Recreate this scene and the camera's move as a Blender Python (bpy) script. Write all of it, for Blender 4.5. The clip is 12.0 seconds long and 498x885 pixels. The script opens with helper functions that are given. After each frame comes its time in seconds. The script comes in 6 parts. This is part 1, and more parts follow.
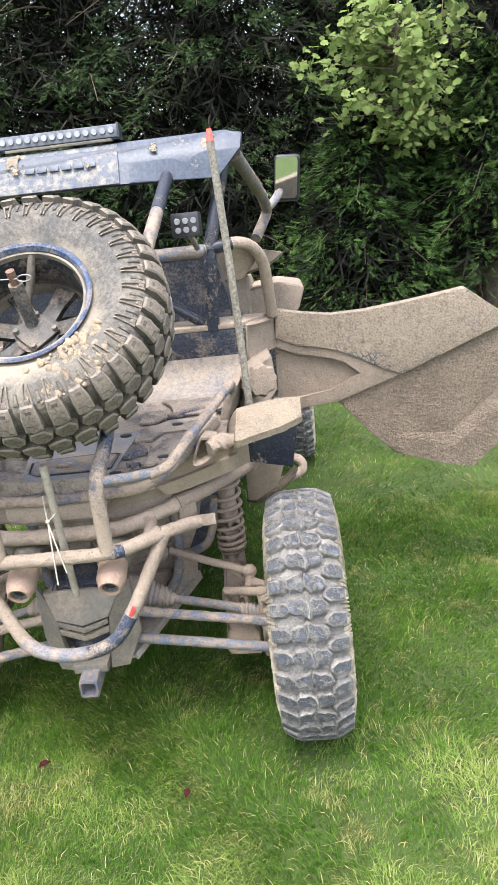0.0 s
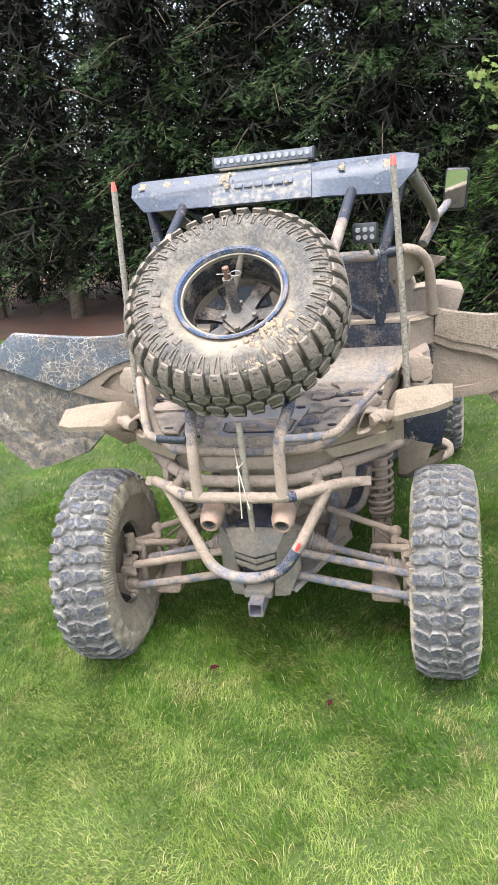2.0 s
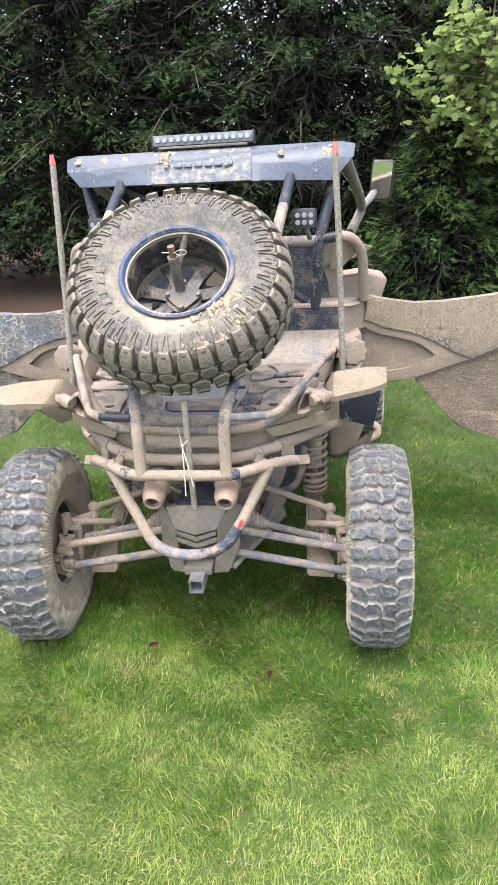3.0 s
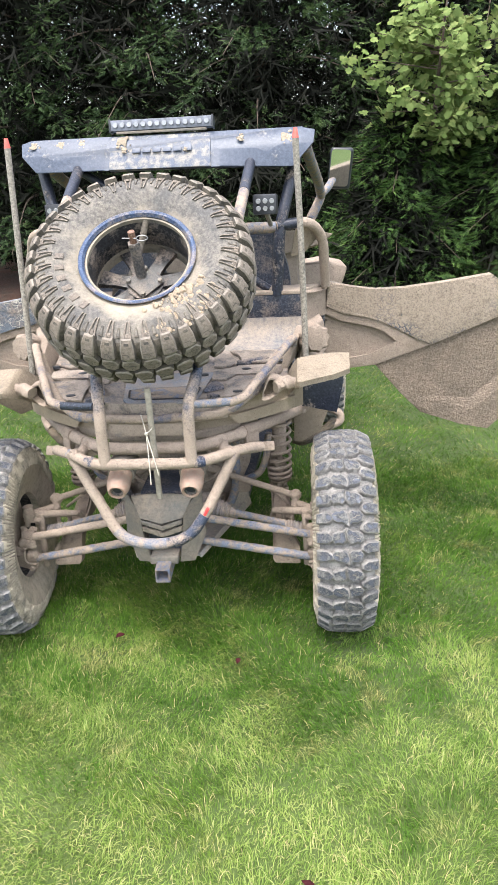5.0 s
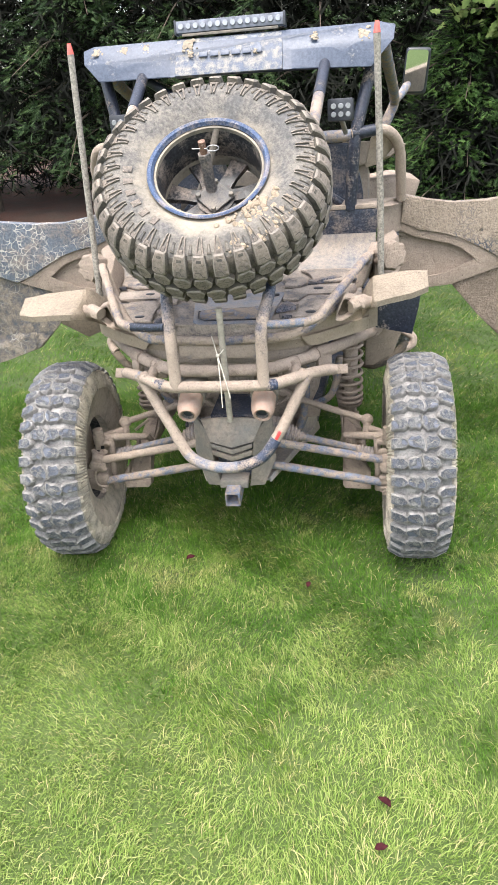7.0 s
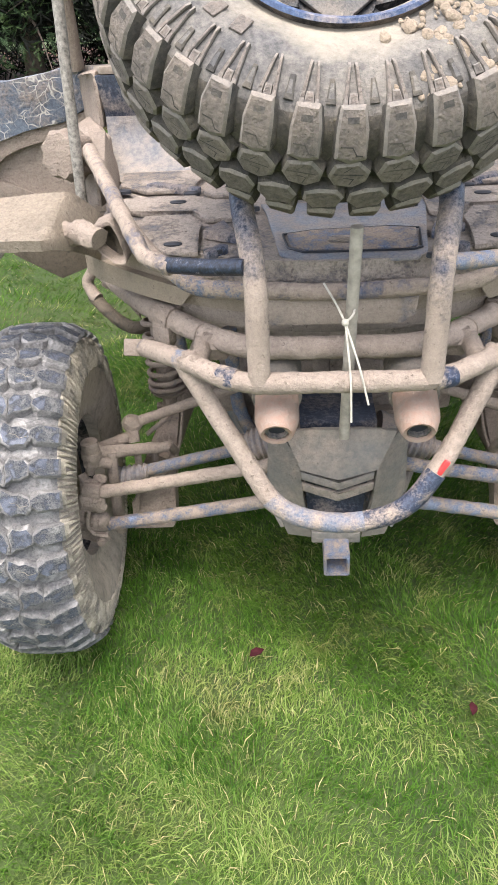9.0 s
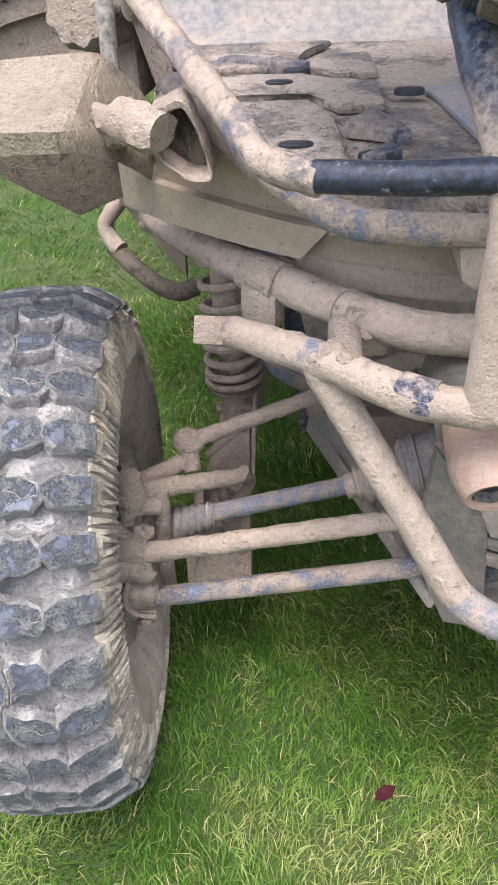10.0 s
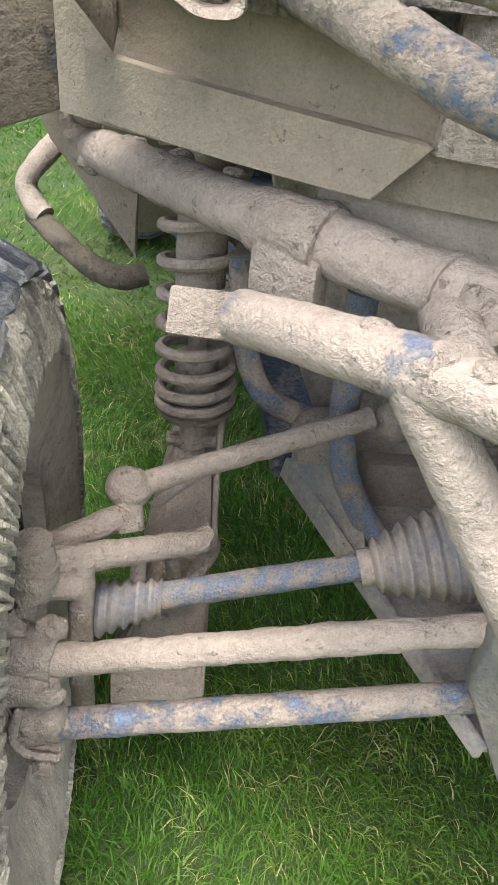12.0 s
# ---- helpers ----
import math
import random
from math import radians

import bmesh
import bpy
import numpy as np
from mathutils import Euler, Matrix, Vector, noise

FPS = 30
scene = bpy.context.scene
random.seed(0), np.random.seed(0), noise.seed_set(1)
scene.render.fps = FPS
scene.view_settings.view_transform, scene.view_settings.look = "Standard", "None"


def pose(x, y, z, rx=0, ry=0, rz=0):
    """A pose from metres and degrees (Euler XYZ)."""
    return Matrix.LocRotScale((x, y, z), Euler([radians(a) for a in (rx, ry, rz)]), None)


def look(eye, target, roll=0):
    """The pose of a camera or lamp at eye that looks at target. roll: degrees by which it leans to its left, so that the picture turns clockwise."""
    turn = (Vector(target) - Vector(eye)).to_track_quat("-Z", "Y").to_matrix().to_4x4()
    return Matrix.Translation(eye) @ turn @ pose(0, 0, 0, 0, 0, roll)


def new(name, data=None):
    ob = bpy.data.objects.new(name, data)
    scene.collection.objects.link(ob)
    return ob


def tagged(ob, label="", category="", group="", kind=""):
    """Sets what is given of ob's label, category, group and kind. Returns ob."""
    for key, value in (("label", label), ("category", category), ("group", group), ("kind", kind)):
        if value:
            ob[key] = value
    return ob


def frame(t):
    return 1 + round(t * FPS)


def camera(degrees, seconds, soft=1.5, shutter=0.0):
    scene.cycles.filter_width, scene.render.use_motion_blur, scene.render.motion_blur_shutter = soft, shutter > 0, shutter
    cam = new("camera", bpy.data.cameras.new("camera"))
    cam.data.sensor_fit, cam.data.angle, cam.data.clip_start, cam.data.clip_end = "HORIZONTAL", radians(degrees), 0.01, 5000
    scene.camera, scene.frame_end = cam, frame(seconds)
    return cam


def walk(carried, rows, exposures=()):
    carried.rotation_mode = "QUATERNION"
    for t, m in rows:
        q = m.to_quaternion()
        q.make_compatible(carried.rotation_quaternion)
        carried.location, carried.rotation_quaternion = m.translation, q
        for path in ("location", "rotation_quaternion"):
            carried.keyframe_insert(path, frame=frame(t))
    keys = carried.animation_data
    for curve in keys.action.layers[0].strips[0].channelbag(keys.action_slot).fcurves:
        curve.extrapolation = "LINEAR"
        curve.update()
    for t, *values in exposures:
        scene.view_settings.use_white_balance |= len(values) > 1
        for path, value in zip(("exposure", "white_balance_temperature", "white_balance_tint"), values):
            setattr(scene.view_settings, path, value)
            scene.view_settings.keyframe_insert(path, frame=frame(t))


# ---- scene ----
cam = camera(38.1, 12.0)
PATH = [
    (0, (0.705, -1.77, 1.725), (0.574, 0.1, 1.03), -6.8),
    (0.5, (0.683, -1.934, 1.752), (0.588, -0.059, 1.062), -5.0),
    (1, (0.78, -2.045, 1.775), (0.539, -0.167, 1.129), -5.9),
    (1.5, (0.792, -2.162, 1.804), (0.262, -0.335, 1.185), -7.1),
    (2, (0.689, -2.242, 1.791), (0.171, -0.425, 1.135), -6.2),
    (2.5, (0.573, -2.308, 1.79), (0.207, -0.471, 1.089), -4.5),
    (3, (0.57, -2.316, 1.79), (0.304, -0.466, 1.079), -3.2),
    (3.5, (0.557, -2.32, 1.781), (0.352, -0.462, 1.069), -2.7),
    (5.5, (0.551, -2.315, 1.764), (0.394, -0.47, 1.008), -3.0),
    (6, (0.548, -2.313, 1.76), (0.373, -0.479, 0.981), -3.5),
    (6.5, (0.547, -2.307, 1.762), (0.355, -0.486, 0.958), -3.8),
    (7, (0.476, -2.278, 1.733), (0.172, -0.522, 0.825), -4.7),
    (7.2, (0.443, -2.223, 1.696), (0.083, -0.509, 0.73), -5.5),
    (8.8, (-0.06, -1.287, 1.445), (-0.18, 0.366, 0.325), -2.7),
    (9, (-0.1, -1.161, 1.406), (-0.222, 0.508, 0.312), -3.0),
    (9.5, (-0.186, -0.838, 1.324), (-0.382, 0.841, 0.254), -4.5),
    (10, (-0.353, -0.581, 1.168), (-0.441, 1.023, -0.024), -2.5),
    (10.5, (-0.434, -0.389, 1.019), (-0.389, 1.148, -0.26), 0.5),
    (11, (-0.429, -0.283, 0.963), (-0.329, 1.286, -0.273), 3.0),
    (11.5, (-0.435, -0.241, 0.93), (-0.3, 1.378, -0.237), 5.1),
    (12, (-0.44, -0.261, 0.964), (-0.279, 1.386, -0.16), 6.4),
]
walk(cam, [(t, look(eye, target, roll)) for t, eye, target, roll in PATH], [(0, 1.66, 6650, 9), (7.2, 1.68, 6650, 9), (9, 1.54, 6550, 11), (9.6, 1.54, 6350, 13), (10.5, 1.60, 6350, 12), (12, 1.84, 6300, 6)])

# ---- light ----
world = bpy.data.worlds.new("overcast_sky")
scene.world = world
world.use_nodes = True
wn, wl = world.node_tree.nodes, world.node_tree.links
sky = wn.new("ShaderNodeTexSky")
sky.sky_type, sky.sun_disc = "NISHITA", False
sky.sun_elevation, sky.sun_rotation = radians(74), radians(195)
sky.dust_density, sky.air_density = 4.0, 1.0
hsv = wn.new("ShaderNodeHueSaturation")
hsv.inputs["Saturation"].default_value = 0.55
wl.new(sky.outputs[0], hsv.inputs["Color"])
wl.new(hsv.outputs[0], wn["Background"].inputs["Color"])
wn["Background"].inputs["Strength"].default_value = 0.25
sun_data = bpy.data.lights.new("sun", "SUN")
sun_data.energy, sun_data.angle, sun_data.color = 0.95, radians(28), (1.0, 0.985, 0.965)
sun = new("sun", sun_data)
sun.matrix_world = look((-0.55, -1.9, 8.6), (0, 0.3, 0.5))

# ---- materials ----


def node_mat(name):
    m = bpy.data.materials.new(name)
    m.use_nodes = True
    return m, m.node_tree.nodes, m.node_tree.links, m.node_tree.nodes["Principled BSDF"]


def own_coords(n, l, coord):
    """Each object's coordinates with an offset of its own, so that alike pieces differ."""
    tc, info = n.new("ShaderNodeTexCoord"), n.new("ShaderNodeObjectInfo")
    add = n.new("ShaderNodeVectorMath")
    mul = n.new("ShaderNodeMath")
    mul.operation, mul.inputs[1].default_value = "MULTIPLY", 9.0
    l.new(info.outputs["Random"], mul.inputs[0])
    l.new(tc.outputs[coord], add.inputs[0])
    l.new(mul.outputs[0], add.inputs[1])
    return add.outputs[0]


def noise_node(n, l, scale, detail=4, rough=0.6, coord="Object", dist=0.0, stretch=None):
    tc = own_coords(n, l, coord)
    tex = n.new("ShaderNodeTexNoise")
    tex.inputs["Scale"].default_value, tex.inputs["Detail"].default_value = scale, detail
    tex.inputs["Roughness"].default_value, tex.inputs["Distortion"].default_value = rough, dist
    if stretch:
        mp = n.new("ShaderNodeMapping")
        mp.inputs["Scale"].default_value = stretch
        l.new(tc, mp.inputs[0])
        l.new(mp.outputs[0], tex.inputs["Vector"])
    else:
        l.new(tc, tex.inputs["Vector"])
    return tex.outputs["Fac"]


def ramp(n, l, fac, stops, smooth=False):
    lo, hi = min(p for p, c in stops), max(p for p, c in stops)
    if lo < 0 or hi > 1:
        fac = arith(n, l, "DIVIDE", arith(n, l, "SUBTRACT", fac, lo), hi - lo)
        stops = [((p - lo) / (hi - lo), c) for p, c in stops]
    r = n.new("ShaderNodeValToRGB")
    e = r.color_ramp.elements
    while len(e) < len(stops):
        e.new(0.5)
    for k, (p, c) in zip(e, stops):
        k.position = p
        k.color = (*c, 1) if isinstance(c, tuple) else (c, c, c, 1)
    if smooth:
        r.color_ramp.interpolation = "EASE"
    l.new(fac, r.inputs[0])
    return r.outputs[0]


def mixer(n, l, fac, a, b, kind="MIX"):
    m = n.new("ShaderNodeMix")
    m.data_type, m.blend_type = "RGBA", kind
    for sock, v in ((m.inputs[0], fac), (m.inputs[6], a), (m.inputs[7], b)):
        if isinstance(v, bpy.types.NodeSocket):
            l.new(v, sock)
        elif isinstance(v, tuple):
            sock.default_value = (*v, 1)
        else:
            sock.default_value = v
    return m.outputs[2]


def arith(n, l, op, a, b):
    m = n.new("ShaderNodeMath")
    m.operation = op
    for sock, v in zip(m.inputs, (a, b)):
        if isinstance(v, bpy.types.NodeSocket):
            l.new(v, sock)
        else:
            sock.default_value = v
    return m.outputs[0]


MUD_A, MUD_B, MUD_C = (0.296, 0.236, 0.191), (0.236, 0.187, 0.150), (0.346, 0.282, 0.231)


def muddy(name, base, cover=0.7, big=5.0, rough=0.45, metal=0.0, crust=0.5, base2=None, sharp=0.06, tint=None, settle=0.0, level=0.0, grit=0.0):
    """Paint, plastic or steel under a dried crust of clay; cover is the share of it that the mud hides."""
    m, n, l, b = node_mat(name)
    k1 = noise_node(n, l, big, 5, 0.62)
    k2 = noise_node(n, l, big * 9, 6, 0.7)
    k3 = noise_node(n, l, 260, 3, 0.7)
    mask = arith(n, l, "ADD", arith(n, l, "MULTIPLY", k1, 0.62), arith(n, l, "MULTIPLY", k2, 0.38))
    if settle:
        tc = n.new("ShaderNodeTexCoord")
        sep = n.new("ShaderNodeSeparateXYZ")
        l.new(tc.outputs["Object"], sep.inputs[0])
        mask = arith(n, l, "ADD", mask, arith(n, l, "MULTIPLY", arith(n, l, "SUBTRACT", sep.outputs["Z"], level), settle))
    cut = 0.5 + (0.5 - cover) * 0.34
    fac = ramp(n, l, mask, [(cut - sharp, 0.0), (cut + sharp, 1.0)])
    a, c, d = tint or (MUD_A, MUD_B, MUD_C)
    k4 = noise_node(n, l, 75, 5, 0.7)
    k5 = noise_node(n, l, 420, 2, 0.6)
    mudc = ramp(n, l, k2, [(0.25, c), (0.48, a), (0.80, d)])
    mudc = mixer(n, l, ramp(n, l, k1, [(0.32, 0.6), (0.55, 0.0)]), mudc, tuple(v * 0.82 for v in c))
    mudc = mixer(n, l, ramp(n, l, k5, [(0.36, 0.22), (0.48, 0.0)]), mudc, tuple(v * 0.55 for v in c))
    mudc = mixer(n, l, ramp(n, l, k5, [(0.58, 0.0), (0.72, 0.22)]), mudc, tuple(min(1, v * 1.25) for v in d))
    mudc = mixer(n, l, ramp(n, l, k4, [(0.635, 0.0), (0.67, 0.60)]), mudc, tuple(v * 0.30 for v in c))
    if grit:
        k6 = noise_node(n, l, 135, 4, 0.62)
        mudc = mixer(n, l, ramp(n, l, k6, [(0.36, min(0.75, 0.5 * grit)), (0.50, 0.0)]), mudc, tuple(v * 0.42 for v in c))
        mudc = mixer(n, l, ramp(n, l, k6, [(0.54, 0.0), (0.66, min(0.6, 0.4 * grit))]), mudc, tuple(min(1, v * 1.2) for v in d))
    under = mixer(n, l, ramp(n, l, k2, [(0.4, 0.0), (0.65, 1.0)]), base, base2 or tuple(min(1, v * 1.7 + 0.02) for v in base))
    l.new(mixer(n, l, fac, under, mudc), b.inputs["Base Color"])
    l.new(ramp(n, l, fac, [(0, rough), (1, 0.93)]), b.inputs["Roughness"])
    if metal:
        l.new(ramp(n, l, fac, [(0, metal), (1, 0.0)]), b.inputs["Metallic"])
    b.inputs["Specular IOR Level"].default_value = 0.35
    pits = ramp(n, l, k4, [(0.625, 0.0), (0.665, 1.0)])
    h = arith(n, l, "ADD", arith(n, l, "MULTIPLY", k2, 0.7), arith(n, l, "SUBTRACT", 0.0, arith(n, l, "MULTIPLY", pits, 0.6)))
    h = arith(n, l, "ADD", h, arith(n, l, "ADD", arith(n, l, "MULTIPLY", k3, 0.50), arith(n, l, "MULTIPLY", k4, 0.70)))
    if grit:
        h = arith(n, l, "ADD", h, arith(n, l, "MULTIPLY", k6, 1.5 * grit))
    h = arith(n, l, "ADD", arith(n, l, "MULTIPLY", h, arith(n, l, "ADD", arith(n, l, "MULTIPLY", fac, 0.9), 0.1)), arith(n, l, "MULTIPLY", fac, 0.25))
    bp = n.new("ShaderNodeBump")
    bp.inputs["Strength"].default_value, bp.inputs["Distance"].default_value = min(1.0, crust * 1.2), 0.009
    l.new(h, bp.inputs["Height"])
    l.new(bp.outputs[0], b.inputs["Normal"])
    return m


BLUE, BLUE2, BLACK = (0.040, 0.053, 0.092), (0.106, 0.136, 0.211), (0.012, 0.013, 0.016)
mud_tube = muddy("mud_caked_tube", BLUE, 0.97, 4.0, crust=0.55, base2=BLUE2, grit=0.4)
mud_tube_worn = muddy("half_muddy_blue_tube", (0.097, 0.116, 0.163), 0.48, 42.0, crust=0.45, base2=(0.194, 0.224, 0.286))
mud_tube_splash = muddy("splashed_blue_tube", (0.088, 0.107, 0.158), 0.58, 27.0, crust=0.5, base2=(0.176, 0.211, 0.286), sharp=0.05, grit=0.35)
mud_tube_mostly = muddy("mud_tube_with_blue", (0.062, 0.079, 0.141), 0.72, 9.0, crust=0.55, base2=(0.176, 0.220, 0.317), sharp=0.07, grit=0.35)
hoop_blue = muddy("chalky_blue_tube", (0.088, 0.107, 0.150), 0.52, 22.0, crust=0.4, base2=(0.176, 0.198, 0.246), sharp=0.10)
corner_paint = muddy("chipped_navy_tube", (0.023, 0.028, 0.046), 0.36, 18.0, rough=0.35, crust=0.4, base2=(0.062, 0.075, 0.114), sharp=0.06)
bare_tube = muddy("bare_black_tube", BLACK, 0.2, 16.0, rough=0.3, crust=0.3, base2=(0.031, 0.040, 0.066))
patch_tube = muddy("rubbed_dark_tube", (0.018, 0.023, 0.040), 0.50, 13.0, rough=0.3, crust=0.4, base2=(0.053, 0.070, 0.123), sharp=0.05)
cage_paint = muddy("dark_cage_paint", (0.011, 0.013, 0.021), 0.16, 12.0, rough=0.35, base2=(0.031, 0.037, 0.057))
carrier_paint = muddy("dark_dusted_tube", (0.019, 0.025, 0.040), 0.44, 14.0, rough=0.35, crust=0.4, base2=(0.079, 0.097, 0.150), sharp=0.10)
carrier_fade = muddy("tube_fading_to_mud", (0.019, 0.025, 0.040), 0.5, 14.0, rough=0.35, crust=0.4, base2=(0.079, 0.097, 0.150), sharp=0.09, settle=-1.3, level=1.03)
mud_thick = muddy("thick_mud", (0.176, 0.141, 0.106), 1.2, 3.5, crust=0.85, grit=0.4)
mud_plastic = muddy("mud_washed_plastic", (0.053, 0.066, 0.106), 0.86, 3.0, crust=0.5, base2=BLUE2, tint=((0.282, 0.230, 0.186), (0.219, 0.179, 0.143), (0.326, 0.269, 0.217)), grit=0.35)
flap_mud = muddy("sandy_flap_mud", (0.125, 0.114, 0.104), 0.97, 12.0, crust=0.9, base2=(0.208, 0.186, 0.166), tint=((0.278, 0.227, 0.172), (0.210, 0.169, 0.130), (0.336, 0.277, 0.214)), grit=0.45)
skirt_mud = muddy("mud_skirt_plastic", (0.088, 0.088, 0.079), 1.2, 3.0, crust=0.4, tint=((0.246, 0.199, 0.149), (0.195, 0.158, 0.118), (0.282, 0.231, 0.174)), grit=0.25)
bed_plastic = muddy("muddy_bed_plastic", (0.070, 0.085, 0.120), 0.78, 13.0, crust=0.7, base2=(0.211, 0.238, 0.290), sharp=0.08, tint=((0.352, 0.296, 0.252), (0.290, 0.240, 0.203), (0.395, 0.333, 0.284)), grit=0.6)
CREAM = ((0.414, 0.370, 0.299), (0.334, 0.299, 0.246), (0.475, 0.414, 0.317))
hatch_dust = muddy("dusty_blue_lid", (0.114, 0.136, 0.176), 0.45, 20.0, crust=0.35, base2=(0.220, 0.246, 0.290), sharp=0.16)
bed_wall_dust = muddy("dusty_bed_wall", (0.10, 0.115, 0.145), 0.60, 7.0, crust=0.35, base2=(0.220, 0.224, 0.238), sharp=0.16, tint=((0.323, 0.271, 0.224), (0.265, 0.223, 0.185), (0.363, 0.306, 0.256)))
blue_plastic = muddy("dusty_blue_plastic", (0.039, 0.051, 0.078), 0.0, 9.0, rough=0.42, crust=0.3, base2=(0.074, 0.090, 0.128), sharp=0.10, tint=CREAM)
blue_plastic_dusty = muddy("dusty_blue_centre", (0.048, 0.063, 0.097), 0.30, 36.0, rough=0.42, crust=0.3, base2=(0.110, 0.132, 0.180), sharp=0.12, tint=CREAM)
door_mud = muddy("door_mud_spatter", (0.066, 0.070, 0.084), 0.90, 34.0, crust=0.9, base2=(0.106, 0.110, 0.123), sharp=0.035, grit=1.0, tint=((0.363, 0.295, 0.235), (0.292, 0.237, 0.187), (0.414, 0.341, 0.274)))
door_mud_rough = muddy("door_rough_mud", (0.150, 0.119, 0.092), 0.72, 7.0, crust=1.0, base2=(0.202, 0.163, 0.128), sharp=0.16, tint=((0.295, 0.232, 0.181), (0.225, 0.176, 0.137), (0.339, 0.272, 0.215)), grit=1.4)
door_clear = muddy("streaked_dark_door", (0.075, 0.088, 0.114), 0.27, 12.0, crust=0.5, base2=(0.141, 0.163, 0.198), sharp=0.10)
door_low = muddy("muddy_dark_lower_door", (0.075, 0.088, 0.115), 0.62, 26.0, crust=0.8, base2=(0.15, 0.165, 0.195), sharp=0.10, tint=((0.33, 0.28, 0.225), (0.25, 0.21, 0.168), (0.40, 0.345, 0.28)), grit=0.8)


def scratched(m, scale, width, where, tone):
    """Thin wandering lines on a muddy material, inside the patches of a broad noise."""
    n, l = m.node_tree.nodes, m.node_tree.links
    vor = n.new("ShaderNodeTexVoronoi")
    vor.feature = "DISTANCE_TO_EDGE"
    vor.inputs["Scale"].default_value = scale
    wob, fuzz, mulv = n.new("ShaderNodeVectorMath"), n.new("ShaderNodeTexNoise"), n.new("ShaderNodeVectorMath")
    fuzz.inputs["Scale"].default_value = 14
    mulv.operation = "SCALE"
    mulv.inputs["Scale"].default_value = 0.08
    tco = n.new("ShaderNodeTexCoord")
    l.new(tco.outputs["Object"], fuzz.inputs["Vector"])
    l.new(fuzz.outputs["Color"], mulv.inputs[0])
    l.new(tco.outputs["Object"], wob.inputs[0])
    l.new(mulv.outputs[0], wob.inputs[1])
    l.new(wob.outputs[0], vor.inputs["Vector"])
    lines = arith(n, l, "MULTIPLY", ramp(n, l, vor.outputs["Distance"], [(width * 0.3, 1.0), (width, 0.0)]), ramp(n, l, noise_node(n, l, where[0], 3), [(where[1], 0.0), (where[1] + 0.12, 0.9)]))
    bsdf = n["Principled BSDF"]
    was = bsdf.inputs["Base Color"].links[0].from_socket
    l.new(mixer(n, l, lines, was, tone), bsdf.inputs["Base Color"])


scratched(door_clear, 34, 0.06, (9, 0.45), (0.50, 0.465, 0.41))
scratched(door_low, 30, 0.05, (6, 0.47), (0.48, 0.45, 0.40))
scratched(door_mud, 48, 0.13, (4.0, 0.50), (0.075, 0.085, 0.11))
dark_plastic = muddy("dark_dusty_plastic", (0.021, 0.026, 0.040), 0.16, 12.0, crust=0.3, base2=(0.053, 0.062, 0.088), sharp=0.12)
dirty_steel = muddy("dirty_grey_steel", (0.119, 0.119, 0.110), 0.55, 8.0, rough=0.5, metal=0.2, crust=0.4, base2=(0.158, 0.158, 0.145), sharp=0.14, tint=((0.236, 0.196, 0.158), (0.182, 0.150, 0.120), (0.284, 0.237, 0.192)))
plate_steel = muddy("dusty_plate_steel", (0.079, 0.079, 0.081), 0.5, 16.0, rough=0.5, metal=0.2, crust=0.4, base2=(0.150, 0.150, 0.150), sharp=0.12, tint=((0.188, 0.166, 0.143), (0.138, 0.121, 0.102), (0.239, 0.206, 0.172)))
belly_steel = muddy("mud_filmed_belly_steel", (0.188, 0.204, 0.231), 0.66, 10.0, rough=0.5, crust=0.5, base2=(0.286, 0.297, 0.319), sharp=0.14, tint=((0.445, 0.374, 0.309), (0.341, 0.284, 0.236), (0.508, 0.428, 0.354)))
old_steel = muddy("dark_weathered_steel", (0.053, 0.053, 0.055), 0.35, 14.0, rough=0.5, metal=0.2, crust=0.4, base2=(0.114, 0.114, 0.114), sharp=0.12)
rust_mud = muddy("heat_stained_steel", (0.317, 0.189, 0.136), 0.42, 9.0, crust=0.4, base2=(0.326, 0.229, 0.180), sharp=0.2, tint=((0.239, 0.194, 0.161), (0.194, 0.158, 0.128), (0.264, 0.212, 0.172)))
rubber_mud = muddy("mud_filled_tread", (0.090, 0.093, 0.103), 0.74, 18.0, rough=0.8, crust=0.9, base2=(0.171, 0.171, 0.180), sharp=0.14, tint=((0.334, 0.317, 0.302), (0.244, 0.229, 0.216), (0.405, 0.387, 0.360)))
rubber_edge = muddy("tan_lug_edge", (0.145, 0.135, 0.125), 0.80, 22.0, rough=0.85, crust=0.8, base2=(0.252, 0.242, 0.228), sharp=0.12, tint=((0.513, 0.450, 0.353), (0.407, 0.353, 0.281), (0.581, 0.513, 0.407)))
rubber_top = muddy("scuffed_tread_rubber", (0.040, 0.047, 0.067), 0.36, 40.0, rough=0.5, crust=0.9, base2=(0.132, 0.141, 0.165), sharp=0.09, tint=((0.378, 0.370, 0.352), (0.282, 0.273, 0.260), (0.449, 0.431, 0.405)))
side_mud = muddy("muddy_sidewall", (0.106, 0.101, 0.095), 0.82, 5.0, rough=0.8, crust=0.5, base2=(0.190, 0.180, 0.169), sharp=0.2, tint=((0.397, 0.330, 0.265), (0.307, 0.257, 0.206), (0.466, 0.388, 0.307)))
engine_mud = muddy("dusty_engine_mud", (0.103, 0.098, 0.094), 0.80, 7.0, rough=0.8, crust=0.6, base2=(0.183, 0.172, 0.166), sharp=0.2, tint=((0.430, 0.352, 0.287), (0.322, 0.264, 0.215), (0.494, 0.404, 0.328)))
arm_mud = muddy("pocked_muddy_plate", (0.058, 0.068, 0.107), 0.90, 20.0, crust=0.8, base2=(0.155, 0.174, 0.232), sharp=0.05, grit=0.35)
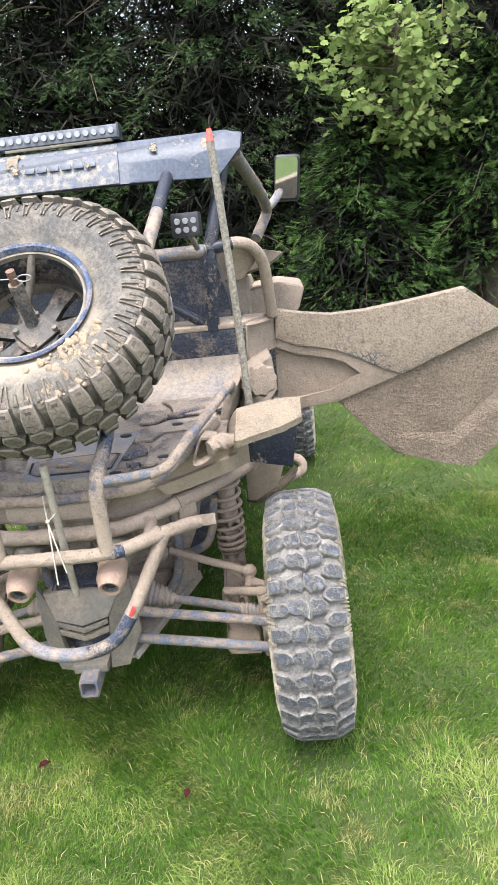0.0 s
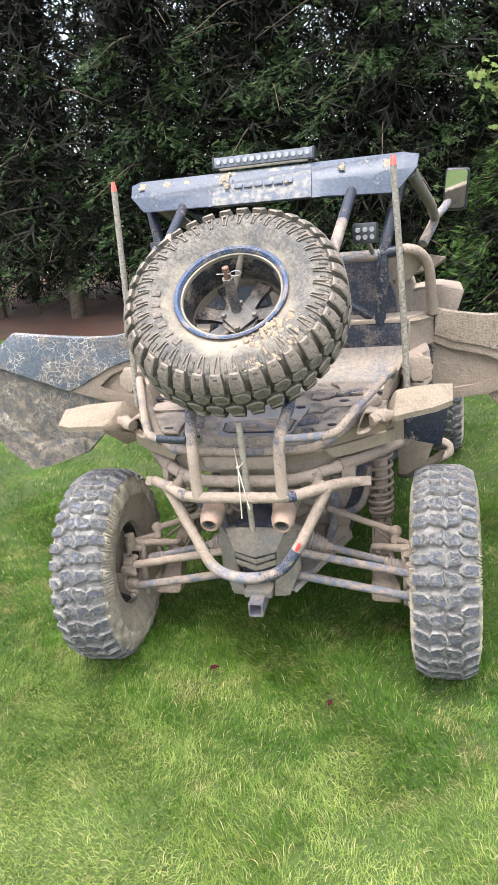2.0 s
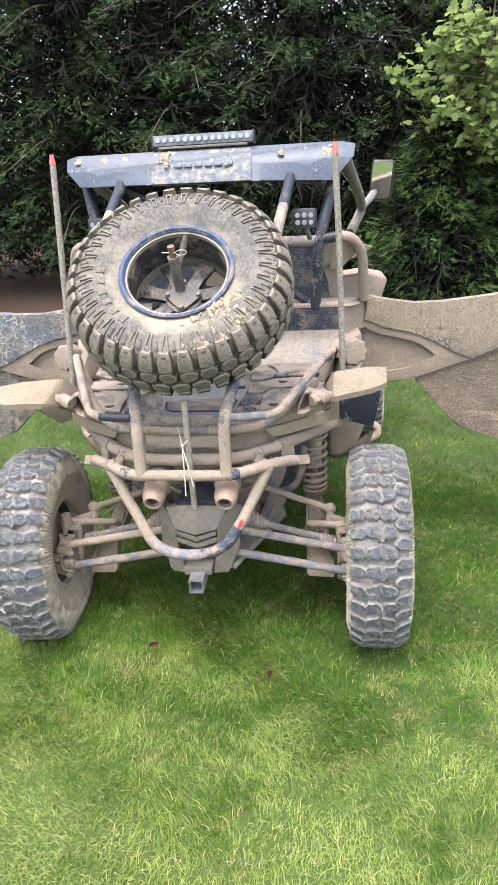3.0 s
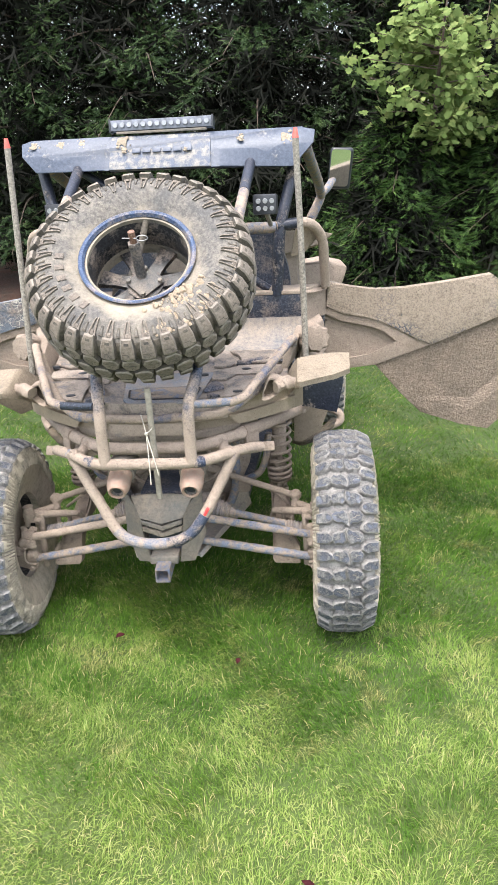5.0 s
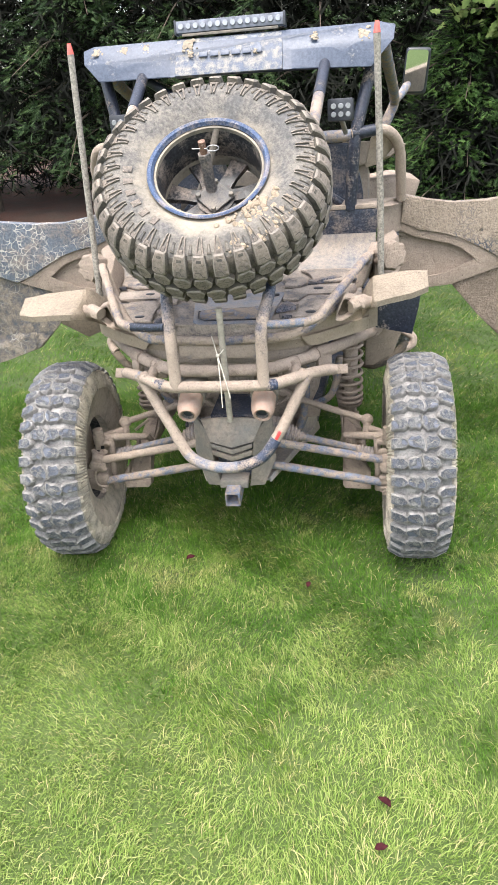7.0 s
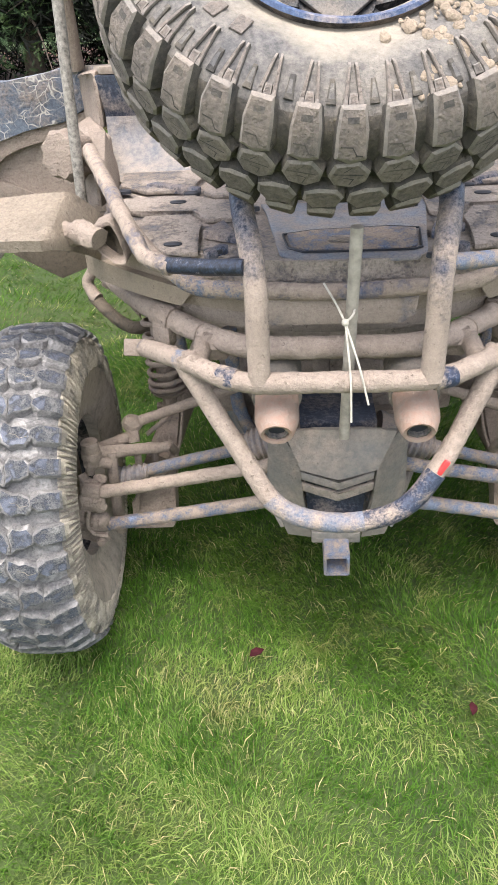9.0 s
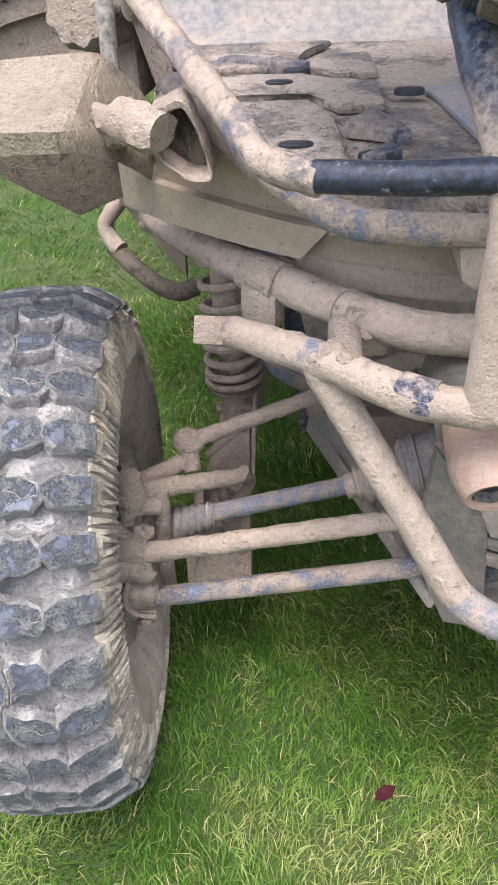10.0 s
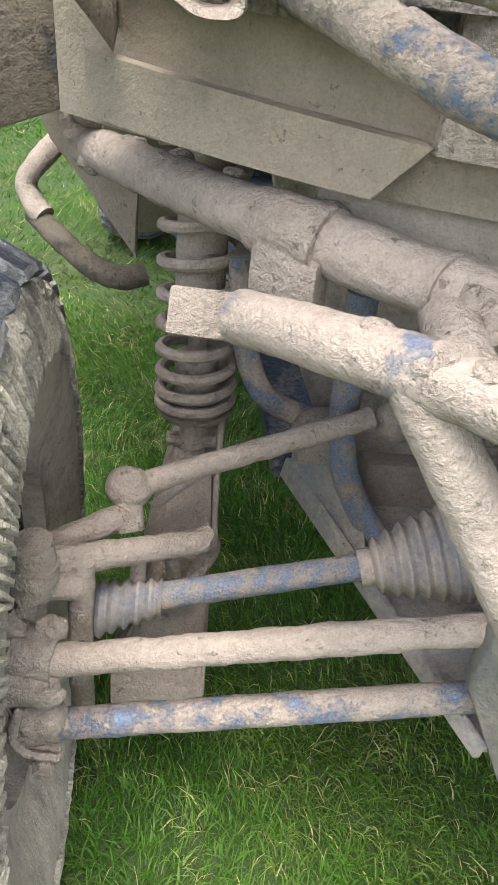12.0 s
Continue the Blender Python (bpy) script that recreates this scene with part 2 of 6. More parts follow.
spare_side = muddy("dusty_spare_sidewall", (0.056, 0.054, 0.053), 0.26, 9.0, rough=0.8, crust=0.45, base2=(0.098, 0.096, 0.096), sharp=0.16, settle=0.14, tint=((0.221, 0.195, 0.163), (0.163, 0.144, 0.122), (0.260, 0.231, 0.189)))
n, l = spare_side.node_tree.nodes, spare_side.node_tree.links
tco = n.new("ShaderNodeTexCoord")
sep = n.new("ShaderNodeSeparateXYZ")
l.new(tco.outputs["Object"], sep.inputs[0])
radius2 = arith(n, l, "ADD", arith(n, l, "MULTIPLY", sep.outputs["Y"], sep.outputs["Y"]), arith(n, l, "MULTIPLY", sep.outputs["Z"], sep.outputs["Z"]))
dust = arith(n, l, "ADD", arith(n, l, "MULTIPLY", radius2, -9.0), arith(n, l, "ADD", noise_node(n, l, 7, 5, 0.65), arith(n, l, "MULTIPLY", sep.outputs["Z"], 0.5)))
bsdf = n["Principled BSDF"]
was = bsdf.inputs["Base Color"].links[0].from_socket
l.new(mixer(n, l, ramp(n, l, dust, [(-0.02, 0.0), (0.28, 0.68)]), was, (0.33, 0.282, 0.215)), bsdf.inputs["Base Color"])
spare_lug = muddy("spare_lug_rubber", (0.078, 0.070, 0.065), 0.56, 14.0, rough=0.7, crust=0.7, base2=(0.182, 0.159, 0.143), sharp=0.2, tint=((0.247, 0.203, 0.166), (0.188, 0.154, 0.124), (0.287, 0.235, 0.186)))
spare_edge = muddy("dusty_lug_edge", (0.150, 0.141, 0.128), 0.7, 14.0, rough=0.75, crust=0.4, base2=(0.239, 0.221, 0.196), sharp=0.2, tint=((0.213, 0.180, 0.150), (0.153, 0.128, 0.106), (0.261, 0.216, 0.180)))
# Dusty rubber, darkened for the shade between and beside the lugs.
spare_gap_shade = muddy("shade_dark_tread_gap", (0.035, 0.033, 0.032), 0.42, 9.0, rough=0.8, crust=0.5, base2=(0.044, 0.042, 0.040), sharp=0.18, tint=((0.147, 0.127, 0.100), (0.100, 0.087, 0.067), (0.201, 0.167, 0.121)))
rim_blue = muddy("blue_rim_lip", (0.031, 0.048, 0.097), 0.2, 16.0, rough=0.35, crust=0.2, base2=(0.070, 0.106, 0.185), sharp=0.10)
rim_dark = muddy("dark_rim", (0.009, 0.010, 0.012), 0.2, 10.0, rough=0.4, crust=0.3, base2=(0.035, 0.037, 0.042), sharp=0.12)
boot_rubber = muddy("dusty_boot_rubber", (0.099, 0.113, 0.148), 0.72, 12.0, rough=0.6, crust=0.3, base2=(0.177, 0.187, 0.207), sharp=0.16)
# Brown mud with the shade of fender underside and bracket hollow mixed in.
shaded_guard_mud = muddy("shaded_brown_mud", (0.044, 0.044, 0.044), 0.8, 9.0, crust=1.0, tint=((0.128, 0.101, 0.073), (0.070, 0.057, 0.040), (0.171, 0.136, 0.099)))
rust_bolt = muddy("rusty_bolt", (0.132, 0.075, 0.053), 0.2, 20.0, rough=0.6, metal=0.3)


def plain(name, color, rough=0.5, metal=0.0, grain=60, vary=0.25, bump=0.1):
    m, n, l, b = node_mat(name)
    k = noise_node(n, l, grain, 4)
    l.new(ramp(n, l, k, [(0.3, tuple(c * (1 - vary) for c in color)), (0.7, tuple(min(1, c * (1 + vary)) for c in color))]), b.inputs["Base Color"])
    b.inputs["Roughness"].default_value, b.inputs["Metallic"].default_value = rough, metal
    bp = n.new("ShaderNodeBump")
    bp.inputs["Strength"].default_value, bp.inputs["Distance"].default_value = bump, 0.003
    l.new(k, bp.inputs["Height"])
    l.new(bp.outputs[0], b.inputs["Normal"])
    return m


red_tip = plain("faded_red_tip", (0.55, 0.10, 0.08), 0.5)
red_tape = plain("red_tape", (0.6, 0.05, 0.05), 0.5)
white_cord = plain("white_plastic_tie", (0.40, 0.37, 0.31), 0.4)
clear_whip = plain("dirty_grey_whip", (0.21, 0.19, 0.165), 0.45, 0, 110, 0.6)
lens_glass = plain("led_lens", (0.26, 0.27, 0.29), 0.25, 0.3, 30, 0.2)
lamp_dusty = plain("dusty_lamp_housing", (0.11, 0.12, 0.15), 0.5, 0, 40, 0.5)
# Black for housings, and painted as shade in holes, groove and bore.
lamp_black = plain("housing_and_hole_shade", (0.02, 0.022, 0.028), 0.4, 0, 40, 0.5)
chrome = plain("dull_wire", (0.22, 0.22, 0.22), 0.4, 0.6)
mirror_mat = plain("mirror_glass", (0.8, 0.82, 0.82), 0.04, 1.0, 20, 0.03, 0.0)
mud_clod = muddy("loose_mud", (0.352, 0.264, 0.176), 1.2, 30.0, crust=0.9, tint=((0.346, 0.276, 0.203), (0.290, 0.227, 0.164), (0.389, 0.314, 0.233)))
splat_mud = muddy("cream_splat", (0.176, 0.167, 0.158), 0.8, 60.0, crust=0.5, base2=(0.264, 0.246, 0.220), tint=((0.290, 0.242, 0.186), (0.232, 0.194, 0.150), (0.339, 0.279, 0.209)))
dead_leaf = plain("dark_red_leaf", (0.032, 0.007, 0.009), 0.9, 0, 70, 0.4)
dead_leaf.node_tree.nodes["Principled BSDF"].inputs["Specular IOR Level"].default_value = 0.1

# ---- mesh tools ----


def finish(bm, smooth=40):
    bmesh.ops.recalc_face_normals(bm, faces=bm.faces)
    me = bpy.data.meshes.new("mesh")
    bm.to_mesh(me)
    bm.free()
    if smooth:
        me.polygons.foreach_set("use_smooth", [True] * len(me.polygons))
        me.set_sharp_from_angle(angle=radians(smooth))
    return me


def part(name, bm, material, parent, label="", smooth=40):
    me = finish(bm, smooth) if isinstance(bm, bmesh.types.BMesh) else bm
    for mat in material if isinstance(material, (list, tuple)) else (material,):
        if len(me.materials) < (len(material) if isinstance(material, (list, tuple)) else 1):
            me.materials.append(mat)
    ob = new(name, me)
    ob.parent = parent
    if label:
        tagged(ob, label)
    return ob


def rounded(points, radius, steps=6):
    """The points of a bent tube: each inner corner turned into an arc."""
    pts = [Vector(p) for p in points]
    out = [pts[0]]
    for a, b, c in zip(pts, pts[1:], pts[2:]):
        d1, d2 = (a - b), (c - b)
        cut = min(radius, d1.length * 0.48, d2.length * 0.48)
        p, q = b + d1.normalized() * cut, b + d2.normalized() * cut
        out += [(1 - t) ** 2 * p + 2 * t * (1 - t) * b + t * t * q for t in (i / steps for i in range(steps + 1))]
    return out + [pts[-1]]


def fine(pts, step):
    out = [pts[0]]
    for a, b in zip(pts, pts[1:]):
        k = max(1, int((b - a).length / step))
        out += [a.lerp(b, i / k) for i in range(1, k + 1)]
    return out


def ring_at(bm, c, u, v, ru, rv, seg):
    return [bm.verts.new(c + u * (ru * math.cos(2 * math.pi * i / seg)) + v * (rv * math.sin(2 * math.pi * i / seg))) for i in range(seg)]


def bridge(bm, r1, r2, mat=0):
    k = len(r1)
    for i in range(k):
        f = bm.faces.new((r1[i], r1[(i + 1) % k], r2[(i + 1) % k], r2[i]))
        f.material_index = mat


def tube(bm, points, r, bend=0.05, seg=14, lump=0.0, step=0.018, taper=None, hollow=0.0, flat=1.0):
    """A bent tube; lump: the height of the mud crust on it."""
    pts = [Vector(p) for p in points] if not bend else fine(rounded(points, bend), step) if len(points) > 2 else fine([Vector(p) for p in points], step)
    u = None
    rings = []
    for i, p in enumerate(pts):
        d = (pts[min(i + 1, len(pts) - 1)] - pts[max(i - 1, 0)]).normalized()
        if u is None:
            u = d.orthogonal().normalized() if abs(d.z) > 0.9 else d.cross(Vector((0, 0, 1))).normalized()
        u = (u - d * u.dot(d)).normalized()
        v = d.cross(u)
        rr = r if taper is None else r + (taper - r) * i / (len(pts) - 1)
        rings.append(ring_at(bm, p, u, v, rr, rr * flat, seg))
    for a, b in zip(rings, rings[1:]):
        bridge(bm, a, b)
    for rg in (rings[0], rings[-1]):
        if hollow:
            c = sum((w.co for w in rg), Vector()) / seg
            inner = [bm.verts.new(c + (w.co - c) * hollow) for w in rg]
            sgn = (pts[1] - pts[0]) if rg is rings[0] else (pts[-2] - pts[-1])
            deep = [bm.verts.new(w.co + sgn.normalized() * r * 1.5) for w in inner]
            bridge(bm, rg, inner), bridge(bm, inner, deep)
            bm.faces.new(deep)
        else:
            bm.faces.new(rg)
    if lump:
        rough_up(bm, lump, [w for rg in rings for w in rg])
    return bm


def rough_up(bm, amp, verts=None, scale=38.0):
    bm.normal_update()
    for w in verts or bm.verts:
        k = noise.noise(w.co * scale) + 0.6 * noise.noise(w.co * scale * 2.7 + Vector((7, 3, 1))) + 0.5 * max(0, noise.noise(w.co * scale * 6 + Vector((1, 8, 4))) - 0.1)
        w.co += w.normal * amp * (k + 0.25)


def box(bm, centre, size, turn=None, bevel=0.004, seg=2):
    m = Matrix.Translation(centre) @ (turn.to_4x4() if turn else Matrix()) @ Matrix.Diagonal((*size, 1))
    made = bmesh.ops.create_cube(bm, size=1, matrix=m)["verts"]
    if bevel:
        edges = list({e for w in made for e in w.link_edges})
        bmesh.ops.bevel(bm, geom=edges, offset=bevel, segments=seg, affect="EDGES", profile=0.6)
    return bm


def rot(rx=0, ry=0, rz=0):
    return Euler([radians(a) for a in (rx, ry, rz)]).to_matrix()


def slab(bm, outline, push, bevel=0.0, mat=0):
    """A plate: an outline in space and the way in which it is thick."""
    push = Vector(push)
    a = [bm.verts.new(Vector(p)) for p in outline]
    b = [bm.verts.new(Vector(p) + push) for p in outline]
    faces = [bm.faces.new(a), bm.faces.new(b[::-1])]
    k = len(a)
    for i in range(k):
        faces.append(bm.faces.new((a[i], a[(i + 1) % k], b[(i + 1) % k], b[i])))
    for f in faces:
        f.material_index = mat
    if bevel:
        edges = list({e for f in faces for e in f.edges})
        bmesh.ops.bevel(bm, geom=edges, offset=bevel, segments=2, affect="EDGES", profile=0.6)
    return bm


def spin(bm, profile, seg=64, mat=0, closed=False):
    """A turned body round the x axis, from (along, radius) pairs."""
    rings = [[bm.verts.new((a, r * math.cos(2 * math.pi * i / seg), r * math.sin(2 * math.pi * i / seg))) for i in range(seg)] for a, r in profile]
    pairs = list(zip(rings, rings[1:])) + ([(rings[-1], rings[0])] if closed else [])
    for a, b in pairs:
        bridge(bm, a, b, mat)
    return rings


def lens_disc(bm, c, axis, r, depth, seg=16):
    axis = Vector(axis).normalized()
    u = axis.orthogonal().normalized()
    v = axis.cross(u)
    c = Vector(c)
    a = ring_at(bm, c, u, v, r, r, seg)
    b = ring_at(bm, c + axis * depth, u, v, r * 0.85, r * 0.85, seg)
    bridge(bm, a, b)
    bm.faces.new(b), bm.faces.new(a[::-1])
    return bm


def grid_sheet(bm, fn, nu, nv, mat=0):
    g = [[bm.verts.new(Vector(fn(i / nu, j / nv))) for j in range(nv + 1)] for i in range(nu + 1)]
    for i in range(nu):
        for j in range(nv):
            bm.faces.new((g[i][j], g[i + 1][j], g[i + 1][j + 1], g[i][j + 1])).material_index = mat
    return g


def solid_sheet(bm, fn, nu, nv, push, mat=0):
    """A curved plate with thickness: the sheet fn(u, v) and a copy pushed away from it."""
    push = Vector(push)
    top = grid_sheet(bm, fn, nu, nv, mat)
    low = grid_sheet(bm, lambda u, v: Vector(fn(u, v)) + push, nu, nv, mat)
    rim = lambda g: [g[i][0] for i in range(nu)] + [g[nu][j] for j in range(nv)] + [g[i][nv] for i in range(nu, 0, -1)] + [g[0][j] for j in range(nv, 0, -1)]  # noqa: E731
    bridge(bm, rim(top), rim(low), mat)
    return bm

# ---- ground ----


def lawn_height(x, y):
    return 0.0


m_soil, n, l, b = node_mat("lawn_soil")
k1, k2 = noise_node(n, l, 0.9, 4), noise_node(n, l, 30, 5, 0.7)
c1 = ramp(n, l, k1, [(0.35, (0.028, 0.050, 0.010)), (0.6, (0.042, 0.066, 0.014)), (0.75, (0.07, 0.074, 0.026))])
sep = n.new("ShaderNodeSeparateXYZ")
tco = n.new("ShaderNodeTexCoord")
l.new(tco.outputs["Object"], sep.inputs[0])
# Soil turns paler towards -y, like the blades above it.
dry = arith(n, l, "ADD", arith(n, l, "MULTIPLY", sep.outputs["Y"], -0.8), arith(n, l, "MULTIPLY", k1, 2.0))
c1 = mixer(n, l, ramp(n, l, k2, [(0.3, 0.6), (0.7, 0.0)]), c1, (0.038, 0.060, 0.013))
l.new(mixer(n, l, ramp(n, l, dry, [(1.1, 0.0), (1.6, 0.6)]), c1, (0.062, 0.095, 0.018)), b.inputs["Base Color"])
b.inputs["Roughness"].default_value = 0.95
bp = n.new("ShaderNodeBump")
bp.inputs["Strength"].default_value, bp.inputs["Distance"].default_value = 0.8, 0.03
l.new(k2, bp.inputs["Height"])
l.new(bp.outputs[0], b.inputs["Normal"])
m_mulch, n, l, b = node_mat("bark_mulch")
k1, k2 = noise_node(n, l, 2.5, 4), noise_node(n, l, 45, 4, 0.7, stretch=(1, 2.4, 1))
l.new(mixer(n, l, ramp(n, l, k1, [(0.35, 0.0), (0.7, 1.0)]), ramp(n, l, k2, [(0.3, (0.05, 0.02, 0.012)), (0.7, (0.16, 0.065, 0.04))]), (0.07, 0.045, 0.03)), b.inputs["Base Color"])
b.inputs["Roughness"].default_value = 0.95
bp = n.new("ShaderNodeBump")
bp.inputs["Strength"].default_value, bp.inputs["Distance"].default_value = 1.0, 0.05
l.new(k2, bp.inputs["Height"])
l.new(bp.outputs[0], b.inputs["Normal"])

bm = bmesh.new()
grid_sheet(bm, lambda u, v: (-900 + 1800 * u, -900 + 1800 * v, 0), 12, 12)
ground = part("ground", bm, m_soil, None)
tagged(ground, "green mown lawn with paler dry patches", "lawn", kind="structure")
bm = bmesh.new()
edge = lambda x: 7.3 + 0.25 * math.sin(x * 0.9 + 1) + 0.12 * math.sin(x * 2.3)  # noqa: E731


def bed_shape(u, v):
    x = -16 + 32 * u
    y = edge(x) + v * (17.0 - edge(x))
    rise = 0.03 + 0.14 * min(1, v * 12) + 0.03 * noise.noise(Vector((x * 1.2, y * 1.2, 0)))
    return (x, y, -0.03 if v in (0, 1) or u in (0, 1) else rise)


grid_sheet(bm, bed_shape, 110, 26)
mulch = part("mulch_bed", bm, m_mulch, None)
tagged(mulch, "reddish brown bark mulch under the conifers", "mulch bed", kind="structure")

# ---- the buggy ----
buggy = tagged(new("off_road_buggy"), "mud-caked side-by-side buggy with open doors on the lawn", "off-road buggy")
CX = -0.015


def side(s, p):
    return (CX * (1 if s > 0 else 1) + s * p[0], p[1], p[2])


def tread_profile(half):
    pts = [Vector(p) for p in half]
    run = [0.0]
    for a, b in zip(pts, pts[1:]):
        run.append(run[-1] + (b - a).length)

    def at(u):
        s, d = (1 if u >= 0 else -1), min(abs(u), run[-1] - 1e-5)
        i = max(k for k in range(len(run) - 1) if run[k] <= d)
        p = pts[i].lerp(pts[i + 1], (d - run[i]) / (run[i + 1] - run[i]))
        i2 = min(i + 1, len(pts) - 2)
        t1, t2 = (pts[i + 1] - pts[i]).normalized(), (pts[i2 + 1] - pts[i2]).normalized()
        t = t1.lerp(t2, (d - run[i]) / (run[i + 1] - run[i])).normalized()
        return p.x * s, p.y, -t.y * s, t.x

    return at


HALF = [(0, 0.370), (0.05, 0.368), (0.08, 0.360), (0.098, 0.346), (0.110, 0.322), (0.117, 0.29), (0.114, 0.255), (0.100, 0.22), (0.088, 0.198)]


def tyre(wheel, count, lugs, mats, label, loose=True):
    """A tyre round the x axis: carcass with its fine ribs, and every tread block as a piece of its own."""
    at = tread_profile(HALF)
    bm = bmesh.new()
    outer = HALF[::-1] + [(-a, r) for a, r in HALF[1:]]
    spin(bm, outer + [(-0.085, 0.19), (-0.085, 0.17), (0.085, 0.17), (0.085, 0.19)], 96, 2, closed=True)
    for f in bm.faces:
        c = f.calc_center_median()
        f.material_index = 0 if abs(c.x) < 0.108 and math.hypot(c.y, c.z) > 0.335 else 2

    def block(bm, poly, h, inset, th0, top, sipes=(), fold=None):
        cs, cu = sum(q[0] for q in poly) / len(poly), sum(q[1] for q in poly) / len(poly)

        def place(s, u, high):
            a, r, na, nr = at(u)
            th = th0 + s / 0.372
            return Vector((a + na * high, (r + nr * high) * math.cos(th), (r + nr * high) * math.sin(th)))

        flare = 1.2 if h > 0.01 else 1.08
        low = [bm.verts.new(place(cs + (s - cs) * flare, cu + (u - cu) * (1 + (flare - 1) * 0.5), -0.004)) for s, u in poly]
        mid = [bm.verts.new(place(s, u, h * 0.84)) for s, u in poly]
        high = [bm.verts.new(place(cs + (s - cs) * inset, cu + (u - cu) * inset, h)) for s, u in poly]
        for v in low + mid + high:
            v.co += noise.noise_vector(v.co * 90) * (0.0022 if h > 0.01 else 0.0016)
        bridge(bm, low, mid, 3 if top == 3 else 0), bridge(bm, mid, high, 3 if top == 3 or (top == 1 and count > 20) else 0)
        if fold:
            i, j = fold
            tops = [bm.faces.new(high[i:j + 1]), bm.faces.new(high[j:] + high[:i + 1])]
        else:
            tops = [bm.faces.new(high)]
        for f in tops:
            f.material_index = top
            f.normal_update()
        # sipes as thin strips laid on the top; the spare's paint groove shade
        for line, w in sipes:
            for (s0, u0), (s1, u1) in zip(line, line[1:]):
                d = Vector((s1 - s0, u1 - u0)).normalized() * w
                quad = [(s0 - d.y - d.x, u0 + d.x - d.y), (s1 - d.y + d.x, u1 + d.x + d.y), (s1 + d.y + d.x, u1 - d.x + d.y), (s0 + d.y - d.x, u0 - d.x - d.y)]
                centre = place((s0 + s1) / 2, (u0 + u1) / 2, h)
                f = min(tops, key=lambda q: abs((centre - q.calc_center_median()).dot(q.normal)) + (centre - q.calc_center_median()).length)
                nv, c0 = f.normal, f.verts[0].co
                out = 1 if nv.dot(centre - Vector((0, 0, 0))) > 0 else -1
                made = []
                for s, u in quad:
                    q = place(s, u, h)
                    made.append(bm.verts.new(q - nv * (q - c0).dot(nv) + nv * out * 0.0005))
                bm.faces.new(made).material_index = 0 if count > 20 else 3

    singles, ribs = [], bmesh.new()
    for poly, h, inset, stagger, top, *extra in lugs:
        if h > 0.01 and loose:
            one = bmesh.new()
            block(one, poly, h, inset, 0.0, top, *extra)
            singles.append((finish(one, 32), stagger))
        else:
            for p in range(count):
                block(ribs, poly, h, inset, 2 * math.pi * (p + stagger) / count, top)
    part("tyre", bm, mats, wheel, label, 32)
    tagged(part("tread_rib", ribs, mats, wheel, "", 32), kind="stuff")
    rng = random.Random(count)
    for me, stagger in singles:
        for p in range(count):
            ob = part("tread_block", me, mats, wheel)
            ob.matrix_basis = Matrix.Rotation(2 * math.pi * (p + stagger) / count + rng.uniform(-0.005, 0.005), 4, "X")


def flip(poly):
    return [(-s, -u) for s, u in poly]


BAT = [(-0.007, 0.0015), (0.027, 0.0015), (0.015, 0.018), (0.016, 0.034), (0.009, 0.053), (-0.006, 0.058), (-0.018, 0.046), (-0.016, 0.030), (-0.020, 0.014)]
SHOULDER = [(-0.006, 0.046), (0.006, 0.045), (0.019, 0.060), (0.0185, 0.099), (-0.0175, 0.100), (-0.020, 0.063)]
RIB = [(-0.016, 0.102), (0.016, 0.102), (0.0135, 0.118), (-0.0135, 0.118)]
FORK = [(-0.0145, 0.120), (-0.0060, 0.120), (0.0005, 0.166), (-0.0040, 0.168)]
RIB2 = [(-0.0050, 0.104), (0.0050, 0.104), (0.0038, 0.170), (-0.0034, 0.172)]
across = lambda poly: [(s, -u) for s, u in poly]  # noqa: E731
along = lambda poly: [(-s, u) for s, u in poly]  # noqa: E731
WING = [(s, u * 0.90) for s, u in BAT[2:]]
paw = lambda d: [(s * 1.2, u) for s, u in [(-0.010, 0.0008 + d * 0.4), (0.008, 0.0008 + d * 1.4), (0.024, 0.0008 + d * 0.7)] + WING]  # noqa: E731
PAW_CUT = (([(0.004, 0.012), (0.001, 0.024), (-0.006, 0.030), (-0.003, 0.044)], 0.00045),)
SHOULDER_CUT = (([(-0.012, 0.064), (0.000, 0.070), (-0.004, 0.080), (0.012, 0.084)], 0.00045),)
mirror = lambda cuts, a, b: tuple(([(s * a, u * b) for s, u in line], w) for line, w in cuts)  # noqa: E731
road_lugs = []
for b in (1, -1):
    for a, turn in ((1, 0.0), (-1, 0.5)):
        road_lugs.append(([(s * a, u * b) for s, u in paw(0.005 * a * b)], 0.020, 0.86, turn, 1, mirror(PAW_CUT, a, b)))
for k in (0.0, 0.5):
    road_lugs += [(SHOULDER, 0.021, 0.80, 0.27 + k, 1, SHOULDER_CUT), (flip(SHOULDER), 0.021, 0.80, 0.02 + k, 1, mirror(SHOULDER_CUT, -1, -1)), (RIB, 0.0098, 0.8, 0.27 + k, 3), (flip(RIB), 0.0098, 0.8, 0.02 + k, 3)]
    for q in (FORK, along(FORK)):
        road_lugs += [(q, 0.0070, 0.6, 0.27 + k, 3), (flip(q), 0.0070, 0.6, 0.02 + k, 3)]
    for d in (0.14, 0.25, 0.36):
        road_lugs += [(RIB2, 0.0060, 0.55, 0.27 + k + d, 3), (across(RIB2), 0.0060, 0.55, 0.02 + k + d, 3)]
HEX = [(-0.026, -0.012), (-0.007, -0.002), (0.019, -0.004), (0.029, -0.022), (0.019, -0.048), (-0.014, -0.050), (-0.030, -0.032)]
BIG = [(-0.021, 0.056), (0.0, 0.050), (0.021, 0.056), (0.0215, 0.088), (0.0175, 0.113), (-0.0175, 0.113), (-0.0215, 0.088)]
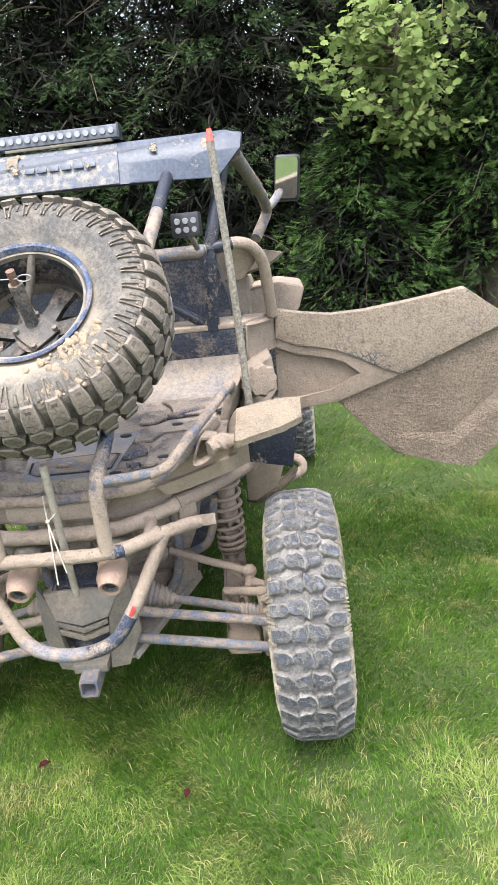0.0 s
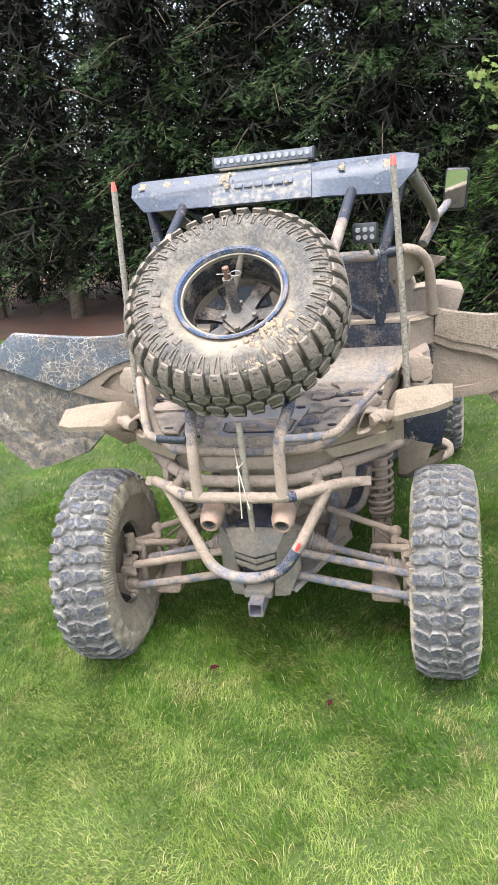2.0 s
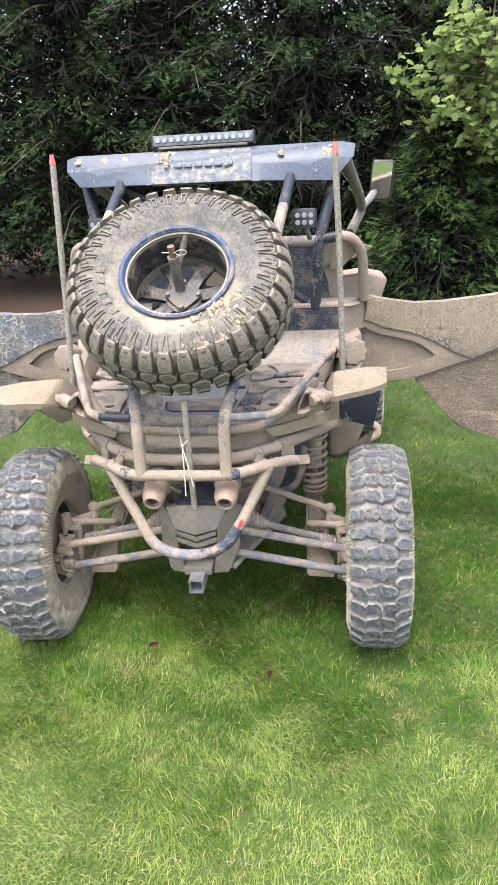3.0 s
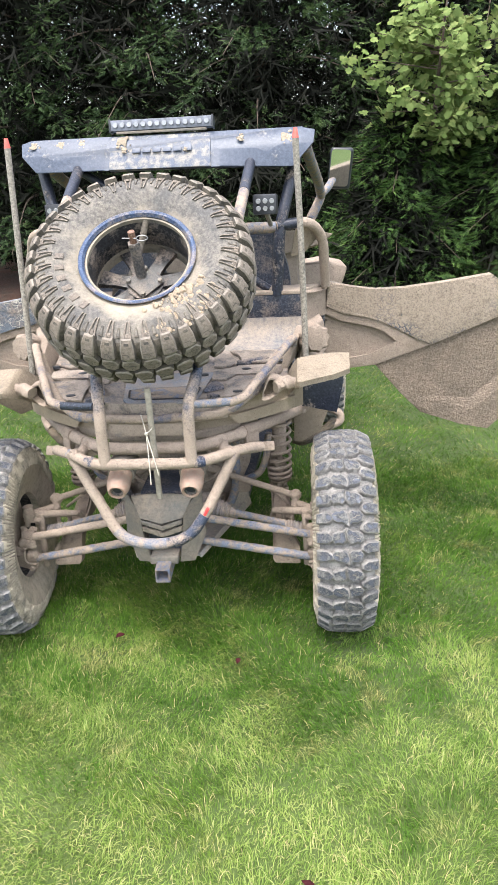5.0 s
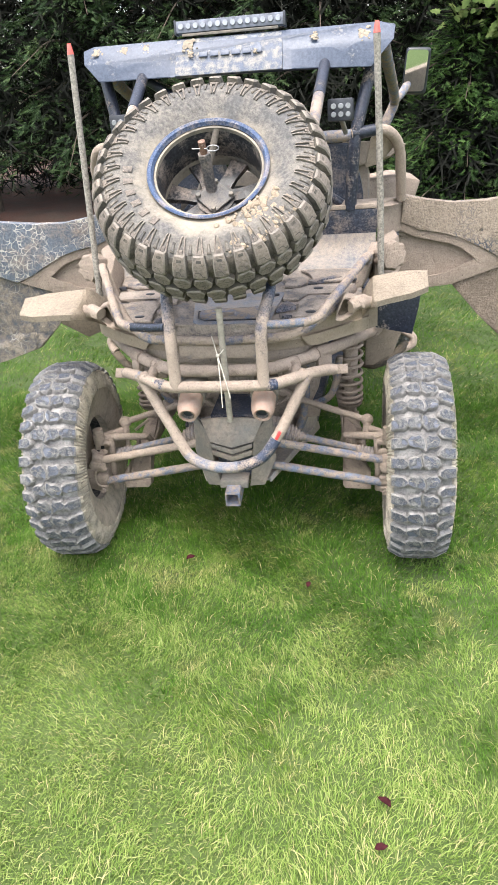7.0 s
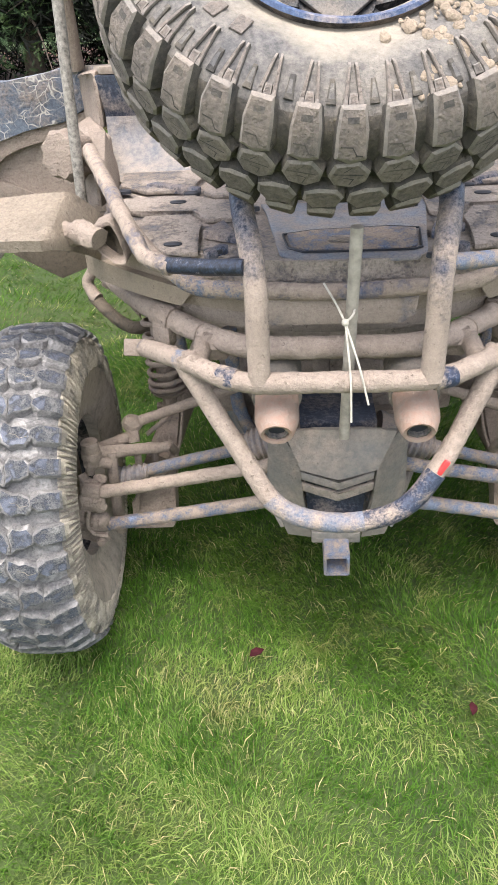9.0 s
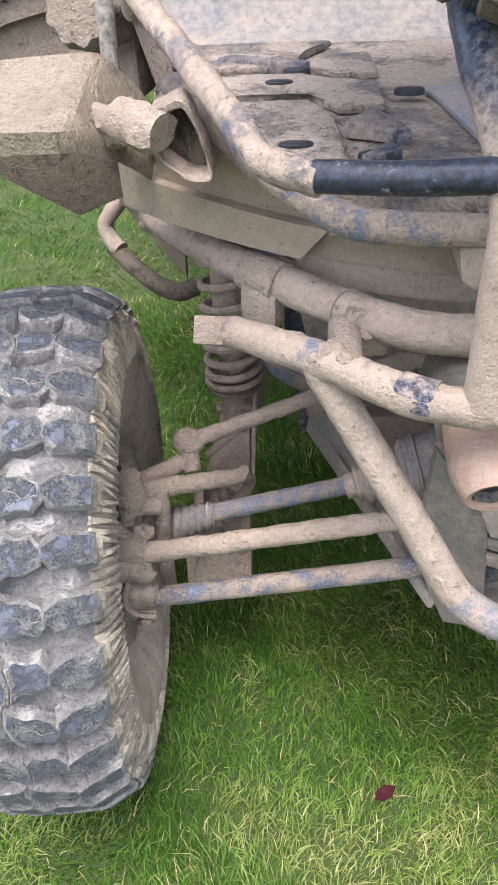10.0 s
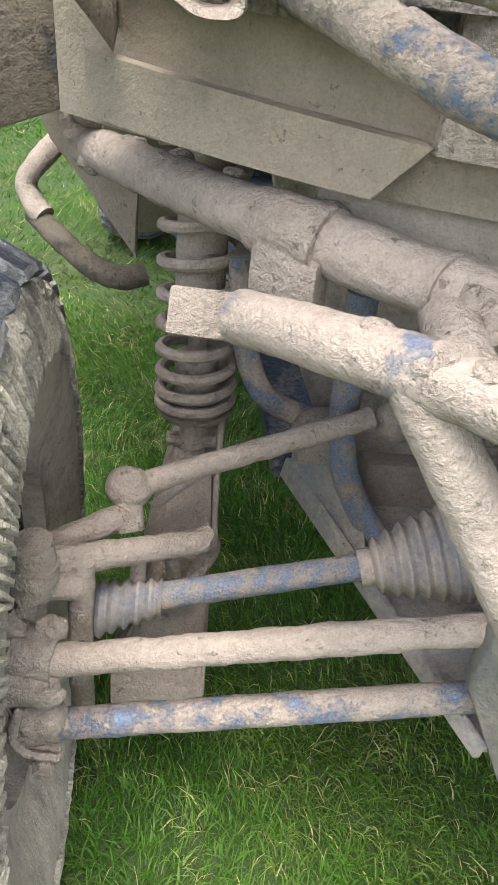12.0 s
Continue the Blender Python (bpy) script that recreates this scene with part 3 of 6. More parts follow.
LADDER = [(-0.016, 0.113), (-0.008, 0.113), (-0.003, 0.172), (-0.008, 0.172)]
TOE = [(-0.007, 0.116), (0.007, 0.116), (0.006, 0.130), (-0.006, 0.130)]
NUB = [(-0.007, 0.118), (0.007, 0.118), (0.004, 0.15), (-0.004, 0.15)]
HEX_CUT = (([(-0.019, -0.028), (0.019, -0.030)], 0.0009), ([(-0.002, -0.009), (-0.007, -0.020), (0.006, -0.023)], 0.0007), ([(0.006, -0.034), (-0.003, -0.042)], 0.0007))
BIG_CUT = (([(-0.014, 0.072), (0.001, 0.071), (0.007, 0.062), (0.014, 0.061)], 0.0008), ([(-0.005, 0.097), (0.005, 0.097)], 0.0028))
spare_lugs = [(HEX, 0.021, 0.84, 0.0, 1, HEX_CUT), (flip(HEX), 0.021, 0.84, 0.5, 1, mirror(HEX_CUT, -1, -1)), (BIG, 0.023, 0.82, 0.5, 1, BIG_CUT, (3, 6)), (flip(BIG), 0.023, 0.82, 0.0, 1, mirror(BIG_CUT, -1, -1), (3, 6)), (NUB, 0.004, 0.6, 0.0, 2), (flip(NUB), 0.004, 0.6, 0.5, 2)]
for q in (LADDER, [(-s, u) for s, u in LADDER], TOE):
    spare_lugs += [(q, 0.007, 0.7, 0.5, 1), (flip(q), 0.007, 0.7, 0.0, 1)]


def rim_mesh(deep, narrow=1.0):
    bm = bmesh.new()
    spin(bm, [(a * narrow, r) for a, r in [(0.100, 0.197), (0.104, 0.192), (0.100, 0.184), (0.088, 0.178), (0.06, 0.172), (0.0, 0.166), (-0.06, 0.166), (-0.088, 0.178), (-0.100, 0.184), (-0.104, 0.192), (-0.100, 0.197), (-0.06, 0.183), (0.06, 0.183)]], 64, 1, closed=True)
    for f in bm.faces:
        if abs(f.calc_center_median().x) > 0.085:
            f.material_index = 0
    spin(bm, [(deep + 0.014, 0.001), (deep + 0.014, 0.062), (deep - 0.012, 0.064), (deep - 0.012, 0.001)], 32, 1)
    return finish(bm, 35)


def spokes(wheel, deep, mat):
    bm = bmesh.new()
    pts = [(-0.028, 0.05), (0.028, 0.05), (0.020, 0.10), (0.034, 0.168), (-0.034, 0.168), (-0.020, 0.10)]
    slab(bm, [(deep - 0.008, q, r) for q, r in pts], (0.018, 0, 0), 0.003)
    me = finish(bm, 35)
    for i in range(7):
        part("spoke", me, mat, wheel).matrix_basis = Matrix.Rotation(2 * math.pi * i / 7, 4, "X")


rim_plain = rim_mesh(0.03, 0.82)
wheels = []
for name, s, y, r_y in (("rear_wheel", 1, 0.286, 0.0), ("rear_wheel", -1, 0.264, 0.0), ("front_wheel", 1, 2.60, 0.0), ("front_wheel", -1, 2.60, 0.0)):
    w = part(name, rim_plain, [rim_dark, rim_dark], buggy)
    x = (0.692 if s > 0 else -0.690) + (0.01 * s if y > 1 else 0)
    swell = 1.035 if y < 1 else 1.0
    w.matrix_basis = pose(x, y, 0.350 if y < 1 else 0.381, 17 * s + y * 30, 0, 0 if s > 0 else 184 if y < 1 else 180) @ Matrix.Diagonal((1.0, swell, swell, 1))
    spokes(w, 0.03, rim_dark)
    tyre(w, 18, road_lugs, [rubber_mud, rubber_top, side_mud, rubber_edge], "mud-filled knobbly tyre", y < 1)

# spare wheel on its carrier
CLOD_TURN = math.radians(50)
normal = Vector((0.022, -0.673, 0.74)).normalized()
centre = Vector((-0.012, 0.186, 1.474)) - normal * 0.104
ax = -normal
ay = Vector((1, 0, 0)) - ax * ax.x
ay.normalize()
az = ax.cross(ay)
spare_pose = Matrix(((ax.x, ay.x, az.x, centre.x), (ax.y, ay.y, az.y, centre.y), (ax.z, ay.z, az.z, centre.z), (0, 0, 0, 1)))
rim_spare = rim_mesh(0.062)
spare = part("spare_wheel", rim_spare, [rim_blue, rim_dark], buggy, "spare wheel with a blue rim lip and dark spokes")
spare.matrix_basis = spare_pose @ Matrix.Scale(1.037, 4)
spokes(spare, 0.062, rim_dark)
tyre(spare, 36, spare_lugs, [spare_gap_shade, spare_lug, spare_side, spare_edge], "dusty spare tyre with large tread blocks")
for i in range(6):
    a = math.radians(-118 - 10.5 * i + 26) + math.pi
    bm = bmesh.new()
    box(bm, (-0.1160, 0, 0), (0.004, 0.022, 0.030), None, 0.0015)
    ob = part("raised_bar", bm, spare_lug, spare)
    ob.matrix_basis = Matrix.Rotation(a, 4, "X") @ Matrix.Translation((0, 0, 0.268)) @ rot(0, -6, 0).to_4x4()
rng = random.Random(21)
for i in range(150):
    a = math.radians(rng.gauss(0, 13)) + CLOD_TURN
    r = rng.uniform(0.205, 0.345)
    sz = rng.choice((0.003, 0.004, 0.006, 0.009))
    bm = bmesh.new()
    bmesh.ops.create_icosphere(bm, subdivisions=2, radius=1, matrix=Matrix.Translation((-0.112 + max(0, r - 0.30) * 0.25 + max(0, 0.24 - r) * 0.4, r * math.cos(a), r * math.sin(a))) @ Matrix.Rotation(a, 4, "X") @ Matrix.Diagonal((sz * 0.5, sz * rng.uniform(0.8, 1.6), sz * rng.uniform(0.6, 1.2), 1)))
    rough_up(bm, sz * 0.5, scale=55)
    rough_up(bm, sz * 0.16, scale=160)
    part("mud_clod", bm, mud_clod, spare)
bm = bmesh.new()
box(bm, (0.042, 0, 0), (0.008, 0.096, 0.096), rot(45, 0, 0), 0.003)
part("hub_plate", bm, plate_steel, spare, "grey steel square plate")
for q in range(4):
    bm = bmesh.new()
    lens_disc(bm, (0.038, 0.055 * math.cos(q * math.pi / 2 + 0.0), 0.055 * math.sin(q * math.pi / 2)), (-1, 0, 0), 0.009, 0.012, 6)
    part("nut", bm, dirty_steel, spare)
foot, tip = Vector((-0.028, 0.319, 1.357)), Vector((-0.033, 0.257, 1.495))
way = (tip - foot).normalized()
bm = bmesh.new()
tube(bm, [foot, tip], 0.019, lump=0.001)
post = part("hub_post", bm, old_steel, buggy, "grey steel post through the spare wheel")
bm = bmesh.new()
tube(bm, [tip - way * 0.004, tip + way * 0.016], 0.023, seg=6)
part("nut", bm, old_steel, post)
bm = bmesh.new()
tube(bm, [tip, tip + way * 0.058], 0.0125)
part("bolt", bm, rust_bolt, post, "rusty bolt end")
bm = bmesh.new()
c = tip + way * 0.028
loop = [c + Vector((0.013 + 0.022 + 0.02 * math.cos(a), -0.012, 0.004 + 0.009 * math.sin(a))) for a in [i * math.pi / 8 for i in range(-8, 9)]]
tube(bm, [c + Vector((-0.035, -0.012, 0.006)), *loop], 0.0022, bend=0.002, seg=6, step=0.01)
part("pin_clip", bm, chrome, post, "thin wire pin clip")
bm = bmesh.new()
tube(bm, [(-0.098, 0.365, 1.345), (-0.041, 0.365, 1.459), (0.001, 0.340, 1.578)], 0.0118, lump=0.001)
part("threaded_rod", bm, dirty_steel, post, "dirty threaded rod")

# bumper and carrier tubes
bm = bmesh.new()
tube(bm, [(-0.410, 0.212, 0.748), (-0.36, 0.142, 0.770), (-0.30, 0.085, 0.776), (-0.20, -0.004, 0.775), (0.17, -0.004, 0.777), (0.28, 0.085, 0.777), (0.335, 0.142, 0.770), (0.382, 0.209, 0.748)], 0.0195, 0.06, lump=0.0018, seg=30, step=0.005)
crossbar = part("bumper_crossbar", bm, mud_tube, buggy, "tan mud-coated bumper tube")
for s in (-1, 1):
    bm = bmesh.new()
    box(bm, (CX + s * 0.4175, 0.240, 0.736), (0.060, 0.012, 0.036), rot(-30, 0, s * 8), 0.003)
    rough_up(bm, 0.001)
    part("mount_tab", bm, mud_thick, crossbar)
    bm = bmesh.new()
    bar_line = fine(rounded([(s * 0.29, 0.085, 0.776), (-0.20 if s < 0 else 0.17, -0.004, 0.776), (0, -0.004, 0.776)], 0.06), 0.006)
    tube(bm, [p for p in bar_line if (0.196 < -p.x < 0.236 if s < 0 else 0.152 < p.x < 0.196)], 0.0212, 0, seg=24)
    part("bare_patch", bm, patch_tube, crossbar, "black paint where the mud has rubbed off")
bm = bmesh.new()
tube(bm, [(-0.315, 0.098, 0.774), (-0.20, 0.028, 0.594), (-0.135, -0.01, 0.480), (0.0, -0.03, 0.460), (0.125, -0.015, 0.485), (0.19, 0.01, 0.580), (0.295, 0.094, 0.774)], 0.0195, 0.07, lump=0.0014, seg=28, step=0.006)
part("bumper_hoop", bm, mud_tube, buggy, "bent blue bumper hoop splashed with mud")
hoop_line = fine(rounded([(-0.20, 0.028, 0.594), (-0.135, -0.01, 0.480), (0.0, -0.03, 0.460), (0.125, -0.015, 0.485), (0.19, 0.01, 0.580)], 0.07), 0.008)
for lo_x, hi_x, paint, words in ((-0.150, 0.045, hoop_blue, "dusty blue stretch of the hoop"), (0.030, 0.185, corner_paint, "dark blue paint on the hoop's corner")):
    bm = bmesh.new()
    tube(bm, [p for p in hoop_line if lo_x < p.x < hi_x], 0.0206, 0, seg=26, lump=0.0006)
    part("bare_patch", bm, paint, buggy, words)
bm = bmesh.new()
box(bm, (0.188, -0.007, 0.584), (0.012, 0.010, 0.040), rot(0, 28, 0), 0.004)
part("red_tape", bm, red_tape, buggy)
for s in (-1, 1):
    bm = bmesh.new()
    o = -0.005
    tube(bm, [(o + s * 0.155, -0.004, 0.778), (o + s * 0.155, 0.004, 0.985), (o + s * 0.182, 0.11, 1.075), (o + s * 0.185, 0.33, 1.25), (o + s * 0.11, 0.395, 1.32)], 0.0205, 0.05, lump=0.0012)
    part("carrier_upright", bm, carrier_fade, buggy, "upright tube of the spare carrier, dark blue above, muddy below")
bm = bmesh.new()
box(bm, (-0.02, 0.405, 1.31), (0.30, 0.012, 0.16), rot(-42, 0, 0), 0.004)
part("carrier_plate", bm, dirty_steel, buggy)



def mud_lump(parent, at, r, seed):
    """A clod of dried mud with a broken surface."""
    rnd = random.Random(seed)
    bm = bmesh.new()
    bmesh.ops.create_icosphere(bm, subdivisions=4, radius=r, matrix=Matrix.Translation(at) @ Matrix.Diagonal((rnd.uniform(0.9, 1.5), rnd.uniform(0.7, 1.0), rnd.uniform(0.6, 0.9), 1)))
    rough_up(bm, r * 0.35, scale=0.45 / r)
    rough_up(bm, r * 0.10, scale=2.2 / r)
    return part("mud_lump", bm, mud_thick, parent)


for k, (x, y, z, r) in enumerate(((-0.30, 0.090, 0.788, 0.013), (-0.285, 0.070, 0.789, 0.010), (-0.262, 0.050, 0.789, 0.009), (-0.335, 0.120, 0.785, 0.010), (-0.31, 0.083, 0.783, 0.011), (0.28, 0.090, 0.788, 0.012), (0.31, 0.110, 0.786, 0.010))):
    mud_lump(crossbar, (x, y, z), r, k)
bm = bmesh.new()
tube(bm, [(-0.322, 0.1055, 0.7745), (-0.304, 0.0888, 0.776)], 0.0207, seg=20)
part("bare_patch", bm, mud_tube_splash, crossbar, "scuffed blue paint showing through the mud")
# cargo rack tubes
for s in (-1, 1):
    bm = bmesh.new()
    tube(bm, [(CX + s * 0.525, 0.525, 1.06), (CX + s * 0.525, 0.50, 1.094), (CX + s * 0.385, 0.180, 1.005), (CX + s * 0.350, 0.115, 0.972), (CX + s * 0.30, 0.085, 0.968)], 0.0155, 0.04, lump=0.0018, seg=24, step=0.006)
    part("rack_tube", bm, mud_tube_mostly, buggy, "muddy side tube of the cargo rack")
    bm = bmesh.new()
    tube(bm, [(CX + s * 0.315, 0.094, 0.969), (CX + s * 0.23, 0.050, 0.977), (CX + s * 0.160, 0.010, 0.990)], 0.0150, 0.03)
    part("rack_tube_end", bm, bare_tube if s < 0 else mud_tube_worn, buggy, "black paint rubbed clean of mud" if s < 0 else "")
bm = bmesh.new()
tube(bm, [(CX - 0.47, 0.42, 0.99), (CX - 0.36, 0.22, 0.945), (CX - 0.27, 0.135, 0.905), (CX, 0.128, 0.895), (CX + 0.27, 0.135, 0.905), (CX + 0.36, 0.22, 0.945), (CX + 0.47, 0.42, 0.99)], 0.016, 0.08, lump=0.0016, seg=24, step=0.006)
hoop = part("cargo_hoop", bm, mud_tube_mostly, buggy, "muddy tube round the cargo bed's rear edge")
bm = bmesh.new()
tube(bm, [(CX - 0.325, 0.188, 0.931), (CX - 0.27, 0.1395, 0.906), (CX - 0.165, 0.1315, 0.9005)], 0.0172, 0.06, lump=0.0012, seg=24, step=0.006)
part("bare_patch", bm, mud_tube_splash, hoop, "blue paint speckled with dry mud")
bm = bmesh.new()
rear_line = lambda x: (0.120, 0.786) if x < 0.17 else (0.120 + 0.45 * (x - 0.17) + 2.15 * (x - 0.17) ** 2, 0.786 + 0.12 * (x - 0.17) - 0.47 * (x - 0.17) ** 2)  # noqa: E731
tube(bm, [(CX + x, *rear_line(abs(x))) for x in [0.565 * i / 9 for i in range(-9, 10)]], 0.0225, 0.05, seg=32, lump=0.0024, step=0.005)
frame_tube = part("rear_frame_tube", bm, mud_tube, buggy, "thick frame tube caked in mud")
for s in (-1, 1):
    for x in (0.262,):
        y, z = rear_line(x)
        bm = bmesh.new()
        way = Vector((1, s * 1.45, 0)).normalized()
        mid = Vector((CX + s * x, y, z))
        tube(bm, [mid - way * 0.0025, mid + way * 0.0025], 0.0248, seg=18, lump=0.0012, step=0.004)
        part("cable_tie", bm, mud_tube, frame_tube)
    bm = bmesh.new()
    line = [Vector((CX + s * x, *rear_line(x))) for x in (0.330, 0.345, 0.360, 0.375)]
    tube(bm, line, 0.0262, 0.0, seg=24, lump=0.0016, step=0.005)
    down = Vector((0, -0.12, -1)).normalized()
    slab(bm, [line[0] + down * 0.006, line[0] + down * 0.046, line[1] + down * 0.066, line[2] + down * 0.058, line[3] + down * 0.052, line[3] + down * 0.004], Vector((s * 0.75, -0.65, 0)) * 0.018 + Vector((0, -0.012, 0)), 0.004)
    bmesh.ops.subdivide_edges(bm, edges=[e for e in bm.edges if e.calc_length() > 0.014], cuts=3, use_grid_fill=True)
    rough_up(bm, 0.0012)
    part("gusset_plate", bm, mud_thick, frame_tube)
    bm = bmesh.new()
    slab(bm, [(CX + s * x, 0.165, z) for x, z in ((0.205, 0.805), (0.262, 0.808), (0.270, 0.770), (0.250, 0.748), (0.215, 0.752))], (0, -0.022, 0.0), 0.006)
    rough_up(bm, 0.0015)
    for k, (x, y, z, r) in enumerate(((0.560, 0.615, 0.775, 0.017), (0.566, 0.612, 0.800, 0.014), (0.552, 0.590, 0.798, 0.012), (0.548, 0.585, 0.752, 0.014), (0.520, 0.545, 0.756, 0.012), (0.57, 0.622, 0.785, 0.016), (0.50, 0.520, 0.792, 0.009), (0.55, 0.60, 0.768, 0.016), (0.565, 0.63, 0.764, 0.018), (0.53, 0.575, 0.762, 0.015), (0.45, 0.440, 0.800, 0.011), (0.40, 0.365, 0.806, 0.010), (0.33, 0.275, 0.808, 0.010))):
        mud_lump(frame_tube, (CX + s * x, y, z), r, 20 + k)
    lug = part("clamp_plate", bm, mud_thick, frame_tube)
    bm = bmesh.new()
    lens_disc(bm, (CX + s * 0.240, 0.145, 0.782), (0, -1, 0.3), 0.010, 0.007, 10)
    part("bolt", bm, mud_tube, lug)
for s in (-1, 1):
    bm = bmesh.new()
    tube(bm, [(CX + s * 0.262, 0.20, 0.785), (CX + s * 0.268, 0.08, 0.77)], 0.018, lump=0.002)
    part("bumper_stay", bm, mud_thick, buggy)

# cargo bed
bm = bmesh.new()
bed_z = lambda y: 0.94 + 0.085 * (y - 0.17)  # noqa: E731


def bed_floor(u, v):
    x = -0.50 + 1.0 * u
    y0 = 0.165 + 0.85 * (x * x)
    y = y0 + (0.74 - y0) * v
    return (CX + x, y, bed_z(y) + 0.004 * noise.noise(Vector((x * 6, y * 6, 0))))


solid_sheet(bm, bed_floor, 40, 24, (0, 0, -0.02))
bed = part("cargo_bed", bm, bed_plastic, buggy, "muddy plastic cargo bed with slots and holes")
for s in (-1, 1):
    for x, y in ((0.475, 0.560), (0.335, 0.475), (0.318, 0.240), (0.185, 0.160), (0.170, 0.425), (0.31, 0.53), (0.235, 0.205)):
        # Raised black discs stand in for the shade in the floor's holes.
        bm = bmesh.new()
        rings = [ring_at(bm, Vector((CX + s * x, y, bed_z(y) + h)), Vector((1, 0, 0)), Vector((0, 1, 0)), r * 1.35, r * 0.85, 14) for r, h in ((0.0145, 0.008), (0.0140, 0.0150), (0.0118, 0.0162))]
        for a, c in zip(rings, rings[1:]):
            bridge(bm, a, c)
        bm.faces.new(rings[-1])
        part("bed_hole", bm, lamp_black, bed)
    for pad in (((0.262, 0.200), (0.33, 0.205), (0.41, 0.310), (0.40, 0.40), (0.30, 0.405), (0.268, 0.345), (0.275, 0.285)), ((0.205, 0.375), (0.262, 0.370), (0.295, 0.425), (0.41, 0.425), (0.455, 0.43), (0.47, 0.50), (0.40, 0.525), (0.30, 0.52), (0.270, 0.485), (0.205, 0.48)), ((0.20, 0.515), (0.26, 0.515), (0.285, 0.545), (0.275, 0.615), (0.20, 0.625)), ((0.31, 0.56), (0.42, 0.555), (0.49, 0.60), (0.50, 0.70), (0.25, 0.70), (0.30, 0.64))):
        bm = bmesh.new()
        slab(bm, [(CX + s * x, y, bed_z(y) + 0.002) for x, y in pad], (0, 0, 0.011), 0.005)
        bmesh.ops.subdivide_edges(bm, edges=[e for e in bm.edges if e.calc_length() > 0.02], cuts=3, use_grid_fill=True)
        rough_up(bm, 0.0012)
        part("bed_pad", bm, bed_plastic, bed, "raised muddy pad of the bed floor")
    # Dark blue wedges where the bed floor has slots.
    for wedge in (((0.263, 0.287), (0.190, 0.255), (0.196, 0.275), (0.224, 0.345)), ((0.425, 0.585), (0.300, 0.536), (0.290, 0.552), (0.40, 0.602)), ((0.205, 0.212), (0.24, 0.176), (0.252, 0.186), (0.222, 0.222))):
        bm = bmesh.new()
        slab(bm, [(CX + s * x, y, bed_z(y) + 0.003) for x, y in wedge], (0, 0.006, 0.016), 0.003)
        part("bed_rib", bm, carrier_paint, bed, "dark blue wedge standing in for a slot")
bm = bmesh.new()
slab(bm, [(x, y, bed_z(y) + 0.002) for x, y in ((-0.165, 0.46), (-0.152, 0.41), (-0.122, 0.195), (-0.095, 0.158), (0.135, 0.158), (0.160, 0.195), (0.188, 0.41), (0.20, 0.46))], (0, 0, 0.007), 0.003)
hatch = part("bed_hatch", bm, hatch_dust, bed, "bluish grey lid in the bed floor")
bm = bmesh.new()
lid = [(-0.108, 0.275), (-0.055, 0.290), (0.095, 0.300), (0.150, 0.290), (0.142, 0.205), (0.125, 0.195), (-0.070, 0.195), (-0.098, 0.215)]
slab(bm, [(x, y, bed_z(y) + 0.010) for x, y in lid], (0, 0, 0.005), 0.003)
panel = part("lid_panel", bm, mud_tube_splash, hatch, "raised dusty panel of the lid")
# Thin black tube on the lid, drawn as the shade of a groove.
bm = bmesh.new()
edge_line = [Vector((x * 1.06 - 0.001, 0.245 + (y - 0.245) * 1.12, bed_z(y) + 0.011)) for x, y in lid]
tube(bm, edge_line + edge_line[:1], 0.0024, 0.0, seg=6)
part("lid_groove", bm, lamp_black, hatch, "black line painting a groove's shade round the lid panel")
for q in range(4):
    bm = bmesh.new()
    box(bm, (-0.005 + 0.002 * q, 0.222 + 0.010 * q, bed_z(0.235) + 0.0165), (0.052 - 0.008 * abs(q - 1.5), 0.004, 0.003), None, 0.001)
    part("raised_bar", bm, bed_plastic, hatch)
bm = bmesh.new()


def bed_wall(u, v):
    x = -0.56 + 1.12 * u
    return (CX + x, 0.70 + 0.15 * math.sin(min(1, v * 1.1) * 1.5), 0.975 + 0.03 * v + 0.10 * v * v)


solid_sheet(bm, bed_wall, 24, 10, (0, 0.02, -0.012))
part("bed_front_wall", bm, bed_wall_dust, bed)
bm = bmesh.new()
slab(bm, [(CX - 0.56, 0.865, 1.075), (CX + 0.56, 0.865, 1.075), (CX + 0.575, 0.845, 1.202), (CX - 0.575, 0.845, 1.202)], (0, 0.025, 0), 0.005)
panel = part("firewall_panel", bm, dark_plastic, buggy, "dark blue plastic panel behind the seats")
for x in (-0.5, 0.5):
    bm = bmesh.new()
    lens_disc(bm, (CX + x, 0.868, 1.105), (0, -1, 0.1), 0.010, 0.006, 12)
    part("bolt", bm, dirty_steel, panel)
bm = bmesh.new()
slab(bm, [(CX - 0.56, 0.845, 1.203), (CX + 0.56, 0.845, 1.203), (CX + 0.66, 1.10, 1.185), (CX - 0.66, 1.10, 1.185)], (0, 0, 0.018), 0.005)
part("rear_ledge", bm, mud_plastic, buggy, "mud-covered ledge behind the seats")
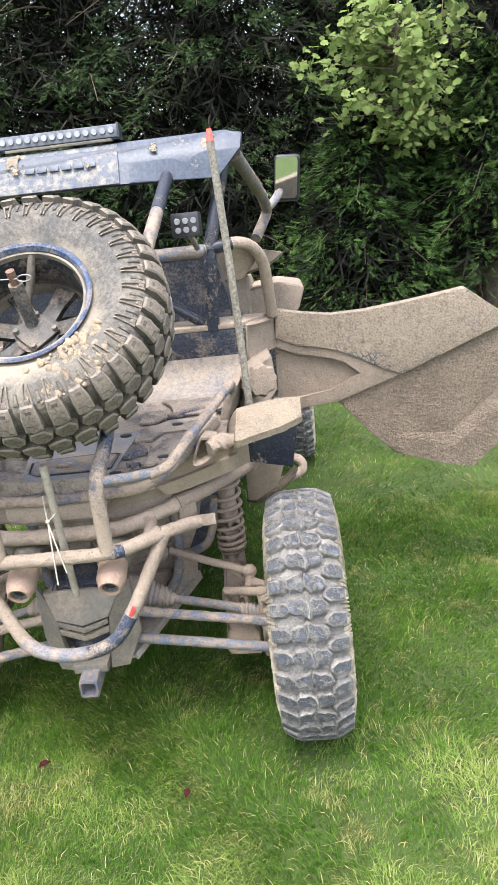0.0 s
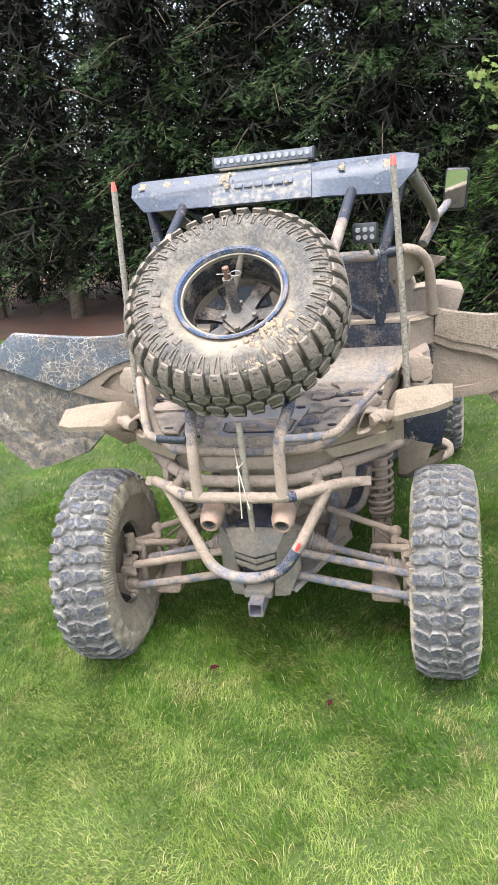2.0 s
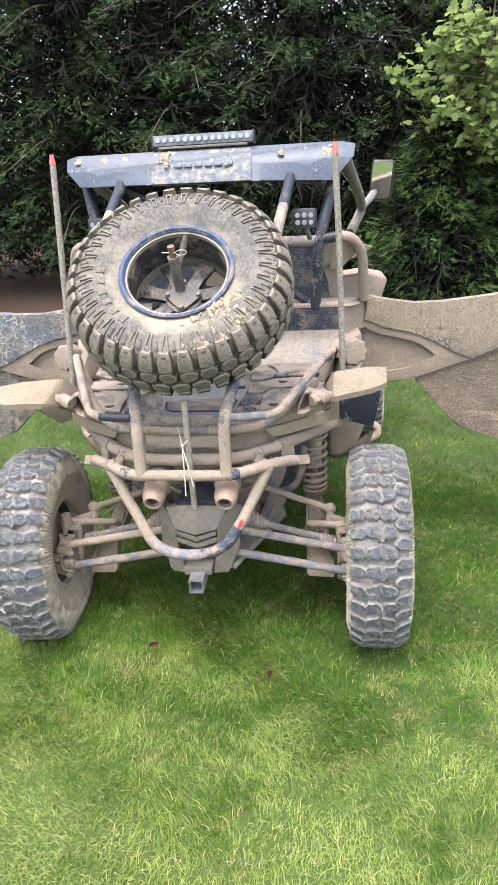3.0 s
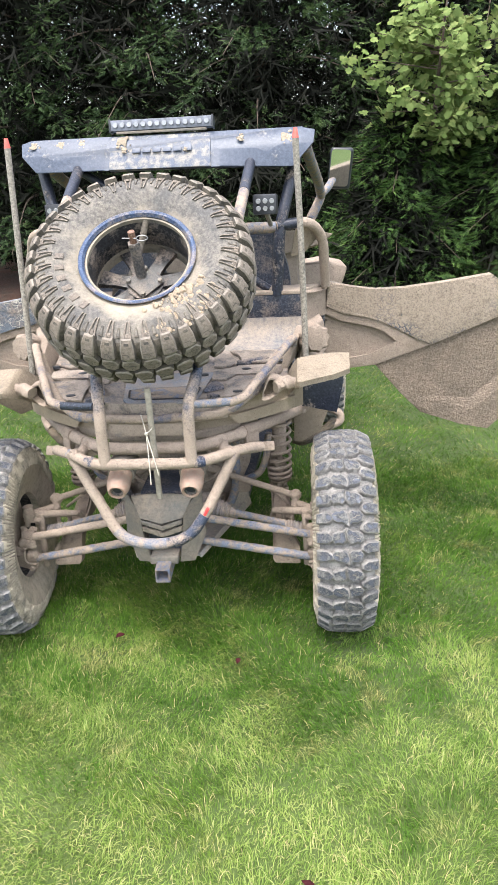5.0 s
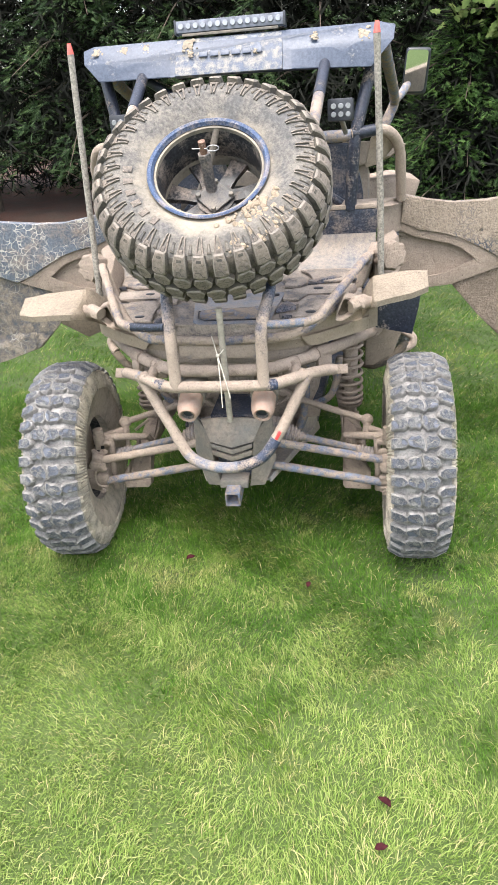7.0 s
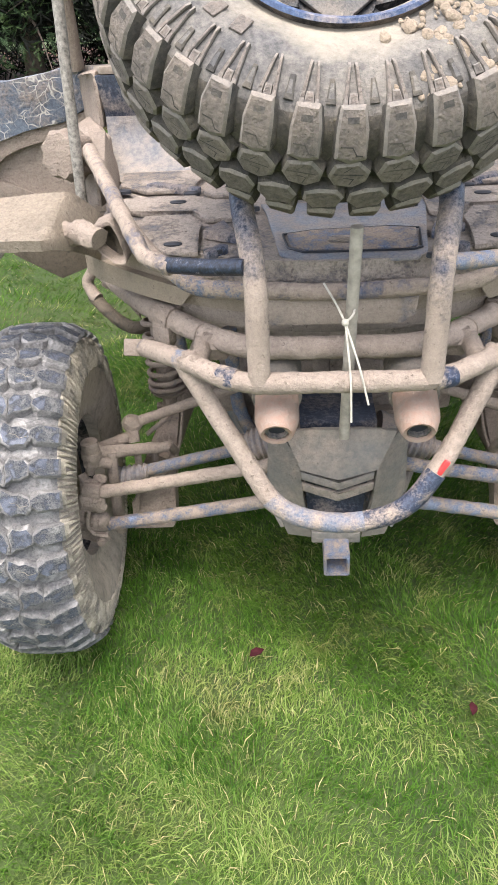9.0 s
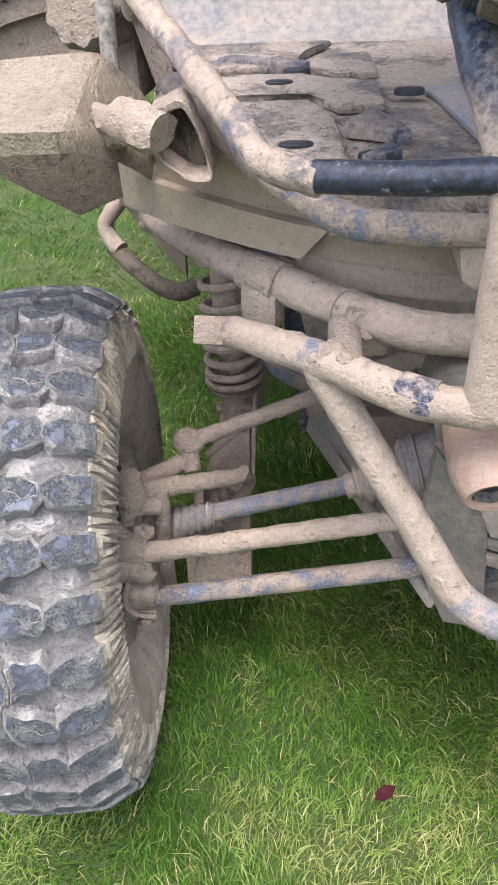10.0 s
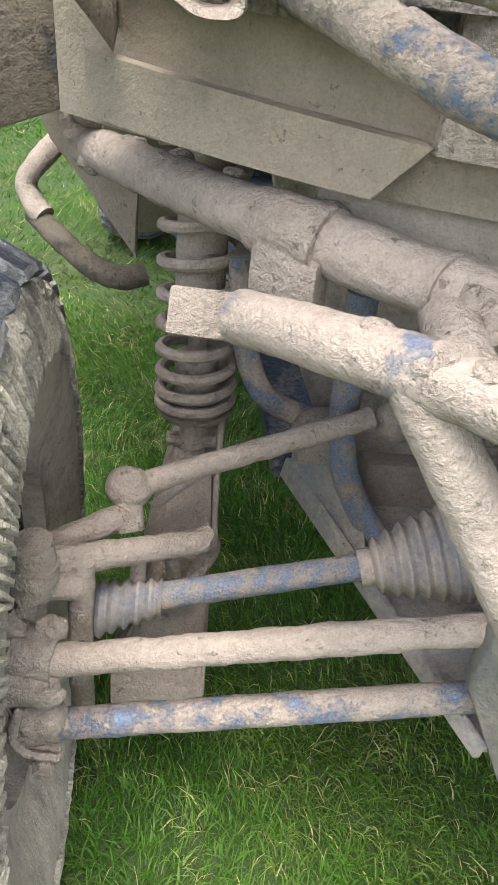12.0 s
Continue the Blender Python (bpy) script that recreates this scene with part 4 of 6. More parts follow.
for s in (-1, 1):
    bm = bmesh.new()
    slab(bm, [(CX + s * 0.50, 0.50, 0.965), (CX + s * 0.53, 0.52, 1.055), (CX + s * 0.57, 0.74, 1.09), (CX + s * 0.56, 0.80, 0.98)], (-s * 0.03, 0, 0), 0.005)
    rough_up(bm, 0.002)
    part("bed_side_panel", bm, mud_thick, bed)
    # hollow gusset beside the rack
    ring = [(0.480, 0.275, 0.992), (0.438, 0.250, 1.012), (0.416, 0.228, 0.968), (0.404, 0.216, 0.930), (0.430, 0.226, 0.926), (0.476, 0.258, 0.945)]
    bm = bmesh.new()
    outer = rounded([*[(CX + s * x, y, z) for x, y, z in ring], (CX + s * ring[0][0], ring[0][1], ring[0][2])], 0.014, 4)[:-1]
    mid = sum(outer, Vector()) / len(outer)
    loops = []
    for k, dy in ((1.0, 0.05), (1.0, -0.003), (0.95, -0.008), (0.82, -0.006), (0.77, 0.004), (0.74, 0.045)):
        loops.append([bm.verts.new(mid + (q - mid) * k + Vector((0, dy, 0))) for q in outer])
    for a, c in zip(loops, loops[1:]):
        bridge(bm, a, c)
    bmesh.ops.subdivide_edges(bm, edges=list(bm.edges), cuts=2)
    rough_up(bm, 0.0022, scale=30)
    gus = part("rack_gusset", bm, mud_thick, bed, "hollow muddy bracket beside the rack")
    # Dark sheet closes the bracket; its colour is the hollow's shade.
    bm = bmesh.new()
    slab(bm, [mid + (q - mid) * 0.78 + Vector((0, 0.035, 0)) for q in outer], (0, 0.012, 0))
    part("bracket_web", bm, shaded_guard_mud, gus)
    bm = bmesh.new()
    tube(bm, [(CX + s * 0.545, 0.285, 0.972), (CX + s * 0.50, 0.250, 0.988), (CX + s * 0.46, 0.225, 0.978)], 0.021, 0.03, lump=0.009, seg=14, step=0.008)
    part("muddy_latch", bm, mud_thick, bed, "latch buried under clods of mud")

# skirts under the bed
plan = lambda x: 0.160 + 0.90 * x * x  # noqa: E731
for s in (-1, 1):
    bm = bmesh.new()

    def skirt(u, v):
        x = 0.10 + 0.46 * u
        return (CX + s * x, plan(x) + 0.014 - 0.012 * v, 0.828 + (0.11 + 0.02 * u) * v)

    solid_sheet(bm, skirt, 24, 5, (0, 0.012, 0))
    rough_up(bm, 0.001)
    part("rear_skirt", bm, skirt_mud, buggy, "dull mud-filmed plastic skirt")
    bm = bmesh.new()

    def skirt2(u, v):
        near = 0.313 - 0.030 * v
        x = near + (0.527 - near) * u
        return (CX + s * x, plan(x) - 0.012 - 0.004 * v, 0.831 + 0.006 * u + (0.040 + 0.010 * u) * v)

    solid_sheet(bm, skirt2, 24, 4, (0, 0.03, 0.0))
    bmesh.ops.bevel(bm, geom=[e for e in bm.edges if len(e.link_faces) == 2 and e.calc_face_angle(0) > 0.9], offset=0.004, segments=2, affect="EDGES", profile=0.5)
    rough_up(bm, 0.0008)
    part("skirt_panel", bm, skirt_mud, buggy, "raised panel on the skirt")
bm = bmesh.new()
solid_sheet(bm, lambda u, v: (CX - 0.34 + 0.68 * u, plan(0.34 * (2 * u - 1)) + 0.03, 0.786 + 0.05 * v), 20, 3, (0, 0.012, 0))
rough_up(bm, 0.002)
part("bed_underside_panel", bm, mud_plastic, buggy, "muddy panel under the cargo bed")
bm = bmesh.new()
solid_sheet(bm, lambda u, v: (CX - 0.28 + 0.56 * u, 0.150 + 0.86 * (0.56 * u - 0.28) ** 2, 0.866 + 0.082 * v), 30, 4, (0, 0.012, 0))
rough_up(bm, 0.0012)
part("bed_fascia", bm, bed_plastic, buggy, "muddy rear face of the cargo bed")
bm = bmesh.new()
slab(bm, [(CX - 0.155, 0.13, 0.885), (CX + 0.155, 0.13, 0.885), (CX + 0.15, 0.12, 0.85), (CX + 0.125, 0.122, 0.832), (CX - 0.125, 0.122, 0.832), (CX - 0.15, 0.12, 0.85)], (0, 0.06, 0.01), 0.004)
part("bed_lip", bm, mud_plastic, buggy, "muddy plastic lip under the bed")
for s in (-1, 1):
    bm = bmesh.new()
    w = 0.28 if s < 0 else 0.245

    def flap(u, v):
        x = 0.50 + w * u
        drop = 0.085 * max(0, (0.18 - u) / 0.18) ** 1.3
        sweep = (0.85 if s > 0 else 0.05) * w * u
        inset = 0.19 * max(0, (0.18 - u) / 0.18)
        clip = 0.26 * max(0, u - 0.72)
        near = 0.165 + sweep + inset + 0.6 * clip
        return (CX + s * x, near + (0.20 - 0.05 * u - 0.5 * inset - 1.0 * clip) * v, 0.998 + 0.042 * v - 0.012 * u * u - drop)

    solid_sheet(bm, flap, 24, 8, (0, 0.004, -0.022))
    bmesh.ops.bevel(bm, geom=[e for e in bm.edges if len(e.link_faces) == 2 and e.calc_face_angle(0) > 0.9], offset=0.009, segments=3, affect="EDGES", profile=0.5)
    rough_up(bm, 0.0016, scale=16)
    rough_up(bm, 0.0008, scale=70)
    bm.normal_update()
    for f in bm.faces:
        if s > 0 and f.normal.y < -0.5 and abs(f.normal.z) < 0.7 and f.calc_center_median().x > 0.5:
            f.material_index = 1
    part("fender_flap", bm, [flap_mud, blue_plastic_dusty], buggy, "sand-coloured muddy fender flap")
    # Liner sheet; both sides carry the dark under the flap as colour.
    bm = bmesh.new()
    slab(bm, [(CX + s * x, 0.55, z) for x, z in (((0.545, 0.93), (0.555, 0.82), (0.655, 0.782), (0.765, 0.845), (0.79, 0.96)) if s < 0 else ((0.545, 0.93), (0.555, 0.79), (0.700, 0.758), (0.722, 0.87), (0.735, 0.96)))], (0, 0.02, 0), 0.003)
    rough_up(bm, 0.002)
    part("mud_guard", bm, shaded_guard_mud if s < 0 else cage_paint, buggy, "brown muddy liner, darkened for the shade under the fender" if s < 0 else "black liner sheet standing for the shade under the fender")
    bm = bmesh.new()

    def arch(u, v):
        return (CX + s * (0.47 + (0.19 - 0.05 * u) * v), 0.60 + 0.62 * u, 0.915 - 0.02 * v - 0.44 * u ** 1.8)

    solid_sheet(bm, arch, 14, 6, (0, 0.012, 0.012))
    part("wheel_arch", bm, skirt_mud, buggy, "mud-filmed inner wheel arch")
    bm = bmesh.new()
    step_line = [(0.655, 1.03, 0.690), (0.690, 0.98, 0.660), (0.725, 0.98, 0.612), (0.708, 0.962, 0.584), (0.686, 0.945, 0.570)] if s < 0 else [(0.650, 1.0, 0.632), (0.700, 0.985, 0.620), (0.738, 0.98, 0.600), (0.736, 0.97, 0.566), (0.690, 0.95, 0.548), (0.630, 0.94, 0.528)]
    tube(bm, [(CX + s * x, y, z) for x, y, z in step_line], 0.0178, 0.03, lump=0.0025)
    part("nerf_bar", bm, mud_tube, buggy, "muddy side step tube")
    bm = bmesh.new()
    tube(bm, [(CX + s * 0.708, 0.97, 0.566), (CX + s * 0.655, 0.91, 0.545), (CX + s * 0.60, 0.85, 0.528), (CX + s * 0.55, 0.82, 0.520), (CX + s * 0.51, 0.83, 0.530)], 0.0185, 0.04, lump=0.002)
    part("step_bracket", bm, shaded_guard_mud, buggy, "dark bracket under the side step")
    bm = bmesh.new()
    slab(bm, [(CX + s * x, 0.755, z) for x, z in (((0.655, 0.79), (0.632, 0.735), (0.592, 0.685), (0.518, 0.578), (0.515, 0.70), (0.52, 0.86)) if s < 0 else ((0.675, 0.86), (0.676, 0.713), (0.634, 0.600), (0.550, 0.548), (0.516, 0.550), (0.52, 0.86)))], (0, 0.014, 0), 0.004)
    rough_up(bm, 0.001)
    part("arch_panel", bm, skirt_mud, buggy, "olive-tinted muddy panel ahead of the wheel")

# rear quarter bodywork
for s in (-1, 1):
    bm = bmesh.new()
    slab(bm, [(CX + s * 0.565, 0.848, 1.075), (CX + s * 0.60, 0.86, 1.085), (CX + s * 0.69, 1.12, 1.055), (CX + s * 0.705, 1.15, 1.175), (CX + s * 0.615, 0.88, 1.20), (CX + s * 0.57, 0.845, 1.212)], (s * 0.005, 0.14, 0.0), 0.012)
    rough_up(bm, 0.002)
    part("quarter_panel", bm, mud_thick, buggy, "rear quarter panel under thick tan mud")
    bm = bmesh.new()
    slab(bm, [(CX + s * 0.545, 0.62, 0.93), (CX + s * 0.62, 0.66, 0.93), (CX + s * 0.67, 0.86, 0.95), (CX + s * 0.66, 0.90, 1.08), (CX + s * 0.60, 0.72, 1.075), (CX + s * 0.555, 0.66, 1.06)], (-s * 0.02, 0.12, 0.01), 0.012)
    rough_up(bm, 0.004)
    part("quarter_corner", bm, mud_thick, buggy)
    bm = bmesh.new()
    d = Vector((s * 0.35, -0.9, 0.15)).normalized()
    u, v = Vector((0.9, s * 0.35, 0)).normalized(), Vector((0, 0.15, 0.95))
    c = Vector((CX + s * 0.617, 0.615, 1.06))
    knob = [bm.verts.new(c + (u * math.cos(a) + v * math.sin(a)) * 0.058 * (1 + 0.07 * math.cos(9 * a))) for a in [i * math.pi / 27 for i in range(54)]]
    cap = [bm.verts.new(w.co * 0.25 + c * 0.75 + d * 0.022) for w in knob]
    mid = [bm.verts.new(w.co * 0.85 + c * 0.15 + d * 0.018) for w in knob]
    back = [bm.verts.new(w.co - d * 0.05) for w in knob]
    bridge(bm, back, knob), bridge(bm, knob, mid), bridge(bm, mid, cap)
    bm.faces.new(cap)
    rough_up(bm, 0.002)
    part("fuel_cap", bm, mud_thick, buggy, "ribbed cap caked with mud")

# doors, swung open
DOOR_TOP = [(0.675, 1.215), (0.78, 1.19), (0.893, 1.175), (1.02, 1.18), (1.179, 1.20), (1.396, 1.235), (1.57, 1.10), (1.154, 0.915), (1.07, 0.945), (0.985, 0.995), (0.93, 1.03), (0.86, 1.045), (0.75, 1.06), (0.664, 1.10)]
DOOR_FRAME = [(0.664, 1.10), (0.75, 1.06), (0.86, 1.045), (0.93, 1.03), (0.985, 0.995), (1.07, 0.945), (1.154, 0.915), (0.894, 0.815), (0.66, 0.785), (0.655, 0.83), (0.87, 0.865), (1.0, 0.93), (0.93, 0.985), (0.88, 1.005), (0.75, 1.022), (0.664, 1.06)]
DOOR_PANEL = [(0.655, 0.80), (0.88, 0.845), (1.06, 0.925), (0.94, 1.01), (0.75, 1.04), (0.66, 1.07)]
DOOR_LOW = [(0.894, 0.816), (1.154, 0.917), (1.57, 1.105), (1.585, 1.02), (1.60, 0.96), (1.66, 0.90), (1.61, 0.76), (1.54, 0.62), (1.425, 0.499), (1.30, 0.52), (1.116, 0.574), (1.02, 0.67)]


def door(s):
    lean = 0.0 if s > 0 else -0.06

    def at(p, off):
        x, z = p
        y = 1.10 - 0.10 * (x - 0.67) + lean * (x - 0.67) + off
        return (CX + 0.01 + s * x, y, z)

    mats = (door_mud, mud_thick, door_mud_rough) if s > 0 else (door_clear, mud_thick, door_low)
    bm = bmesh.new()
    slab(bm, [at(p, 0.0) for p in DOOR_PANEL], (0, 0.02, 0))
    d = part("door", bm, mud_thick if s > 0 else mud_thick, buggy, "open half door, spattered with tan mud" if s > 0 else "open half door, dark under streaked mud")
    bm = bmesh.new()
    slab(bm, [at(p, -0.03) for p in DOOR_TOP], (0, 0.05, 0), 0.006)
    part("upper_skin", bm, mats[0], d)
    bm = bmesh.new()
    slab(bm, [at(p, -0.022) for p in DOOR_FRAME], (0, 0.04, 0), 0.005)
    part("frame_rail", bm, mats[1], d)
    bm = bmesh.new()
    slab(bm, [at(p, -0.012) for p in DOOR_LOW], (0, 0.03, 0), 0.006)
    part("lower_skin", bm, mats[2], d)
    bm = bmesh.new()
    crest = [(1.12, 0.662), (1.337, 0.653), (1.533, 0.834), (1.64, 0.895)]
    foot_line = [(1.12, 0.652), (1.348, 0.597), (1.534, 0.772), (1.642, 0.860)]
    slab(bm, [at(p, -0.034 + 0.020 * max(0, min(1, (1.32 - p[0]) / 0.2))) for p in foot_line + [(1.605, 0.765), (1.538, 0.624), (1.425, 0.504), (1.30, 0.524), (1.14, 0.572)]], (0, 0.020, 0))
    hi, lo = [bm.verts.new(at(p, -0.0135)) for p in crest], [bm.verts.new(at(p, -0.0335 + 0.020 * max(0, min(1, (1.32 - p[0]) / 0.2)))) for p in foot_line]
    for q in range(3):
        bm.faces.new((hi[q], hi[q + 1], lo[q + 1], lo[q]))
    part("lower_fold", bm, mats[2], d)
    return d


door(1), door(-1)

# roof, light bar
bm = bmesh.new()
RX, N1 = -0.02, 0.437
top = [(-0.615, 0.95, 1.862), (-0.56, 0.925, 1.876), (0.585, 0.925, 1.876), (0.637, 0.95, 1.862)]
midl = [(-0.60, 0.885, 1.812), (-0.49, 0.862, 1.812), (-N1, 0.858, 1.782), (-0.395, 0.862, 1.806), (-0.24, 0.886, 1.806), (0.24, 0.886, 1.806), (0.395, 0.862, 1.806), (N1, 0.858, 1.782), (0.49, 0.862, 1.812), (0.632, 0.885, 1.812)]
low = [(-0.535, 0.85, 1.745), (-0.24, 0.85, 1.743), (0.24, 0.85, 1.738), (0.545, 0.85, 1.722)]
T4, M10, L4 = ([bm.verts.new((RX + x, y, z)) for x, y, z in some] for some in (top, midl, low))
back = [bm.verts.new((RX + x, y, z)) for x, y, z in ((-0.60, 1.95, 1.80), (0.60, 1.95, 1.80))]
bm.faces.new((T4[0], T4[1], M10[1], M10[0]))
bm.faces.new((T4[1], T4[2], M10[8], M10[7], M10[6], M10[5], M10[4], M10[3], M10[2], M10[1]))
bm.faces.new((T4[2], T4[3], M10[9], M10[8]))
bm.faces.new((M10[0], M10[1], M10[2], L4[0]))
bm.faces.new((M10[2], M10[3], M10[4], L4[1], L4[0]))
bm.faces.new((M10[4], M10[5], L4[2], L4[1]))
bm.faces.new((M10[5], M10[6], M10[7], L4[3], L4[2]))
bm.faces.new((M10[7], M10[8], M10[9], L4[3]))
bm.faces.new((T4[0], T4[1], T4[2], T4[3], back[1], back[0]))
under = [bm.verts.new((RX + x, y, z)) for x, y, z in ((-0.52, 0.90, 1.75), (0.505, 0.90, 1.75), (0.58, 1.95, 1.77), (-0.58, 1.95, 1.77))]
bm.faces.new((L4[0], L4[1], L4[2], L4[3], under[1], under[0]))
bm.faces.new(under)
bm.faces.new((back[0], back[1], under[2], under[3]))
bm.faces.new((T4[3], M10[9], L4[3], under[1], under[2], back[1]))
bm.faces.new((T4[0], M10[0], L4[0], under[0], under[3], back[0]))
bmesh.ops.bevel(bm, geom=list(bm.edges), offset=0.004, segments=1, affect="EDGES")
roof = part("roof", bm, blue_plastic, buggy, "dusty blue plastic roof with a faceted rear edge", smooth=25)
bm = bmesh.new()
slab(bm, [(RX - 0.212, 0.914, 1.870), (RX - 0.198, 0.916, 1.871), (RX + 0.190, 0.916, 1.871), (RX + 0.204, 0.914, 1.870), (RX + 0.206, 0.842, 1.742), (RX - 0.222, 0.842, 1.745)], (0, 0.03, -0.01), 0.004)
skin = part("roof_centre", bm, blue_plastic_dusty, roof, "dust-mottled raised centre of the roof edge")
for i, x in enumerate((-0.105, -0.062, -0.019, 0.024, 0.067, 0.110)):
    bm = bmesh.new()
    box(bm, (RX + x, 0.874, 1.814), (0.034, 0.005, 0.020), rot(-31, 0, 0), 0.0015)
    part("raised_bar", bm, blue_plastic, skin)
rng = random.Random(4)
for x, z, r in ((-0.165, 0.852, 0.042), (-0.155, 0.82, 0.022), (-0.43, 0.85, 0.03), (-0.34, 0.852, 0.026), (0.33, 0.845, 0.024), (-0.545, 0.85, 0.034), (0.10, 0.81, 0.014), (0.51, 0.842, 0.045)):
    bm = bmesh.new()
    k = (z - 0.806) / 0.07
    y = 0.862 + 0.063 * k if abs(x) > 0.25 else 0.872 + 0.045 * k - 0.006
    tilt = math.atan2(0.063, 0.07) if abs(x) > 0.25 else math.atan2(0.045, 0.07)
    for q in range(26):
        a, far = rng.uniform(0, 6.28), abs(rng.gauss(0, 0.36)) * r
        fx, fz = far * math.cos(a), far * math.sin(a) * 1.3
        sz = r * rng.uniform(0.10, 0.30) * (1.2 - min(1, far / r))
        at = Matrix.Translation((RX + x + fx, y + fz * math.sin(tilt), z + 1.0 + fz * math.cos(tilt))) @ rot(-math.degrees(tilt), 0, 0).to_4x4()
        bmesh.ops.create_icosphere(bm, subdivisions=1, radius=1, matrix=at @ Matrix.Diagonal((sz * rng.uniform(0.7, 1.5), 0.0022, sz, 1)))
    rough_up(bm, 0.0015, scale=140)
    part("mud_splat", bm, splat_mud, roof, "dried splat of yellow mud")
bm = bmesh.new()
box(bm, (RX + 0.0, 0.94, 1.912), (0.435, 0.05, 0.042), rot(-6, 0, 0), 0.004)
bar = part("light_bar", bm, lamp_dusty, buggy, "slim black LED light bar on the roof edge")
for i in range(14):
    bm = bmesh.new()
    lens_disc(bm, (RX - 0.192 + i * 0.0295, 0.9135, 1.916), (0, -1, 0.1), 0.0115, 0.004)
    part("led", bm, lens_glass, bar)
bm = bmesh.new()
box(bm, (RX, 0.925, 1.886), (0.38, 0.03, 0.010), None, 0.003)
part("mount", bm, dirty_steel, bar)
for s in (-1, 1):
    bm = bmesh.new()
    box(bm, (RX + s * 0.215, 0.94, 1.912), (0.008, 0.056, 0.050), rot(-6, 0, 0), 0.002)
    part("end_cap", bm, lamp_black, bar)

# roll cage
for s in (-1, 1):
    bm = bmesh.new()
    tube(bm, [(CX + s * 0.455, 0.86, 1.20), (CX + s * 0.475, 0.86, 1.48), (CX + s * 0.555, 0.98, 1.78)], 0.0245, 0.06)
    cage = part("cage_post", bm, cage_paint, buggy, "dark roll cage tube")
    bm = bmesh.new()
    tube(bm, [(CX + s * 0.365, 0.90, 1.76), (CX + s * 0.335, 0.40, 1.55), (CX + s * 0.30, 0.32, 1.45)], 0.021, 0.04, lump=0.0006)
    brace = part("cage_brace", bm, mud_tube_mostly, buggy, "splashed roll cage brace")
    bm = bmesh.new()
    tube(bm, [(CX + s * 0.3649, 0.8985, 1.7594), (CX + s * 0.3485, 0.62, 1.643)], 0.0219, seg=18)
    part("clean_half", bm, cage_paint, brace, "dark paint free of mud")
    bm = bmesh.new()
    tube(bm, [(CX + s * 0.46, 0.86, 1.488), (CX + s * 0.60, 0.90, 1.505), (CX + s * 0.66, 0.98, 1.43), (CX + s * 0.672, 1.06, 1.20)], 0.0215, 0.06, lump=0.0018)
    bar = part("shoulder_bar", bm, mud_tube, buggy, "muddy tube beside the seat")
    bm = bmesh.new()
    tube(bm, [(CX + s * 0.463, 0.861, 1.4885), (CX + s * 0.555, 0.887, 1.4985)], 0.0232, seg=20)
    part("sleeve", bm, cage_paint, bar, "dark paint free of mud")
    bm = bmesh.new()
    tube(bm, [(CX + s * 0.590, 1.06, 1.80), (CX + s * 0.665, 1.88, 1.62), (CX + s * 0.685, 2.10, 1.535), (CX + s * 0.615, 1.95, 1.42)], 0.026, 0.05, lump=0.002)
    part("cage_pillar", bm, mud_tube_splash, buggy)
    # pod lamp
    bm = bmesh.new()
    box(bm, (CX + s * 0.425, 0.72, 1.588), (0.095, 0.05, 0.078), rot(-4, 0, -s * 6), 0.007)
    pod = part("pod_lamp", bm, lamp_black, buggy, "small square LED work lamp with six lenses")
    for i in range(6):
        bm = bmesh.new()
        lens_disc(bm, (CX + s * 0.425 + (i % 3 - 1) * 0.027, 0.694, 1.588 + (0.014 if i < 3 else -0.014)), (0, -1, 0), 0.0105, 0.004)
        part("led", bm, lens_glass, pod)
    bm = bmesh.new()
    tube(bm, [(CX + s * 0.425, 0.77, 1.555), (CX + s * 0.44, 0.82, 1.50)], 0.010)
    part("bracket", bm, dirty_steel, pod)
    # whip
    bm = bmesh.new()
    base, up = Vector((CX + s * 0.575, 0.55, 0.94)), Vector((CX + s * (0.552 if s > 0 else 0.536), 0.509 if s > 0 else 0.565, 1.824 if s > 0 else 1.842))
    tube(bm, [base, base.lerp(up, 0.5) + Vector((s * 0.004, 0.012, 0)), up], 0.0125, 0.3, taper=0.0115, lump=0.0008)
    whip = part("whip_antenna", bm, clear_whip, buggy, "dirty translucent flag whip with a red tip")
    bm = bmesh.new()
    tube(bm, [up, up + Vector((0, 0, 0.035))], 0.0125, taper=0.007)
    part("whip_tip", bm, red_tip, whip)
bm = bmesh.new()
tube(bm, [(CX - 0.46, 0.87, 1.485), (CX + 0.46, 0.87, 1.485)], 0.0235, lump=0.001)
part("cage_crossbar", bm, mud_tube_worn, buggy, "roll cage cross tube")
bm = bmesh.new()
tube(bm, [(CX + 0.42, 0.90, 1.22), (CX - 0.40, 0.95, 1.76)], 0.018)
part("cage_diagonal", bm, cage_paint, buggy)

